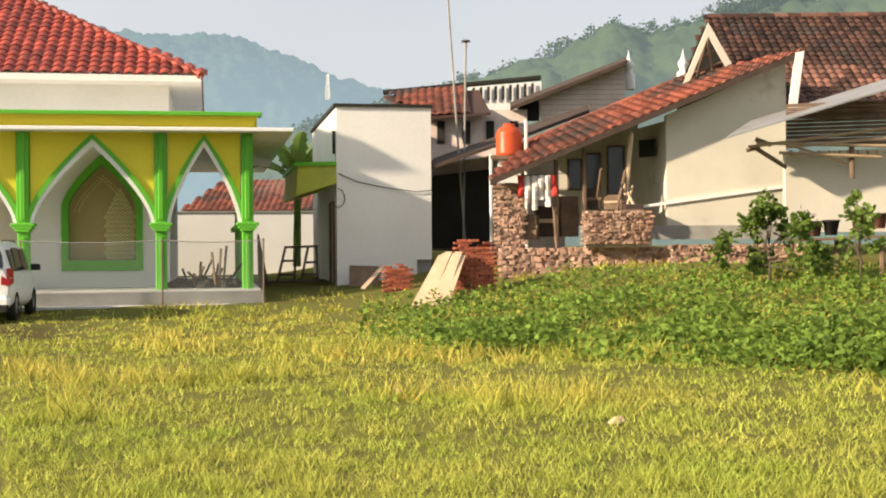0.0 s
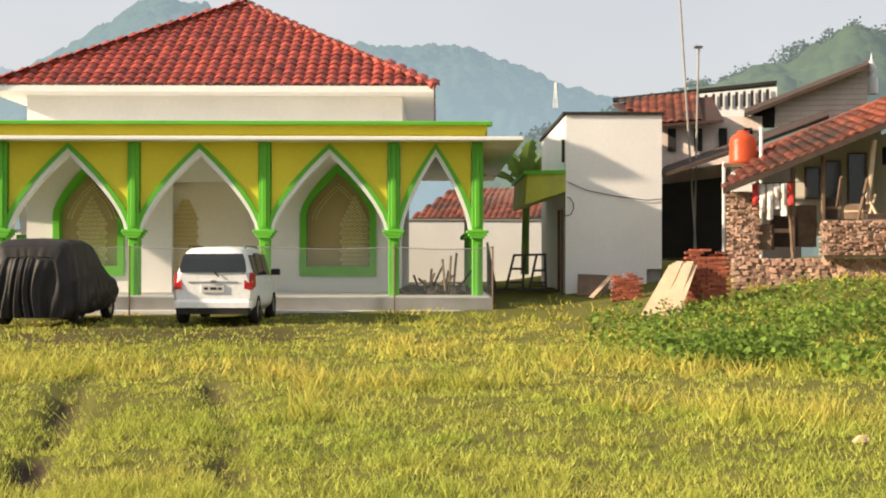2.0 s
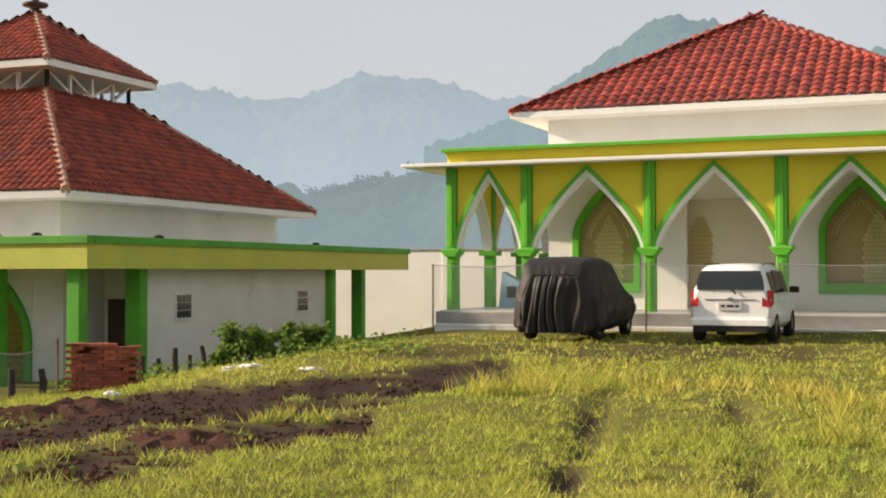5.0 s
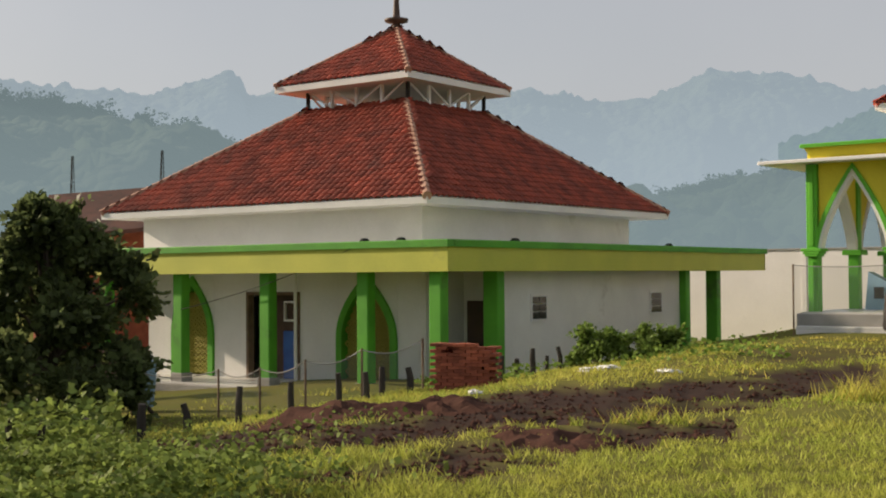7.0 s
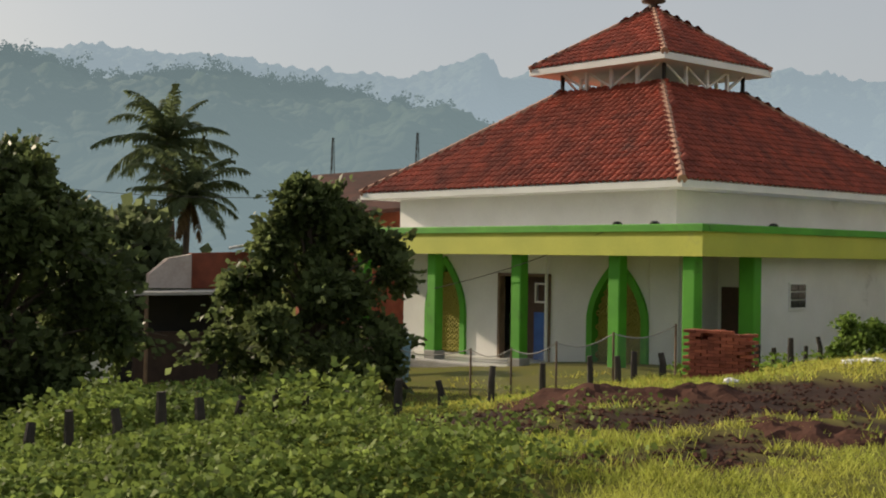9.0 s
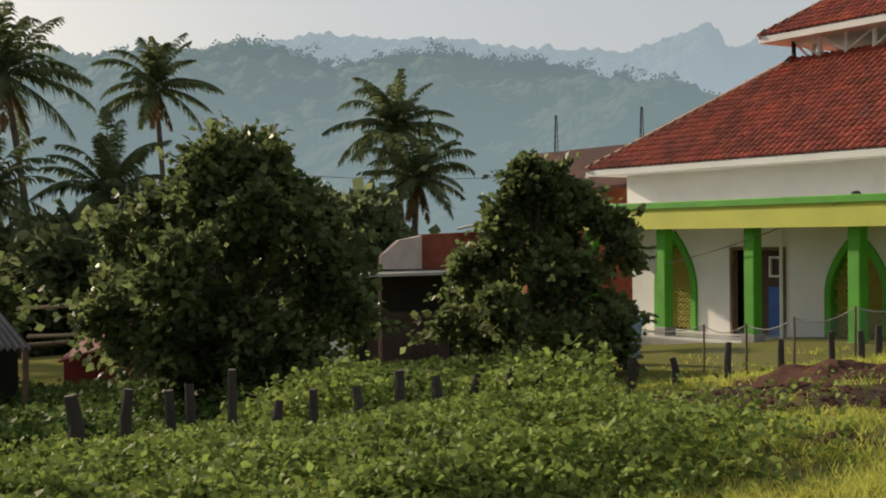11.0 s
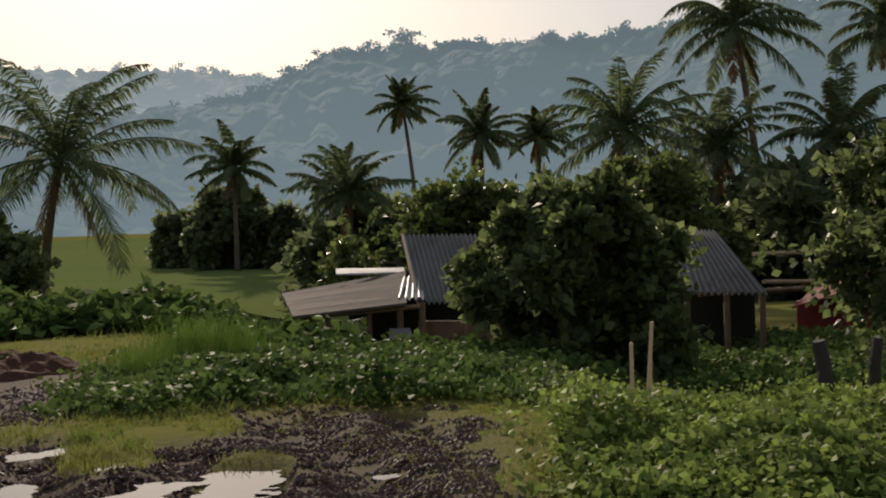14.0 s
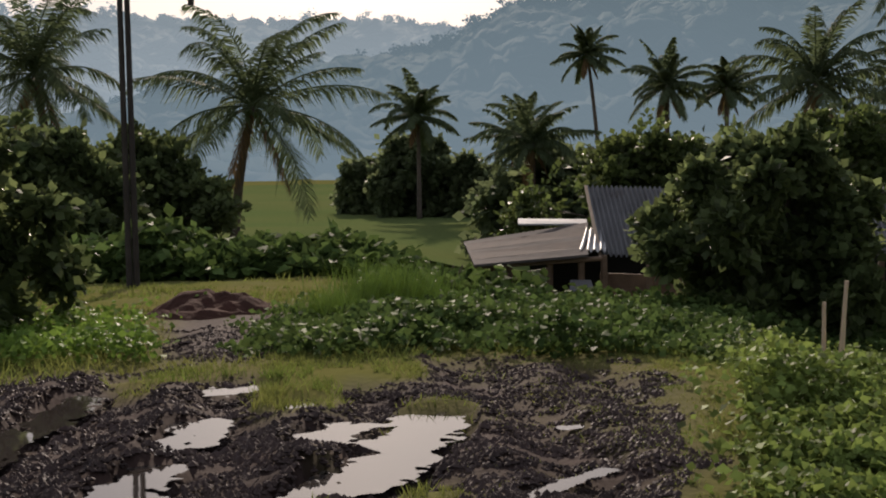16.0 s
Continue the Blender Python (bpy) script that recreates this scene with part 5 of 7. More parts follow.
def porch_clutter():
    """Crates, sacks and poles kept under the house's eave."""
    rng = np.random.default_rng(15)
    for k, (px, py, d, w, h) in enumerate(((965, 420, 31.6, 0.5, 0.75), (1005, 420, 31.8, 0.45, 1.0), (1050, 372, 31.2, 0.4, 0.5), (1090, 372, 31.0, 0.5, 0.35), (1120, 385, 30.6, 0.45, 0.3), (940, 425, 31.2, 0.35, 0.6))):
        c = at0(px, py, d)
        b = thing("crate", "worn brown crate stored under the eave", "crate", Matrix.Translation(c) @ Matrix.Rotation(rng.uniform(-.3, .3), 4, "Z"), "crates under the eave")
        Shape().bevel_box(-w / 2, w / 2, -0.2, 0.2, 0, h, 0.02).part("box", WOOD if k % 2 else DARKWOOD, b)
        Shape().box(-w / 2 - .01, w / 2 + .01, -0.215, -0.2, h * .45, h * .58).part("slat", PALEWOOD if k % 3 == 0 else WOOD, b)
    for k, (x0, y0, x1, y1) in enumerate(((1080, 430, 1108, 300), (1095, 425, 1120, 330), (985, 440, 978, 330), (1140, 400, 1105, 330), (1065, 300, 1058, 350))):
        s = Shape().tube([at0(x0, y0, 30.4), at0(x1, y1, 30.9)], 0.035, 6).part("pole", PALEWOOD if k % 2 else WOOD, None, "rough wooden pole leaning under the eave")
        tagged(s, category="pole", group="poles under the eave")


porch_clutter()


# ---- plants ----
def cloud_mesh(name, verts, count, material):
    """One mesh of many loose triangles or quads, from an array of corners."""
    me = bpy.data.meshes.new(name)
    flat = np.asarray(verts, float).reshape(-1, 3)
    n = len(flat) // count
    me.vertices.add(len(flat))
    me.vertices.foreach_set("co", flat.ravel())
    me.loops.add(len(flat))
    me.loops.foreach_set("vertex_index", np.arange(len(flat), dtype=np.int32))
    me.polygons.add(n)
    me.polygons.foreach_set("loop_start", np.arange(n, dtype=np.int32) * count)
    me.materials.append(material)
    me.update(calc_edges=True)
    return me


def leaf_quads(points, size, rng, droop=0.3, slim=0.45, axis=None, flat=0.0):
    """A pointed leaf at each point, turned at random or along an axis; size may be an array, flat turns the blades upwards."""
    n = len(points)
    d = rng.normal(size=(n, 3))
    if axis is not None:
        d = d * 0.55 + axis
    d[:, 2] = d[:, 2] * (0.5 if axis is None else 1.0) - droop
    d /= np.linalg.norm(d, axis=1)[:, None]
    s = np.cross(d, rng.normal(size=(n, 3)) + [0, 0, flat])
    s /= np.linalg.norm(s, axis=1)[:, None]
    size = np.broadcast_to(size, n)[:, None] * rng.uniform(0.65, 1.35, (n, 1))
    up = np.cross(s, d) * size * 0.12
    return np.stack([points, points + d * size * 0.5 + s * size * slim + up, points + d * size, points + d * size * 0.5 - s * size * slim + up], 1)


LEAF = leafy("dark_tree_leaf", (0.15, 0.185, 0.07), (0.08, 0.11, 0.042), 1.2, 0.55, rough=0.45, trans=0.55, spec=0.14)
LEAF2 = leafy("green_tree_leaf", (0.12, 0.15, 0.045), (0.075, 0.11, 0.032), 1.0, 0.45, rough=0.45, trans=0.5, spec=0.16)
LEAF3 = leafy("shrub_leaf", (0.19, 0.28, 0.06), (0.12, 0.18, 0.04), 1.5, 0.5, 0.5, 0.45, 0.1)
WEED = leafy("weed_leaf", (0.21, 0.31, 0.052), (0.12, 0.20, 0.036), 0.9)
WEED2 = leafy("pale_weed_leaf", (0.22, 0.285, 0.068), (0.12, 0.165, 0.042), 0.7, 0.6, 0.6, spec=0.05)
SHORT = leafy("short_grass", (0.34, 0.43, 0.07), (0.50, 0.47, 0.11), 0.45, 0.45, 0.7)
TALL = leafy("tall_dry_grass", (0.60, 0.48, 0.12), (0.36, 0.42, 0.065), 0.35, 0.45, 0.7)
VERGE = leafy("verge_grass_blade", (0.16, 0.22, 0.045), (0.22, 0.22, 0.06), 0.6, 0.3, 0.7)
BARK = mat("grey_bark", (0.14, 0.11, 0.085), (0.08, 0.065, 0.05), 3, 0.95, 0.5, 20)
FROND = leafy("palm_frond", (0.125, 0.155, 0.075), (0.09, 0.12, 0.055), 0.5, 0.3, 0.75, 0.45)
# paler than near leaves: a little distance haze is in the colour
FARLEAF = leafy("hazed_far_leaf", (0.15, 0.18, 0.085), (0.10, 0.13, 0.06), 0.4, trans=0.6)
CROP = leafy("crop_leaf", (0.11, 0.16, 0.045), (0.06, 0.10, 0.028), 0.5, 0.5, 0.6, spec=0.03)
PADDY = mat("paddy_green", (0.095, 0.135, 0.045), (0.125, 0.145, 0.052), 0.06, 0.95, 0.5, 3.0, spec=0.0)
STRAW = leafy("dry_frond", (0.20, 0.13, 0.06), (0.13, 0.085, 0.04), 0.5, 0.3, 0.8, 0.3)
TWIG = mat("brown_twig", (0.16, 0.12, 0.08), (0.10, 0.075, 0.05), 3, 0.9, 0.2, 20)


def scatter(rng, n, az, el, eye=EYE):
    """Bearings and distances that fill the view evenly from the standpoint."""
    a = rng.uniform(*az, n)
    r = eye / np.tan(np.radians(rng.uniform(*el, n)))
    return a, r


def grass():
    rng = np.random.default_rng(5)
    for name, label, n, material, az, el, tall in (
            ("grass", "short trampled green lawn grass", 300000, SHORT, (-22, 93), (2.9, 13.5), False),
            ("tall_grass", "tall dry yellow-green grass tufts", 120000, TALL, (-22, 62), (2.55, 12.5), True),
            ("verge_grass", "green tufts of grass beside the muddy track", 110000, VERGE, (94, 134), (3.6, 16), False)):
        a, r = scatter(rng, n, az, el)
        tuft = 9 if not tall else 14   # blades that share a root
        a, r = np.repeat(a[::tuft], tuft)[:n], np.repeat(r[::tuft], tuft)[:n]
        jit = rng.normal(0, 0.03 if not tall else 0.04, (n, 2)) * (0.5 + r / 12)[:, None]
        verts = []
        for i in range(n):
            x, y = -math.sin(radians(a[i])) * r[i] + jit[i, 0], math.cos(radians(a[i])) * r[i] + jit[i, 1]
            q = Vector((x, y, 0))
            m = mud(x, y)
            if rng.random() < m * (0.95 if 96 < a[i] < 110 else 0.95 if a[i] < 31 else 1.6):
                continue
            c = noise.noise(q * 0.45) + 0.5 * noise.noise(q * 1.4)
            fine = noise.noise(q * 3.1) + 0.6 * noise.noise(q * 7)
            if not tall and rng.random() > 0.72 + 0.6 * fine:
                continue
            h = (0.035 + 0.04 * rng.random()) * (1 + 0.8 * max(0.0, fine))
            if tall:
                t = step(r[i] + 5 * c, 13.5, 18.5) + (0.75 if r[i] > 11 else 0.2) * step(c, 0.15, 0.5) - 0.35 - 0.6 * step(a[i], 40, 55) + 0.25 * c
                if rng.random() > t:
                    continue
                h = (0.09 + 0.18 * rng.random()) * (0.7 + 0.6 * step(c, -0.2, 0.5))
                h *= (0.7 if r[i] > 19 else 1.0) * (0.45 if r[i] > 21 and 13 < a[i] < 36 else 1.0) * (0.6 if a[i] > 36 else 1.0)
            elif name == "verge_grass":
                if c < -0.3:
                    continue
                h = (0.06 + 0.16 * rng.random() * step(c, 0.0, 0.6)) * (0.45 if a[i] < 111 and r[i] < 10.5 else 1.0)
            else:
                h *= 1 + 1.0 * step(c, 0.1, 0.6)
            if a[i] > 64 and r[i] > 6.5 and not name == "verge_grass" and rng.random() < 0.5:
                continue
            w = max(0.005, r[i] * 0.0007)
            k = rng.uniform(0, 2 * math.pi)
            lx, ly = math.cos(k), math.sin(k)
            b = h * rng.uniform(0.3, 1.1)
            k2 = rng.uniform(0, 2 * math.pi)
            z = height(x, y) - 0.01
            verts.append(((x - lx * w, y - ly * w, z), (x + lx * w, y + ly * w, z), (x + math.cos(k2) * b, y + math.sin(k2) * b, z + h)))
        tagged(new(name, cloud_mesh(name, verts, 3, material)), label, "grass", kind="stuff")


def weeds(name, label, material, n, az, el, keep, size, tall, seed, base=EYE):
    """A cover of broad-leaved weeds."""
    rng = np.random.default_rng(seed)
    a, r = scatter(rng, n, az, el, base)
    pts = []
    for i in range(n):
        x, y = -math.sin(radians(a[i])) * r[i], math.cos(radians(a[i])) * r[i]
        c = noise.noise(Vector((x * 0.6, y * 0.6, seed))) + 0.5 * noise.noise(Vector((x * 2, y * 2, seed)))
        k = keep(a[i], r[i], c)
        if rng.random() > k:
            continue
        pts.append((x, y, height(x, y) + (tall * (0.55 + 0.9 * max(-0.4, c))) * rng.random() ** 0.7))
    q = leaf_quads(np.array(pts), size, rng, 0.1, 0.4, None, 0.7)
    tagged(new(name, cloud_mesh(name, q, 4, material)), label, "weeds", kind="stuff")


def tree(name, label, az, r, tall, wide, seed, leaf=0.17, lobes=22, sprays=34, low=0.12, material=None, group="", trunk=0.11, category="tree", z=None, peak=1.7, foot=0.74):
    """A broad tree: trunk, limbs to uneven lobes of the crown, and leafy sprays that stand out of each lobe."""
    rng = np.random.default_rng(seed)
    ob = thing(name, label, category, Matrix.Translation(spot(az, r, z)), group)
    limbs, pts, axes = Shape(), [], []
    limbs.tube([(0, 0, -0.2), (0.04, 0.02, tall * 0.18), (-0.05, 0.06, tall * 0.42), (0.03, 0, tall * 0.7)], [trunk, trunk * 0.85, trunk * 0.6, trunk * 0.25], 9)
    lobes = int(lobes * 1.5)
    for k in range(lobes):
        u = k * 2.399 + rng.uniform(-0.7, 0.7)
        h = low + (0.93 - low) * ((k + rng.random()) / lobes)
        shape = foot + (1 - foot) * h / 0.33 if h < 0.33 else 1 - ((h - 0.33) / 0.72) ** peak
        shape *= 1 + 0.5 * noise.noise(Vector((math.cos(u), math.sin(u), h * 2 + seed)) * 1.3)
        reach = wide / 2 * max(0.04, shape) * rng.uniform(0.3, 1.08)
        c = np.array([math.cos(u) * reach, math.sin(u) * reach, tall * h])
        rad = wide * rng.uniform(0.07, 0.16) * (1.1 - 0.3 * h)
        limbs.tube([(0, 0, tall * (0.08 + 0.4 * h)), tuple(c * [0.5, 0.5, 0.86]), tuple(c)], [trunk * 0.5, trunk * 0.28, 0.015], 6)
        out = np.array([math.cos(u), math.sin(u), 0.55])
        for j in range(sprays):
            d = rng.normal(size=3) + out * 0.55
            d /= np.linalg.norm(d)
            far = rad * rng.uniform(0.55, 1.15) * (rng.uniform(1.4, 2.3) if rng.random() < 0.2 else 1.0)
            n = 17
            t = rng.uniform(0.25, 1.0, (n, 1)) ** 0.7
            p = c + d * far * t + np.array([0, 0, -0.22 * far]) * t * t + rng.normal(size=(n, 3)) * leaf * 0.42
            keep = p[:, 2] > 0.04
            pts.append(p[keep])
            axes.append(np.broadcast_to(d, (n, 3))[keep])
            if j % 6 == 0:
                limbs.tube([tuple(c), tuple(c + d * far)], [0.013, 0.005], 4)
    limbs.part("trunk", BARK, ob, smooth=True)
    me = cloud_mesh("crown", leaf_quads(np.concatenate(pts), leaf, rng, 0.25, 0.4, np.concatenate(axes), 0.9), 4, material or LEAF)
    crown = new("crown", me)
    crown.parent = ob
    return ob


def palm(az, el, r, span, seed, lean=0.0, fronds=26, group="coconut palms"):
    """A coconut palm: a ringed leaning trunk, arching ragged fronds of many leaflets and a few dry hanging ones."""
    rng = np.random.default_rng(seed)
    foot = spot(az + lean, r)
    head = spot(az, r, EYE + math.tan(radians(el)) * r)
    ob = thing("coconut_palm", "tall coconut palm with grey trunk and drooping green fronds", "palm tree", Matrix.Translation(foot), group)
    d = head - foot
    t = Shape()
    path = [Vector((d.x * u ** 1.6, d.y * u ** 1.6, d.z * u)) for u in [i / 9 for i in range(10)]]
    t.tube([Vector((0, 0, -0.4))] + path[1:], [0.24] + [0.2 - 0.08 * i / 9 + (0.012 if i % 2 else 0) for i in range(1, 10)], 9)
    t.part("trunk", BARK, ob, smooth=True)
    wide = 0.035 * max(1.0, r / 45)
    for k in range(fronds + 2):
        dry = k >= fronds
        u = k * 2.399 + rng.uniform(-0.45, 0.45)
        rise = radians(-62 if dry else 82 - 118 * max(0.0, (k + rng.uniform(-0.8, 0.8)) / fronds) ** 1.1)
        bend = radians(20 if dry else rng.uniform(35, 95)) * (1 if rise > 0 else 0.6)
        long = span * (0.7 if dry else rng.uniform(0.78, 1.14))
        out = np.array([math.cos(u), math.sin(u), 0.0])
        side_ = np.array([-math.sin(u), math.cos(u), 0.0])
        roll = rng.uniform(-0.5, 0.5)
        sway = rng.uniform(-0.3, 0.3)
        s = Shape()
        mid = [np.array(d)]
        for i in range(12):
            turn = rise - bend * ((i + .5) / 12) ** 1.5
            o = out * math.cos(sway * i / 12) + side_ * math.sin(sway * i / 12)
            mid.append(mid[-1] + (o * math.cos(turn) + np.array([0, 0, math.sin(turn)])) * long / 12)
        s.tube([tuple(p) for p in mid], [0.045 * (1 - 0.8 * i / 12) for i in range(13)], 5)
        gap = rng.random(12) < 0.08
        for i in range(1, 12):
            ahead = mid[i + 1] - mid[i]
            ahead = ahead / np.linalg.norm(ahead)
            for w in (0.0, 0.17, 0.33, 0.5, 0.67, 0.83):
                if gap[i] and w > 0.2:
                    continue
                p = mid[i] * (1 - w) + mid[i + 1] * w
                v = (i + w) / 12
                l = long * 0.3 * math.sin(math.pi * min(0.95, 0.2 + 0.75 * v)) ** 0.8 * rng.uniform(0.65, 1.15)
                for sg in (-1, 1):
                    if rng.random() < 0.06:
                        continue
                    hang = 0.45 + 0.55 * rng.random() + sg * roll * 0.6
                    a = side_ * sg * 0.6 + ahead * rng.uniform(0.35, 0.75) + np.array([0, 0, -0.35 * hang])
                    b = a * 0.55 + np.array([0, 0, -0.55 * hang])
                    m = p + a * l * 0.5
                    e = m + b * l * 0.55
                    wv = ahead * wide
                    s.add([p - wv * 0.6, p + wv * 0.6, m + wv, e, m - wv], [(0, 1, 2, 4), (4, 2, 3)])
        s.part("frond", STRAW if dry else FROND, ob, "dry brown hanging frond" if dry else "")
    nuts = Shape()
    for k in range(7):
        u = k * 0.9
        nuts.lathe([(0, -0.13), (0.1, -0.07), (0.12, 0.02), (0.07, 0.11), (0, 0.13)], d + Vector((math.cos(u) * 0.25, math.sin(u) * 0.25, -0.25 - 0.1 * (k % 2))), 8)
    nuts.part("fruit_bunch", LEAF2, ob)
    return ob


def crest_woods(name, label, knots, far, material, n, size, seed, tall=()):
    """Single crowns that stand up along the crest of a range, with a few flat-topped giants over them."""
    rng = np.random.default_rng(seed)
    pts = []
    knots = sorted(knots)
    spots = [(rng.uniform(knots[0][0], knots[-1][0]), size * rng.uniform(0.4, 1.0) ** 1.3, 0.0) for k in range(n)] + [(a, size * 0.85, h) for a, h in tall]
    for az, w, lift in spots:
        el = float(np.interp(az, [k[0] for k in knots], [k[1] for k in knots]))
        c = spot(az, far * rng.uniform(0.985, 1.0), EYE + math.tan(radians(el)) * far + w * rng.uniform(-0.6, -0.1) + lift)
        for j in range(10):
            o = rng.normal(size=3) * [w * 0.42, w * 0.42, w * (0.16 if lift else 0.3)]
            pts.append(np.array(c) + o + rng.normal(size=(34, 3)) * w * [0.15, 0.15, 0.08 if lift else 0.13])
        stem = rng.random((14, 1))
        pts.append(np.array(c) - np.array([0, 0, 1]) * stem * (w * 0.9 + lift) + rng.normal(size=(14, 3)) * w * 0.03)
    q = leaf_quads(np.concatenate(pts), size * 0.13, rng, 0.1)
    tagged(new(name, cloud_mesh(name, q, 4, material)), label, "woods", kind="stuff")


# the crowns take the hill materials, with their painted haze glow
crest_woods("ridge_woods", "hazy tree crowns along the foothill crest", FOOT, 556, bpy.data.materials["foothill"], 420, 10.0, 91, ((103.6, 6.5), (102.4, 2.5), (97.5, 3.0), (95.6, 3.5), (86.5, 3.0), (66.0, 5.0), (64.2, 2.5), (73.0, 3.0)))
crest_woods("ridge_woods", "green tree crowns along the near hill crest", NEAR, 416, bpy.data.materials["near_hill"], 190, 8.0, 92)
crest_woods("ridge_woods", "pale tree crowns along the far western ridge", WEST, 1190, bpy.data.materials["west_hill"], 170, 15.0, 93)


grass()
weeds("weed_bank", "dense green leafy weeds below the houses", WEED, 100000, (-23, 4), (1.2, 6.2), lambda a, r, c: step(r + 2 * c, 17 + 0.2 * a, 19.5 + 0.2 * a) * step(-a + 0.25 * (r - 15) + 3.5 * c, -4, 4) * (0.62 + 0.7 * c) * (1 - step(r, 28, 29.3)), 0.085, 0.40, 3, 1.2)
weeds("weed_slope", "bright green leafy weeds on the sloping bank", WEED2, 140000, (46, 100), (5.2, 15), lambda a, r, c: step(a + 7 * c, 50, 71) ** 1.5 * step(r, 5.0, 6.5) * (0.85 + 0.4 * c) * (1 - step(r, 12, 15)) * (1 - 0.95 * step(a, 95.5, 98.5)), 0.058, 0.30, 6)
weeds("creeper_patch", "dark green creeping leafy plants before the shed", CROP, 36000, (97, 122), (5.6, 9.8), lambda a, r, c: (1 - step(a + 3 * c, 116.5, 119.5)) * step(r + 0.8 * c, 10.2, 11.2) * (1 - step(r, 14.5, 16)) * (0.75 + 0.5 * c), 0.085, 0.3, 8, 1.75)
weeds("shed_weeds", "rank weeds growing round the tin shed", CROP, 26000, (97, 114), (4.6, 8.5), lambda a, r, c: step(r, 16, 17) * (1 - step(r, 25, 26.3)) * (0.5 + 0.6 * c) * (1 - step(r, 22, 24)), 0.12, 0.35, 18, 2.6)
weeds("crop_row", "rows of leafy crop plants before the paddies", CROP, 42000, (106, 128), (4.0, 6.3), lambda a, r, c: step(r, 23.5, 24.5) * (1 - step(r, 31, 33)) * (0.8 + 0.3 * c), 0.26, 0.9, 9, 2.4)
weeds("verge_weeds", "tufted green weeds beside the muddy track", WEED, 14000, (117, 131), (5.4, 9.5), lambda a, r, c: step(a + 3 * c, 122, 125) * step(r, 10, 11) * (1 - step(r, 15, 17)) * (0.5 + 0.6 * c), 0.07, 0.25, 19, 1.8)
weeds("hollow_weeds", "low green undergrowth under the trees", CROP, 45000, (64, 100), (4.2, 8.5), lambda a, r, c: step(r, 14, 15) * (1 - step(r, 30, 33)) * (0.75 + 0.5 * c), 0.12, 0.35, 20, 2.6)
weeds("hedge_weeds", "tangled pale weeds along the stump fence", WEED2, 26000, (63, 80), (4.0, 8), lambda a, r, c: step(r, 14, 15.5) * (1 - step(r, 20, 22)) * (0.7 + 0.6 * c), 0.10, 0.75, 12, 2.0)
weeds("wall_weeds", "low bushy weeds beside the old hall", WEED, 7000, (34, 50), (2.6, 5), lambda a, r, c: step(r, 21, 23) * (1 - step(r, 29, 31)) * step(c, -0.1, 0.4) * 0.8, 0.10, 0.28, 14, 1.8)

tree("broad_tree", "dense dark green bushy tree beside the stump fence", 79.3, 23.0, 4.7, 4.8, 21, lobes=36, low=0.04, peak=1.5, foot=0.6)
tree("broad_tree", "dark bushy tree in front of the old hall", 65.8, 26.5, 4.5, 4.1, 22, lobes=28, low=0.05, peak=1.25, foot=0.7)
tree("broad_tree", "spreading dark tree that half covers the tin shed", 95.9, 20.5, 2.95, 3.3, 23, lobes=34, low=0.02, peak=3.0, foot=0.7)
tree("broad_tree", "leafy tree rising behind the tin shed", 101.0, 36.0, 4.4, 6.0, 24, lobes=29, low=0.3, material=LEAF2, leaf=0.19)
tree("broad_tree", "leafy tree behind the second tin roof", 93.0, 34.0, 4.6, 5.0, 25, lobes=25, low=0.25, material=LEAF2, leaf=0.19)
tree("broad_tree", "dark shrub at the edge of the muddy track", 131.8, 14.0, 2.1, 2.3, 26, lobes=22, low=0.02, leaf=0.14)
tree("broad_tree", "dark shrubs at the foot of the palm", 123.6, 46.0, 3.9, 5.5, 27, lobes=25, low=0.1, leaf=0.3)
tree("broad_tree", "dark tree clump behind the shrub", 127.6, 40.0, 3.7, 5.0, 28, lobes=25, low=0.05, leaf=0.3)
tree("shrub", "small leafy green bush beside the old hall", 42.1, 27.0, 0.8, 1.5, 31, lobes=9, sprays=20, low=0.05, leaf=0.09, material=LEAF3, trunk=0.03, category="bush")
tree("shrub", "small leafy green bush beside the old hall", 39.6, 28.0, 0.62, 1.5, 32, lobes=9, sprays=16, low=0.05, leaf=0.09, material=LEAF3, trunk=0.03, category="bush")
tree("shrub", "leafy green shrub on the stone terrace", -14.0, 25.5, 1.5, 1.9, 33, lobes=10, sprays=11, low=0.05, leaf=0.1, material=LEAF3, trunk=0.03, category="bush", z=0.85)
tree("shrub", "thin young papaya shrub on the terrace", -17.7, 24.5, 1.5, 0.85, 34, lobes=5, sprays=3, low=0.3, leaf=0.12, material=LEAF3, trunk=0.025, category="bush", z=0.85)
for az, r, h, w, sd in ((111.6, 105, 6.6, 7, 41), (113.9, 112, 4.5, 5, 42), (109.5, 102, 4.6, 6, 43), (105.5, 80, 4.2, 8, 44), (98, 60, 5, 9, 46), (92.5, 62, 6, 9, 47), (86, 52, 5, 9, 48), (80, 55, 5, 9, 49), (75, 52, 5.5, 9, 50), (104.0, 62, 5, 9, 51)):
    tree("far_tree", "distant dark tree at the edge of the paddies", az, r, h, w, sd, lobes=17, low=0.02, leaf=0.55, material=FARLEAF, group="trees beyond the paddies")
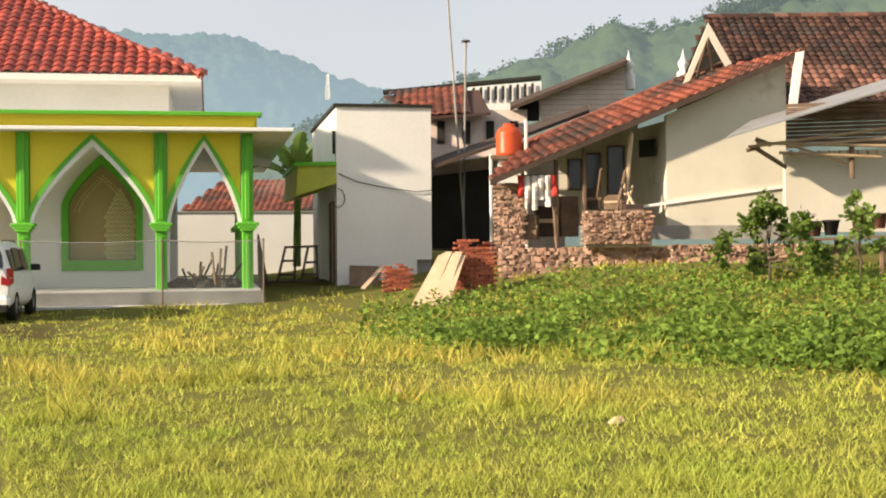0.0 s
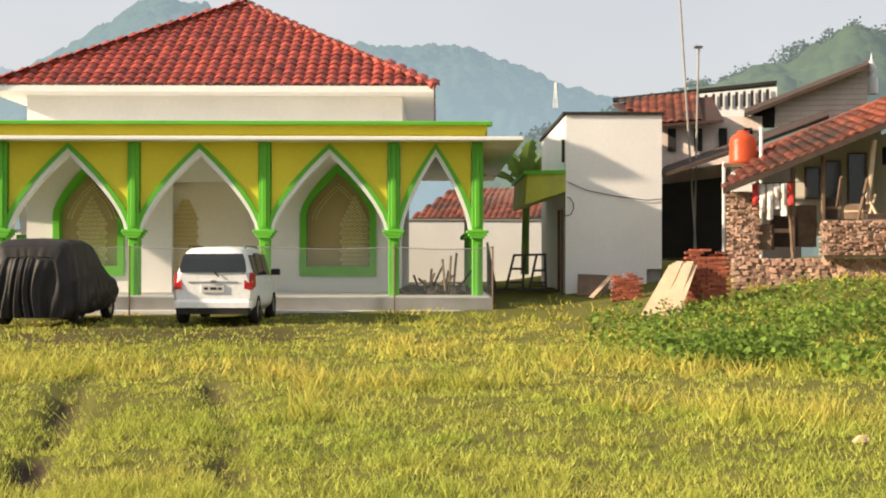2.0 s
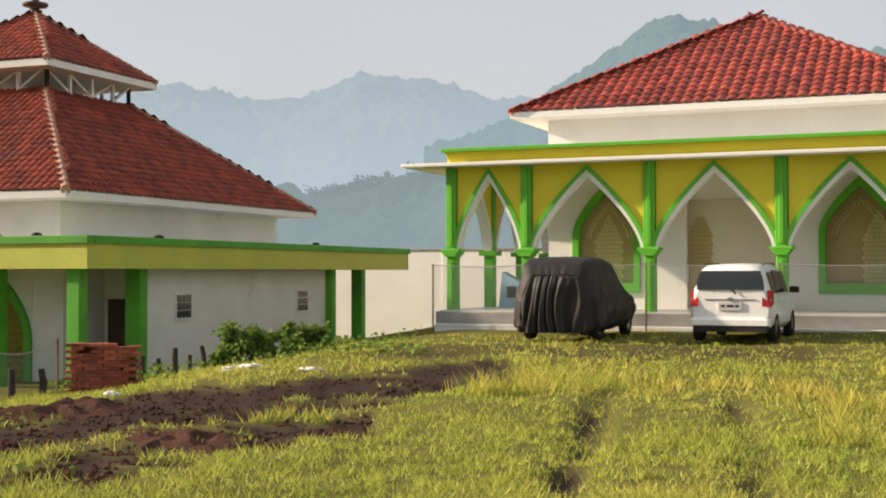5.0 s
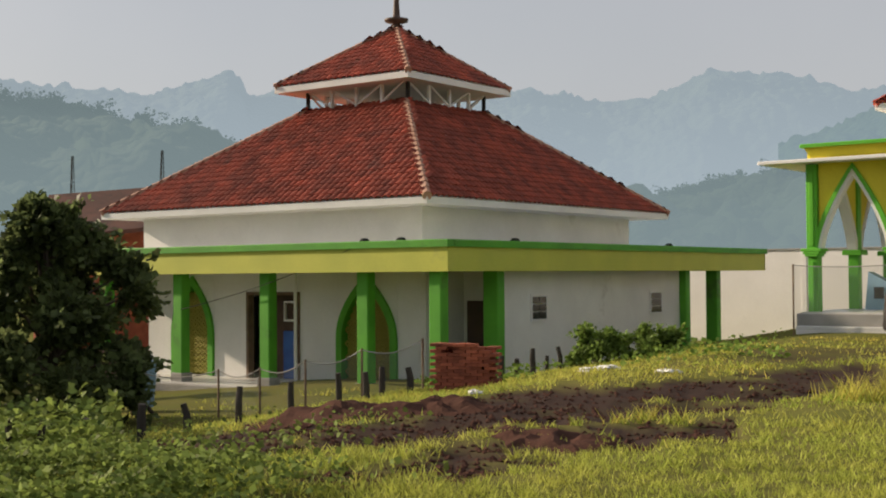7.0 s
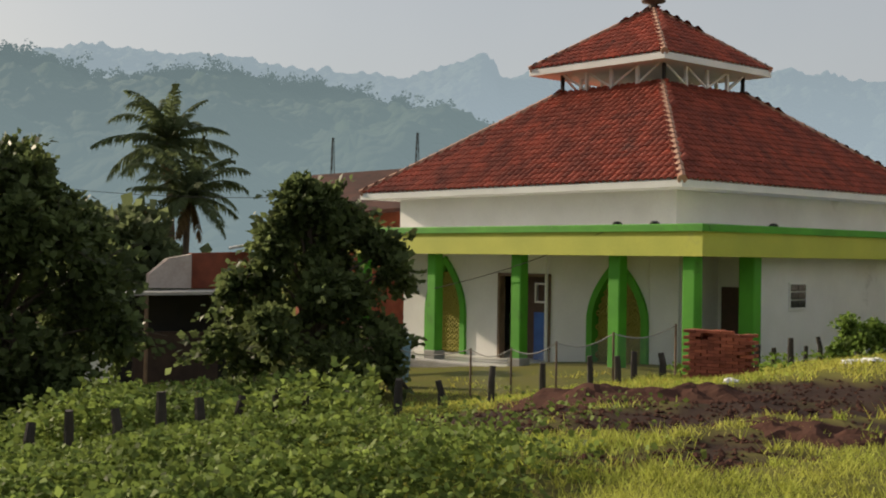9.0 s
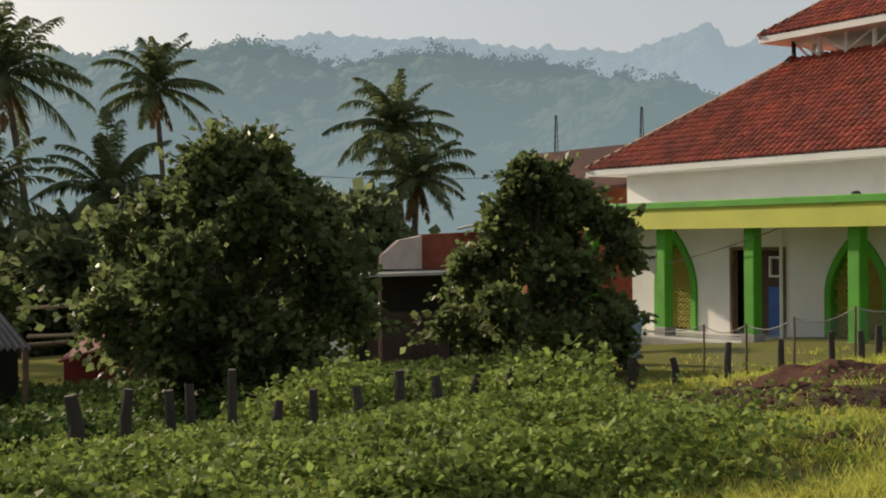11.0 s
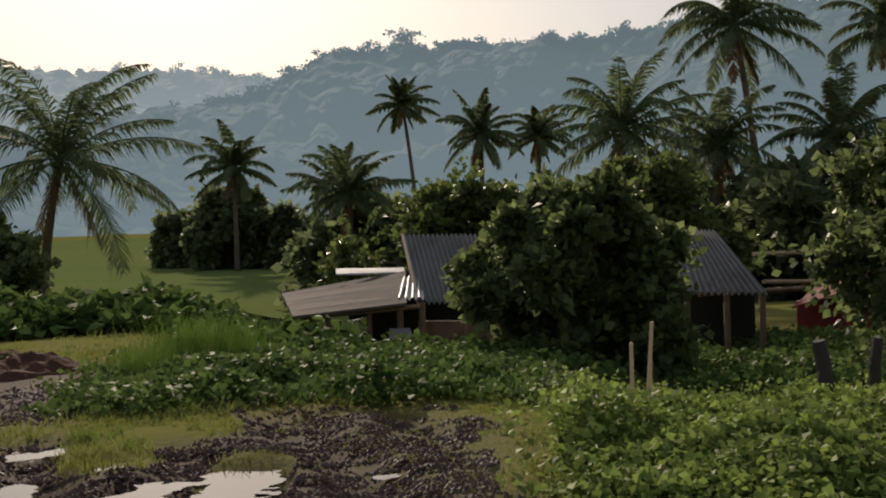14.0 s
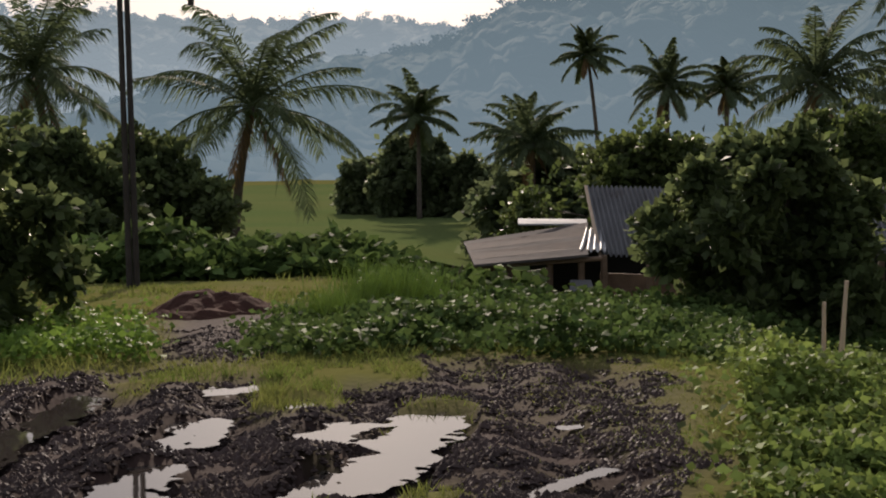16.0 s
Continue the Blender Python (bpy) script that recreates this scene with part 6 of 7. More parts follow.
for az, el, r, span, sd, lean in ((89.13, 7.0, 60, 3.6, 61, -1.2), (82.88, 6.6, 72, 3.2, 62, -0.5), (72.37, 4.9, 62, 2.9, 63, -0.4), (71.4, 2.6, 58, 2.8, 64, 0.2), (103.83, 4.2, 105, 2.7, 65, -0.6),
                                  (100.35, 2.76, 80, 2.7, 66, 0), (97.78, 2.6, 85, 2.4, 67, 0), (94.1, 2.7, 52, 3.3, 68, 0), (89.9, 1.9, 56, 2.9, 69, 0.3), (84.9, 2.0, 52, 3.0, 70, 0.2),
                                  (118.7, 2.1, 50, 4.5, 71, 0.95), (127.9, 3.5, 50, 4.0, 72, -0.8), (111.4, 1.6, 98, 3.2, 73, 0), (106.8, 0.4, 85, 3.2, 74, 0), (106.3, 0.3, 60, 2.6, 75, 0)):
    palm(az, el, r, span * 1.15, sd, lean)


def grass_clump(az, r, wide, tall, n, seed):
    """A tussock of tall arching blades."""
    rng = np.random.default_rng(seed)
    c = spot(az, r)
    verts = []
    for i in range(n):
        x, y = c.x + rng.normal(0, wide / 3), c.y + rng.normal(0, wide / 3)
        h, k = tall * rng.uniform(0.45, 1.0), rng.uniform(0, 2 * math.pi)
        z, b, w = land(x, y) - 0.03, h * rng.uniform(0.15, 0.6), 0.012
        verts.append(((x - w, y - w, z), (x + w, y + w, z), (x + math.cos(k) * b, y + math.sin(k) * b, z + h)))
    tagged(new("grass_clump", cloud_mesh("grass_clump", verts, 3, WEED)), "tall green grass tussock beside the muddy track", "grass", kind="stuff")


grass_clump(112.6, 15.5, 1.1, 0.75, 900, 81)
grass_clump(115.2, 14.5, 0.8, 0.4, 500, 82)


# ---- the western hollow: sheds, fields, fence ----
def sight(az, el, r):
    """The place at a bearing, a height in degrees and a distance from the standpoint."""
    return spot(az, r, EYE + math.tan(radians(el)) * r)


def corrugated(parent, a, b, c, d, waves, material, depth=0.042, name="roof_sheet", label=""):
    """A wavy sheet: a-b along the top, d-c along the foot."""
    a, b, c, d = (Vector(p) for p in (a, b, c, d))
    up = (b - a).cross(d - a).normalized()
    if up.z < 0:
        up = -up
    n = waves * 6
    s = Shape()
    for k in (0.0, -0.012):
        for i in range(n + 1):
            u = i / n
            w = up * (depth * math.sin(u * waves * 2 * math.pi) + k)
            s.v += [tuple(a.lerp(b, u) + w), tuple(d.lerp(c, u) + w)]
    m = 2 * (n + 1)
    for i in range(n):
        s.f += [(2 * i, 2 * i + 1, 2 * i + 3, 2 * i + 2), (m + 2 * i, m + 2 * i + 2, m + 2 * i + 3, m + 2 * i + 1)]
    s.f += [(0, m, m + 1, 1), (2 * n, 2 * n + 1, m + 2 * n + 1, m + 2 * n)]
    return s.part(name, material, parent, label, smooth=True)


TIN2 = mat("old_grey_tin", (0.19, 0.188, 0.185), (0.12, 0.118, 0.115), 1.0, 0.8, 0.1, 15, stain=(0.08, 0.06, 0.05), stain_at=0.58, spec=0.05)
PLANK = mat("grey_plank", (0.13, 0.115, 0.105), (0.085, 0.075, 0.068), 2, 0.9, 0.3, 15, spec=0.05)
REDTARP = mat("red_tarp", (0.22, 0.03, 0.028), (0.16, 0.022, 0.02), 1.5, 0.6, 0.1, 20)
BLUETARP = mat("pale_blue_tarp", (0.30, 0.48, 0.62), (0.24, 0.40, 0.55), 1.5, 0.5, 0.2, 20)
PINKTARP = mat("pink_sheet", (0.62, 0.36, 0.32), (0.5, 0.28, 0.26), 2, 0.7, 0.1, 20)
STUMP = mat("dark_old_post", (0.055, 0.048, 0.042), (0.035, 0.03, 0.027), 4, 0.95, 0.4, 20)
WATER = mat("muddy_water", (0.05, 0.042, 0.036), (0.04, 0.034, 0.03), 1.0, 0.03, 0.02, 6, spec=0.5)


def tin_shed():
    s = thing("tin_shed", "low shed with steep corrugated tin roof and sagging lean-to", "shed")
    corrugated(s, sight(103.95, -1.65, 29.5), sight(100.6, -1.75, 29.5), sight(99.6, -4.8, 26.8), sight(103.3, -4.7, 26.8), 16, TIN2)
    slab(s, "barge_board", PALEWOOD, [sight(104.05, -1.6, 29.5), sight(103.9, -1.6, 29.5), sight(103.25, -4.75, 26.75), sight(103.42, -4.75, 26.75)], 0.05)
    corrugated(s, sight(104.0, -3.55, 28), sight(103.2, -3.5, 28), sight(103.1, -4.5, 26.7), sight(104.3, -4.5, 26.7), 4, TIN, label="newer shiny tin patch")
    tl, tr, br, bl = sight(109.45, -4.05, 29), sight(103.9, -3.25, 29), sight(103.9, -4.62, 26.4), sight(109.0, -5.05, 26.4)
    for k in range(5):
        f, g = k / 5, (k + 1.15) / 5
        slab(s, "roof_plank", DARKWOOD if k % 2 else PLANK, [tl.lerp(bl, f) + Vector((0, 0, .03 * (k % 2))), tr.lerp(br, f) + Vector((0, 0, .03 * (k % 2))), tr.lerp(br, g), tl.lerp(bl, g)], 0.05)
    slab(s, "ridge_sheet", TIN, [sight(107.0, -3.05, 29.3), sight(103.95, -3.1, 29.3), sight(103.95, -3.3, 29.0), sight(107.0, -3.28, 29.0)], 0.04)
    # near-black sheet at the back; the shed's inner shade is its colour
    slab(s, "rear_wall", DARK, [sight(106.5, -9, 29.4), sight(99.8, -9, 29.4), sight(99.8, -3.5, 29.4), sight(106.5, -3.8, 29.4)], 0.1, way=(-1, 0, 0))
    slab(s, "side_board", WOOD, [sight(103.4, -8, 27.2), sight(100.0, -8, 27.2), sight(100.0, -5.6, 27.2), sight(103.4, -5.5, 27.2)], 0.06, way=(-1, 0, 0))
    for az, top in ((108.7, -5.0), (108.1, -5.0), (107.4, -4.9), (105.6, -4.8), (104.2, -4.7), (103.2, -4.7), (101.2, -4.8), (99.8, -4.8)):
        p = sight(az, top, 26.7)
        Shape().tube([(p.x, p.y, land(p.x, p.y) - 0.2), (p.x + 0.03, p.y, p.z)], 0.07, 7).part("post", WOOD, s)
    Shape().tube([sight(109, -5.2, 26.5), sight(103.3, -4.85, 26.5)], 0.05, 7).part("beam", WOOD, s)
    slab(s, "feed_sack", WHITE2, [sight(106.9, -6.4, 27.5), sight(105.6, -6.4, 27.5), sight(105.8, -5.3, 27.7), sight(106.6, -5.4, 27.7)], 0.1, way=(-1, 0, 0))
    slab(s, "loose_sheet", TIN2, [sight(104.8, -6.8, 25.8), sight(103.5, -6.8, 25.8), sight(103.8, -5.8, 26.4), sight(104.7, -5.8, 26.4)], 0.03, way=(-1, 0, 0))
    for k in range(9):
        p = sight(109.6 + 0.12 * k, -6.6, 26.3)
        Shape().tube([(p.x, p.y, land(p.x, p.y)), (p.x + .2 * math.sin(k * 2), p.y + .3, p.z + 0.5 + .1 * (k % 3))], 0.02, 5).part("brushwood_stick", TWIG, s)


def second_shed():
    s = thing("tin_shed", "small hut with a sloping grey corrugated roof", "shed")
    corrugated(s, sight(92.3, -1.75, 26.5), sight(90.2, -1.85, 26.5), sight(88.05, -4.6, 24), sight(91.8, -4.55, 24), 13, TIN2)
    for az in (91.5, 89.8, 88.3):
        p = sight(az, -4.6, 24.1)
        Shape().tube([(p.x, p.y, land(p.x, p.y) - .2), p], 0.06, 7).part("post", WOOD, s)
    # dark panel that paints the unlit space under this roof
    slab(s, "shade_board", DARK, [sight(91.8, -8, 25.5), sight(88.6, -8, 25.5), sight(88.6, -4.2, 25.5), sight(91.8, -4.2, 25.5)], 0.1, way=(-1, 0, 0))
    Shape().tube([sight(91.0, -4.6, 24), sight(86.5, -4.4, 26)], 0.05, 6).part("rail", WOOD, s)
    Shape().tube([sight(88.6, -2.9, 29), sight(84.8, -2.8, 32)], 0.05, 6).part("rail", BAMBOO, s)
    Shape().tube([sight(88.2, -4.1, 29), sight(86.0, -4.1, 31)], 0.05, 6).part("rail", BAMBOO, s)


def red_hut():
    s = thing("red_hut", "small hut under a dark red tarpaulin", "hut")
    a, b, c, d = sight(84.4, -2.9, 34), sight(83.6, -2.95, 36), sight(82.6, -4.4, 33), sight(87.0, -5.2, 32)
    slab(s, "tarp_roof", REDTARP, [a, b, c, sight(84.0, -4.3, 32)], 0.05)
    slab(s, "tarp_roof", REDTARP, [a, sight(84.0, -4.3, 32), d, sight(85.5, -4.0, 34)], 0.05)
    slab(s, "wall", REDTARP, [sight(86.8, -6.2, 33), sight(82.8, -6.2, 33), sight(82.8, -4.4, 33), sight(84.3, -3.2, 33.5), sight(86.8, -5.0, 33)], 0.05, way=(-1, 0, 0))


def brick_shack():
    s = thing("brick_shack", "dark unplastered brick hut with flat pale-edged roof", "hut")
    slab(s, "wall", DARK, [sight(75.5, -6.5, 37), sight(68.2, -6.5, 37), sight(68.2, -1.6, 37), sight(75.5, -1.6, 37)], 0.2, way=(-1, 0, 0))
    slab(s, "lower_wall", DARKWOOD, [sight(73.6, -6.5, 36.5), sight(70, -6.5, 36.5), sight(70, -3.4, 36.5), sight(73.6, -3.4, 36.5)], 0.2, way=(-1, 0, 0))
    slab(s, "flat_roof", CONCRETE, [sight(74.6, -1.72, 35), sight(68.4, -1.6, 35), sight(68.0, -1.5, 38), sight(74.6, -1.6, 38)], 0.08)
    slab(s, "upper_wall", BLOCK, [sight(73.0, -1.5, 37.5), sight(71.2, -1.5, 37.5), sight(71.2, 0.0, 37.5), sight(72.2, -0.2, 37.5), sight(73.0, -0.9, 37.5)], 0.3, way=(-1, 0, 0))
    slab(s, "upper_wall", BRICK, [sight(71.2, -1.5, 37.8), sight(68.5, -1.5, 37.8), sight(68.5, 0.15, 37.8), sight(71.2, 0.05, 37.8)], 0.3, way=(-1, 0, 0))
    slab(s, "roof_edge", TIN, [sight(69.6, 0.3, 37), sight(67.5, 0.7, 37), sight(67.5, 0.75, 39), sight(69.6, 0.35, 39)], 0.06)
    p = sight(73.1, -1.8, 35.1)
    Shape().tube([(p.x, p.y, -2.6), p], 0.06, 6).part("post", WOOD, s)
    slab(s, "white_board", WHITE2, [sight(76.0, -5.4, 33), sight(74.4, -5.6, 33), sight(74.4, -3.4, 33), sight(75.8, -3.2, 33)], 0.05, way=(-1, 0, 0))
    h = thing("village_house", "brick house with tiled roof behind the old hall", "house")
    slab(h, "wall", BRICK, [sight(66.5, -4, 48), sight(60.5, -4, 48), sight(60.5, 2.3, 48), sight(66.5, 1.8, 48)], 0.3, way=(-1, 0, 0))
    slab(h, "roof", TILE3, [sight(66.8, 1.7, 47), sight(60.3, 2.4, 47), sight(60.3, 4.1, 51), sight(66.0, 3.6, 51)], 0.15)


tin_shed()
second_shed()
red_hut()
brick_shack()


def fields():
    s = Shape()
    n, m = 40, 24
    for i in range(n + 1):
        for j in range(m + 1):
            p = spot(104 + 32 * i / n, 45 + 170 * (j / m) ** 1.4)
            s.v.append((p.x, p.y, p.z + 0.12 + (0.25 if j % 8 == 0 else 0.0)))
    s.f = [(i * (m + 1) + j, (i + 1) * (m + 1) + j, (i + 1) * (m + 1) + j + 1, i * (m + 1) + j + 1) for i in range(n) for j in range(m)]
    tagged(s.part("paddy_field", PADDY, None, "level green rice paddies with low earth banks", smooth=True), category="field", kind="structure")


fields()


def puddles():
    """Still water that fills the ruts, with a ragged shore and lumps of earth standing out of it."""
    d = 0.013
    for k, runs in enumerate(POOLS):
        ends = [spot(a, r, 0) for q in runs for a, r in ((q[0], q[1]), (q[2], q[3]))]
        x0, x1, y0, y1 = min(p.x for p in ends) - 0.3, max(p.x for p in ends) + 0.3, min(p.y for p in ends) - 0.3, max(p.y for p in ends) + 0.3
        level, s, seen = pool_level(k), Shape(), {}
        for i in range(int((x1 - x0) / d)):
            for j in range(int((y1 - y0) / d)):
                x, y = x0 + (i + .5) * d, y0 + (j + .5) * d
                f, w = pool(x, y)
                if f == 0 or w != k:
                    continue
                q = Vector((x, y, k))
                if f + 0.6 * noise.noise(q * 4.5) + 0.45 * noise.noise(q * 13) < 0.62:
                    continue
                quad = []
                for a, b in ((i, j), (i + 1, j), (i + 1, j + 1), (i, j + 1)):
                    if (a, b) not in seen:
                        seen[(a, b)] = len(s.v)
                        s.v.append((x0 + a * d, y0 + b * d, level))
                    quad.append(seen[(a, b)])
                s.f.append(tuple(quad))
        if s.f:
            tagged(s.part("water", WATER, None, "still muddy rain puddle in a wheel rut"), category="puddle", kind="structure")


puddles()


def clods(name, label, n, az, rr, size, seed, material, want, lift=0.0):
    """Lumps of churned earth."""
    rng = np.random.default_rng(seed)
    s = Shape()
    for i in range(n):
        a, r = rng.uniform(*az), rr[0] + (rr[1] - rr[0]) * rng.random() ** 1.6
        x, y = -math.sin(radians(a)) * r, math.cos(radians(a)) * r
        if mud(x, y) < want:
            continue
        k = size * rng.uniform(0.4, 1.3)
        z = height(x, y) + lift
        q = [(1, 0, 0), (0.3, 0.9, 0.1), (-0.8, 0.5, 0), (-0.7, -0.6, 0.1), (0.4, -0.9, 0), (0.1, 0.1, 0.75), (0, 0, -0.6)]
        t = rng.uniform(0, 6.28)
        vs = [(x + k * (p[0] * math.cos(t) - p[1] * math.sin(t)) * rng.uniform(.7, 1.2), y + k * (p[0] * math.sin(t) + p[1] * math.cos(t)) * rng.uniform(.7, 1.2), z + k * p[2] * rng.uniform(.6, 1.2)) for p in q]
        s.add(vs, [(j, (j + 1) % 5, 5) for j in range(5)] + [((j + 1) % 5, j, 6) for j in range(5)])
    tagged(s.part(name, material, None, label), category="mud", kind="stuff")


clods("mud_clods", "dark churned clods of wet mud", 60000, (98, 134), (4.6, 14), 0.02, 5, MUD, 0.45)
clods("mud_lumps", "larger turned lumps of dark mud", 1300, (110, 134), (5, 13), 0.036, 15, MUD, 0.6)
clods("soil_clods", "reddish brown lumps of soil on the bare track", 7000, (32, 62), (9, 20), 0.035, 6, SOIL, 0.45)


def mound(az, r, wide, tall, seed, label):
    c = spot(az, r)
    s = Shape()
    n, m = 36, 10
    for j in range(m + 1):
        for i in range(n):
            u, v = 2 * math.pi * i / n, j / m
            x, y = c.x + math.cos(u) * wide * v, c.y + math.sin(u) * wide * 0.7 * v
            q = Vector((x, y, seed))
            s.v.append((x, y, height(x, y) - 0.05 + tall * (1 - v * v) * (1 + 0.5 * noise.noise(q * 2.2)) + 0.06 * noise.noise(q * 6)))
    s.f = [(j * n + i, j * n + (i + 1) % n, (j + 1) * n + (i + 1) % n, (j + 1) * n + i) for j in range(m) for i in range(n)]
    tagged(s.part("soil_mound", SOIL, None, label), category="mound")


mound(120.6, 16.2, 1.1, 0.26, 3, "dark heap of churned earth on the track")
mound(53.6, 15.2, 1.7, 0.22, 4, "reddish brown soil heap with dry twigs")
mound(49.0, 14.6, 1.0, 0.16, 5, "low spread of brown soil")
mound(44.0, 11.6, 0.9, 0.12, 6, "low spread of brown soil")


def posts():
    rng = np.random.default_rng(8)
    line = [(92, 9.5), (86, 11.4), (78, 12.6), (70, 14.2), (62, 16.6), (53.5, 20), (50, 22), (44, 27), (41, 29)]
    for az in (86.0, 84.0, 82.15, 81.3, 79.5, 77.6, 76.0, 74.0, 72.2, 70.6, 68.9, 67.4, 66.1, 64.2, 62.0, 60.1, 57.9, 55.6, 53.5, 52.3, 51.6, 50.4, 48.0, 47.2, 46.3, 45.6, 44.9, 44.3, 43.7):
        r = float(np.interp(az, [k[0] for k in reversed(line)], [k[1] for k in reversed(line)]))
        c = spot(az, r)
        h = rng.uniform(0.52, 0.75) if az > 79 else rng.uniform(0.36, 0.56)
        w = rng.uniform(0.045, 0.07)
        s = Shape()
        s.tube([(c.x, c.y, c.z - 0.2), (c.x + rng.normal(0, .015), c.y, c.z + h * .6), (c.x + rng.normal(0, .02), c.y + rng.normal(0, .02), c.z + h)], [w, w * .95, w * .8], 8)
        tagged(s.part("fence_post", STUMP, None, "short dark weathered wooden fence stump"), category="post", group="stumps of the old fence")


posts()


def stakes():
    for az, r, h, lean in ((94.15, 9.6, 0.62, 0.0), (93.6, 9.6, 0.78, 0.06), (93.5, 9.7, 0.5, 0.03)):
        c = spot(az, r)
        s = Shape().tube([(c.x, c.y, c.z - .1), (c.x + lean * .3, c.y + lean, c.z + h)], [0.02, 0.014], 6).part("stake", PALEWOOD, None, "thin pale upright wooden stake in the weeds")
        tagged(s, category="stake", group="pale stakes")


stakes()


def utility_pole():
    u = thing("street_lamp", "twin dark steel lamp pole with a curved arm", "lamp")
    for d in (-0.09, 0.06):
        c = spot(124.0 + d * 2, 22)
        Shape().tube([(c.x, c.y, c.z - .3), (c.x + 0.02, c.y, c.z + 5.8)], [0.055, 0.045], 8).part("pole", STUMP, u)
    pts = [sight(124.0, 9.3, 22), sight(122.9, 8.9, 22), sight(121.8, 7.9, 22), sight(121.15, 7.2, 22), sight(121.15, 6.5, 22)]
    Shape().tube(pts, 0.025, 6).part("arm", STUMP, u)
    Shape().tube([sight(121.16, 7.2, 22), sight(121.16, 6.4, 22)], [0.07, 0.05], 8).part("lamp_head", STUMP, u)


utility_pole()

# pale pipe and broken furniture in the creepers
p = thing("white_pipe", "pale plastic pipe lying in the creepers", "pipe")
Shape().tube([sight(109.4, -7.6, 17), sight(107.0, -7.5, 17)], 0.05, 8).part("pipe", WHITE2, p)

# ---- clutter round the halls ----
def brick_stack(name, label, m, nx, ny, nz, seed, ragged=0.15):
    """A stack of single bricks."""
    rng = np.random.default_rng(seed)
    b = thing(name, label, "bricks", m)
    me = Shape().bevel_box(0, 0.21, 0, 0.1, 0, 0.052, 0.006).mesh("brick", BRICK)
    for k in range(nz):
        for i in range(nx):
            for j in range(ny):
                if k > nz - 4 and rng.random() < ragged * (k - nz + 5):
                    continue
                if 0 < i < nx - 1 and 0 < j < ny - 1 and k < nz - 2:
                    continue
                ob = new("brick", me)
                ob.parent = b
                ob.matrix_basis = Matrix.Translation((i * 0.218 + rng.normal(0, .008) + (0.1 if k % 2 else 0), j * 0.108 + rng.normal(0, .006), k * 0.056)) @ Matrix.Rotation(rng.normal(0, .04), 4, "Z")
    return b


g = spot(48.45, 22.0)
brick_stack("brick_stack", "neat stack of dark red bricks beside the old hall", pose(g.x - 0.5, g.y - 0.1, g.z - 0.05, 0, 0, 30), 5, 4, 15, 5)
g = at0(838, 530, 28.4)
brick_stack("brick_stack", "ragged stack of red bricks in the weeds", pose(g.x - 0.4, g.y, land(g.x, g.y), 0, 0, 8), 4, 4, 22, 6, 0.2)
g = at0(700, 490, 31.0)
brick_stack("brick_stack", "tumbled low heap of dark red bricks", pose(g.x - 0.3, g.y, land(g.x, g.y), 0, 0, 10), 3, 3, 13, 7, 0.3)


def planks():
    t = thing("plank_pile", "pale sawn planks leaning on the brick stack", "planks")
    for k in range(7):
        a = at0(733 + 9 * k, 541, 27.6 - 0.05 * k)
        b = at0(782 + 6 * k, 452 - 3 * (k % 3), 28.3)
        d = (b - a).normalized()
        w = Vector((0.075, 0, 0))
        slab(t, "plank", PALEWOOD, [a - w, a + w, b + w, b - w], 0.035, way=(0, 0.6, -0.5))
    s = thing("sheet_board", "brown board leaning at the white building", "board")
    slab(s, "board", WOOD, [at0(617, 508, 33.2), at0(668, 505, 33.2), at0(678, 472, 33.6), at0(618, 470, 33.6)], 0.03, way=(0, 1, 0))
    s = thing("pale_board", "long pale board leaning beside the bricks", "board")
    slab(s, "board", PALEWOOD, [at0(637, 511, 31.5), at0(645, 512, 31.5), at0(683, 470, 32), at0(676, 468, 32)], 0.04, way=(0, 1, 0))


planks()


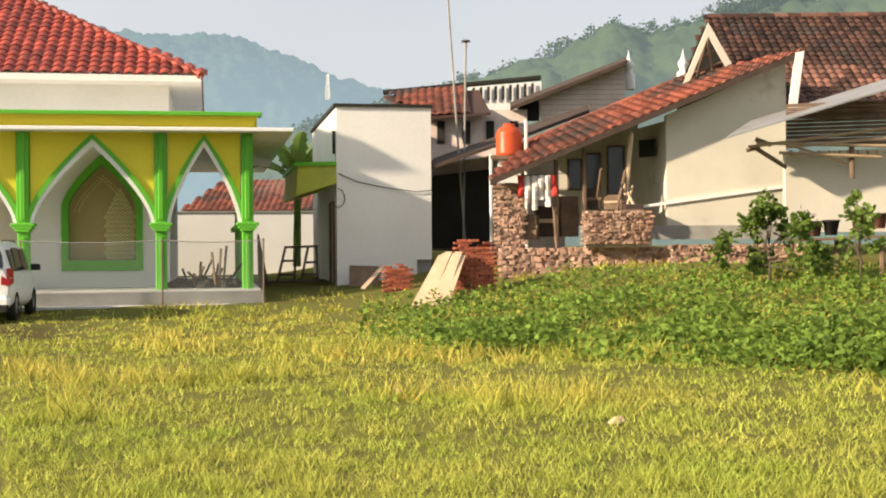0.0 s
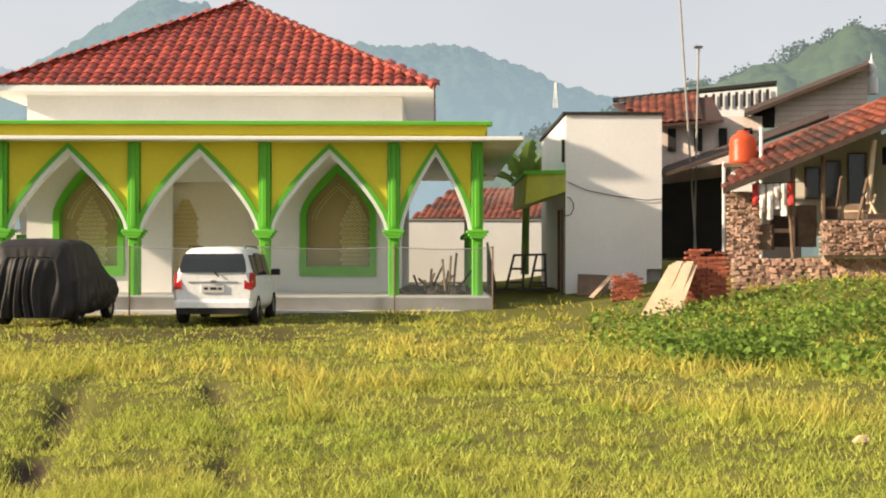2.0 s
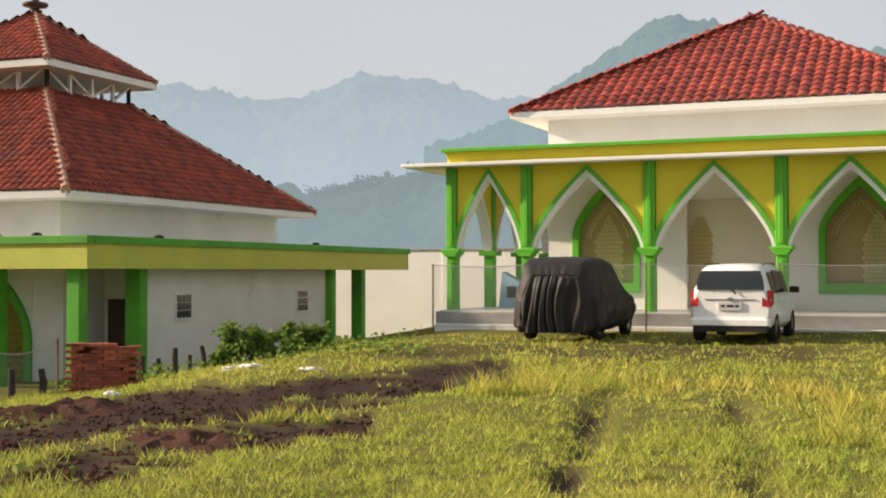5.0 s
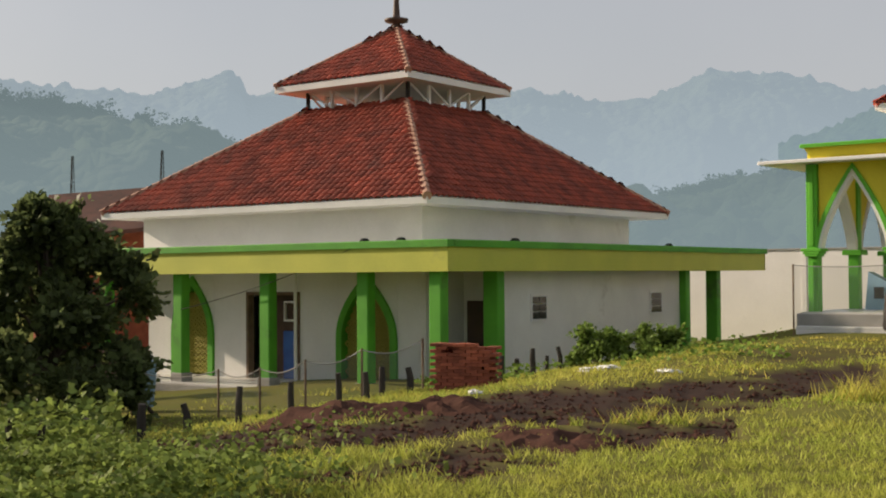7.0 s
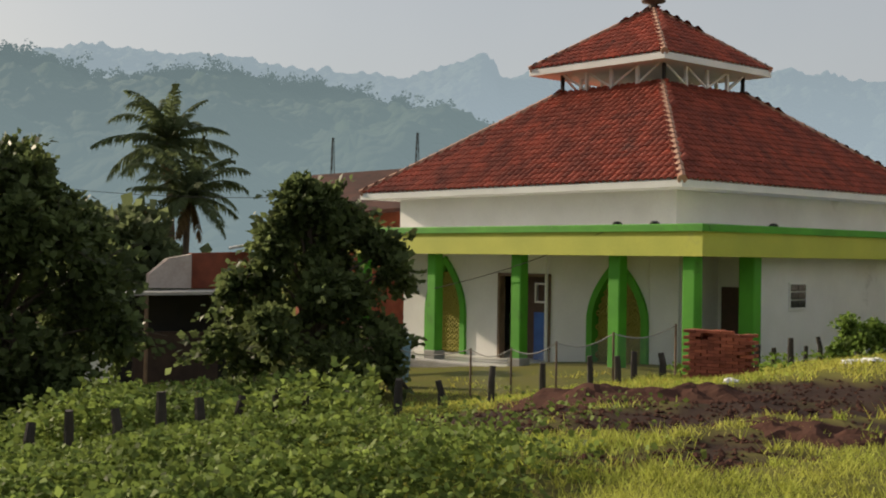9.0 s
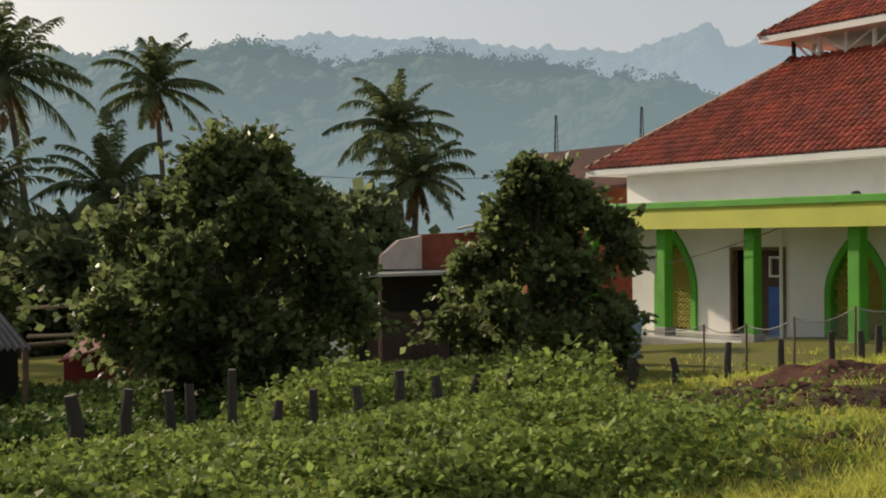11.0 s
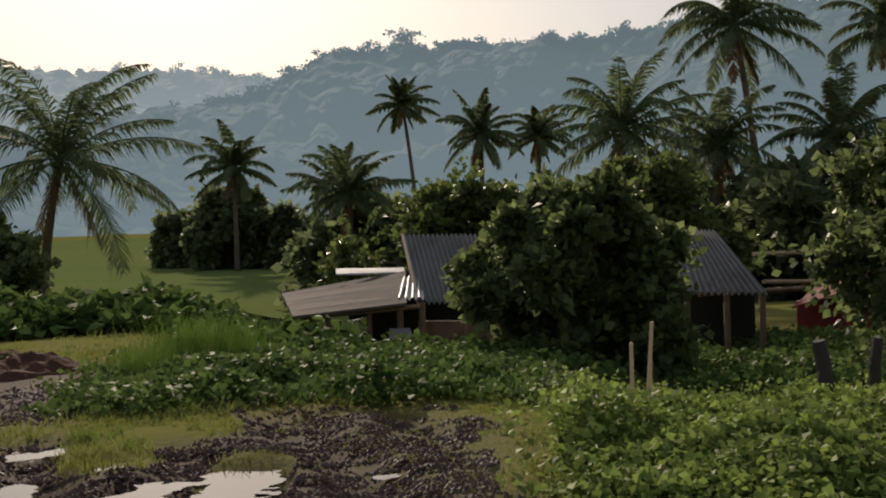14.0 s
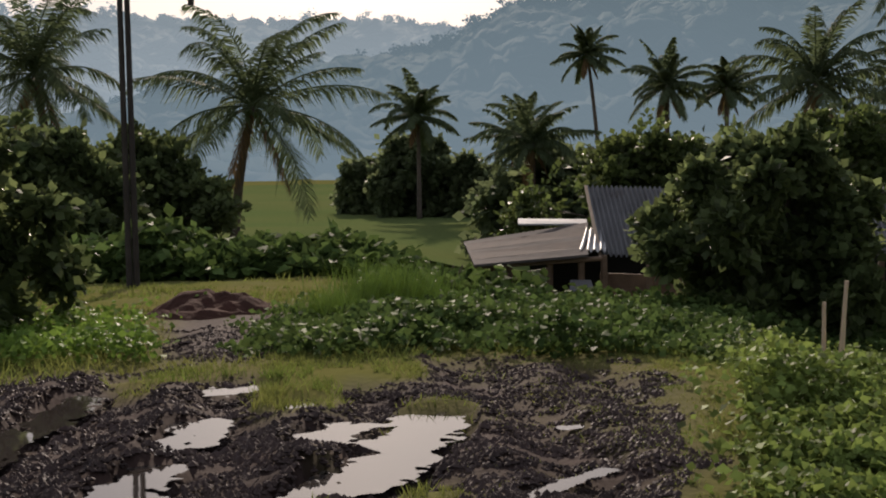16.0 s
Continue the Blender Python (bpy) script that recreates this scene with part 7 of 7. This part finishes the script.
def trestle():
    t = thing("trestle", "dark steel trestle frame beside the hall", "frame")
    d = 33.3
    for a, b in (((490, 500), (505, 438)), ((520, 500), (524, 438)), ((532, 500), (545, 438)), ((562, 500), (560, 438)), ((503, 438), (563, 436)), ((500, 462), (522, 462)), ((540, 465), (562, 464)), ((495, 486), (521, 486)), ((535, 486), (562, 486)), ((470, 500), (575, 496))):
        Shape().tube([at0(*a, d), at0(*b, d)], 0.035, 6).part("bar", STUMP, t)
    s = thing("leaning_sheet", "dark narrow sheet leaning on the end column", "board")
    slab(s, "sheet", DARK, [at0(456, 505, 31.6), at0(475, 505, 32.2), at0(458, 415, 31.8), at0(455, 415, 31.6)], 0.04, way=(0, 1, 0))
    rng = np.random.default_rng(4)
    j = thing("scrap_heap", "heap of sticks, sacks and scrap in the porch", "scrap", HALL)
    for k in range(14):
        x, y = -1.7 + 1.1 * rng.random(), 0.7 + rng.random()
        Shape().tube([(x, y, 0.46), (x + rng.normal(0, .3), y + rng.normal(0, .2), 0.5 + rng.uniform(.1, 1.0))], 0.03, 6).part("stick", WOOD if k % 3 else STUMP, j)
    for k in range(5):
        q = Shape().lathe([(0.36, 0), (0.34, 0.07), (0.2, 0.17), (0.06, 0.24), (0, 0.25)], (-1.75 + .3 * k, 1.0 + .2 * (k % 2), 0.46), 18)
        q.v = [(x + 0.12 * noise.noise(Vector((x * 6, y * 6, z * 9))), y, z + (0.12 * noise.noise(Vector((x * 7, y * 7, k))) if z > 0.5 else 0)) for x, y, z in q.v]
        q.part("sack", WOOD if k % 2 else STUMP, j)
    b = thing("blue_tub", "pale blue plastic slide standing in the porch", "slide", HALL)
    slab(b, "chute", BLUETARP, [(-13.2, 2.3, 0.46), (-12.2, 2.3, 0.46), (-12.2, 2.3, 0.95), (-13.1, 2.3, 1.45)], 0.4, way=(0, 1, 0))
    Shape().box(-12.95, -12.7, 2.27, 2.3, 0.75, 1.05).part("hatch", DARK, b)


trestle()


def net_fence(name, label, points, tall, sag=0.05):
    """A slack rope and thin netting between stakes."""
    f = thing(name, label, "fence")
    for a, b in zip(points, points[1:]):
        a, b = Vector(a), Vector(b)
        rope = [a.lerp(b, i / 8) + Vector((0, 0, tall - sag * math.sin(math.pi * i / 8))) for i in range(9)]
        Shape().tube(rope, 0.012, 5).part("rope", CONCRETE, f)
        s = Shape()
        for i in range(9):
            s.v += [tuple(a.lerp(b, i / 8) + Vector((0, 0, 0.05))), tuple(rope[i])]
        s.f = [(2 * i, 2 * i + 2, 2 * i + 3, 2 * i + 1) for i in range(8)]
        s.part("netting", NET, f, "thin grey see-through netting")
    for p in points:
        Shape().tube([Vector(p) + Vector((0, 0, -.2)), Vector(p) + Vector((0, 0, tall + .03))], 0.022, 6).part("stake", WOOD, f)


NET = mat("grey_netting", (0.30, 0.33, 0.33), (0.24, 0.27, 0.27), 2, 0.9, 0.0, 20)
_n = NET.node_tree
_t = _n.nodes.new("ShaderNodeBsdfTransparent")
_m = _n.nodes.new("ShaderNodeMixShader")
_m.inputs[0].default_value = 0.16
_n.links.new(_t.outputs[0], _m.inputs[1])
_n.links.new(_n.nodes["Principled BSDF"].outputs[0], _m.inputs[2])
_n.links.new(_m.outputs[0], _n.nodes["Material Output"].inputs["Surface"])
net_fence("net_fence", "slack grey netting on stakes before the new hall", [HALL @ Vector((x, -0.95, 0.0)) for x in (-13.8, -11.2, -8.3, -5.2, -2.1, 0.2)], 1.62)
net_fence("net_fence", "slack grey netting on stakes before the old hall", [spot(az, r) for az, r in ((62.5, 28), (58.8, 26.5), (57.0, 25.5), (55.0, 24.6), (52.5, 24), (49.8, 24))], 0.95, 0.15)

# sheets beside the old hall
t = thing("blue_sheet", "pale blue plastic sheet hung beside the old hall", "sheet")
slab(t, "sheet", BLUETARP, [sight(62.9, -5.3, 29), sight(61.6, -5.6, 29), sight(61.4, -3.6, 29), sight(62.6, -3.4, 29)], 0.03, way=(-1, 0, 0))
t = thing("pink_sheet", "pale pink cloth sheet behind the tree", "sheet")
slab(t, "sheet", PINKTARP, [sight(64.6, -5.4, 29.5), sight(63.0, -5.4, 29.5), sight(63.0, -3.1, 29.5), sight(64.4, -3.0, 29.5)], 0.03, way=(-1, 0, 0))
t = thing("leaning_pole", "dark pole leaning beside the old hall", "pole")
Shape().tube([sight(61.6, -5.9, 27.5), sight(63.6, -3.2, 27.5)], 0.05, 6).part("pole", STUMP, t)

# litter and stones by the track
for k, (az, r, w) in enumerate(((50.2, 14.4, 0.12), (42.3, 20.5, 0.22), (41.6, 20.8, 0.2), (47.5, 17.0, 0.12), (39.0, 19.5, 0.2), (-7.2, 10.5, 0.06), (2.2, 13.0, 0.05))):
    c = spot(az, r)
    s = Shape().lathe([(w, 0.0), (w * 0.85, 0.02), (w * 0.5, 0.05), (0.0, 0.03)], (c.x, c.y, height(c.x, c.y) + 0.01), 11)
    s.v = [(x + 1.1 * w * noise.noise(Vector((x * 11, y * 11, k))), y + 0.9 * w * noise.noise(Vector((y * 11, x * 11, k))), z + 0.04 * noise.noise(Vector((x * 17, y * 17, k)))) for x, y, z in s.v]
    tagged(s.part("litter", WHITE2 if k < 5 else PALEWOOD, None, "pale scrap of litter in the grass" if k < 5 else "dry brown scrap lying in the grass"), category="litter", group="litter")
banana()


def cable(a, b, sag, label):
    s = Shape().tube([Vector(a).lerp(Vector(b), i / 14) + Vector((0, 0, -sag * math.sin(math.pi * i / 14))) for i in range(15)], 0.012, 5)
    tagged(s.part("power_cable", RUBBER, None, label), category="cable")


cable(OLD @ Vector((-2.8, -0.02, 3.5)), OLD @ Vector((-10.2, 0.3, 1.7)), 0.15, "thin slack cable under the old hall's fascia")
cable(sight(78, 2.85, 60), sight(66, 2.6, 50), 0.2, "thin power cable across the hollow")


def far_mast(az, el0, el1, r, w, material, label):
    m = thing("radio_mast", label, "mast")
    a, b = sight(az, el0, r), sight(az, el1, r)
    for dx, dy in ((-w, -w), (w, -w), (0, w)):
        Shape().tube([a + Vector((dx, dy, 0)), b + Vector((dx * .3, dy * .3, 0))], w * 0.18, 5).part("leg", material, m)
    for k in range(8):
        p, f = a.lerp(b, k / 8), 1 - 0.7 * k / 8
        q = a.lerp(b, (k + 1) / 8)
        Shape().tube([p + Vector((-w * f, -w * f, 0)), q + Vector((w * f, -w * f, 0))], w * 0.12, 4).part("brace", material, m)


far_mast(65.1, 2.2, 5.3, 160, 0.3, STUMP, "dark lattice mast among the trees")
far_mast(61.3, 3.2, 5.6, 160, 0.3, STUMP, "dark lattice mast among the trees")
far_mast(5.35, 6.6, 7.75, 900, 1.6, WHITE2, "white lattice mast on the far slope")
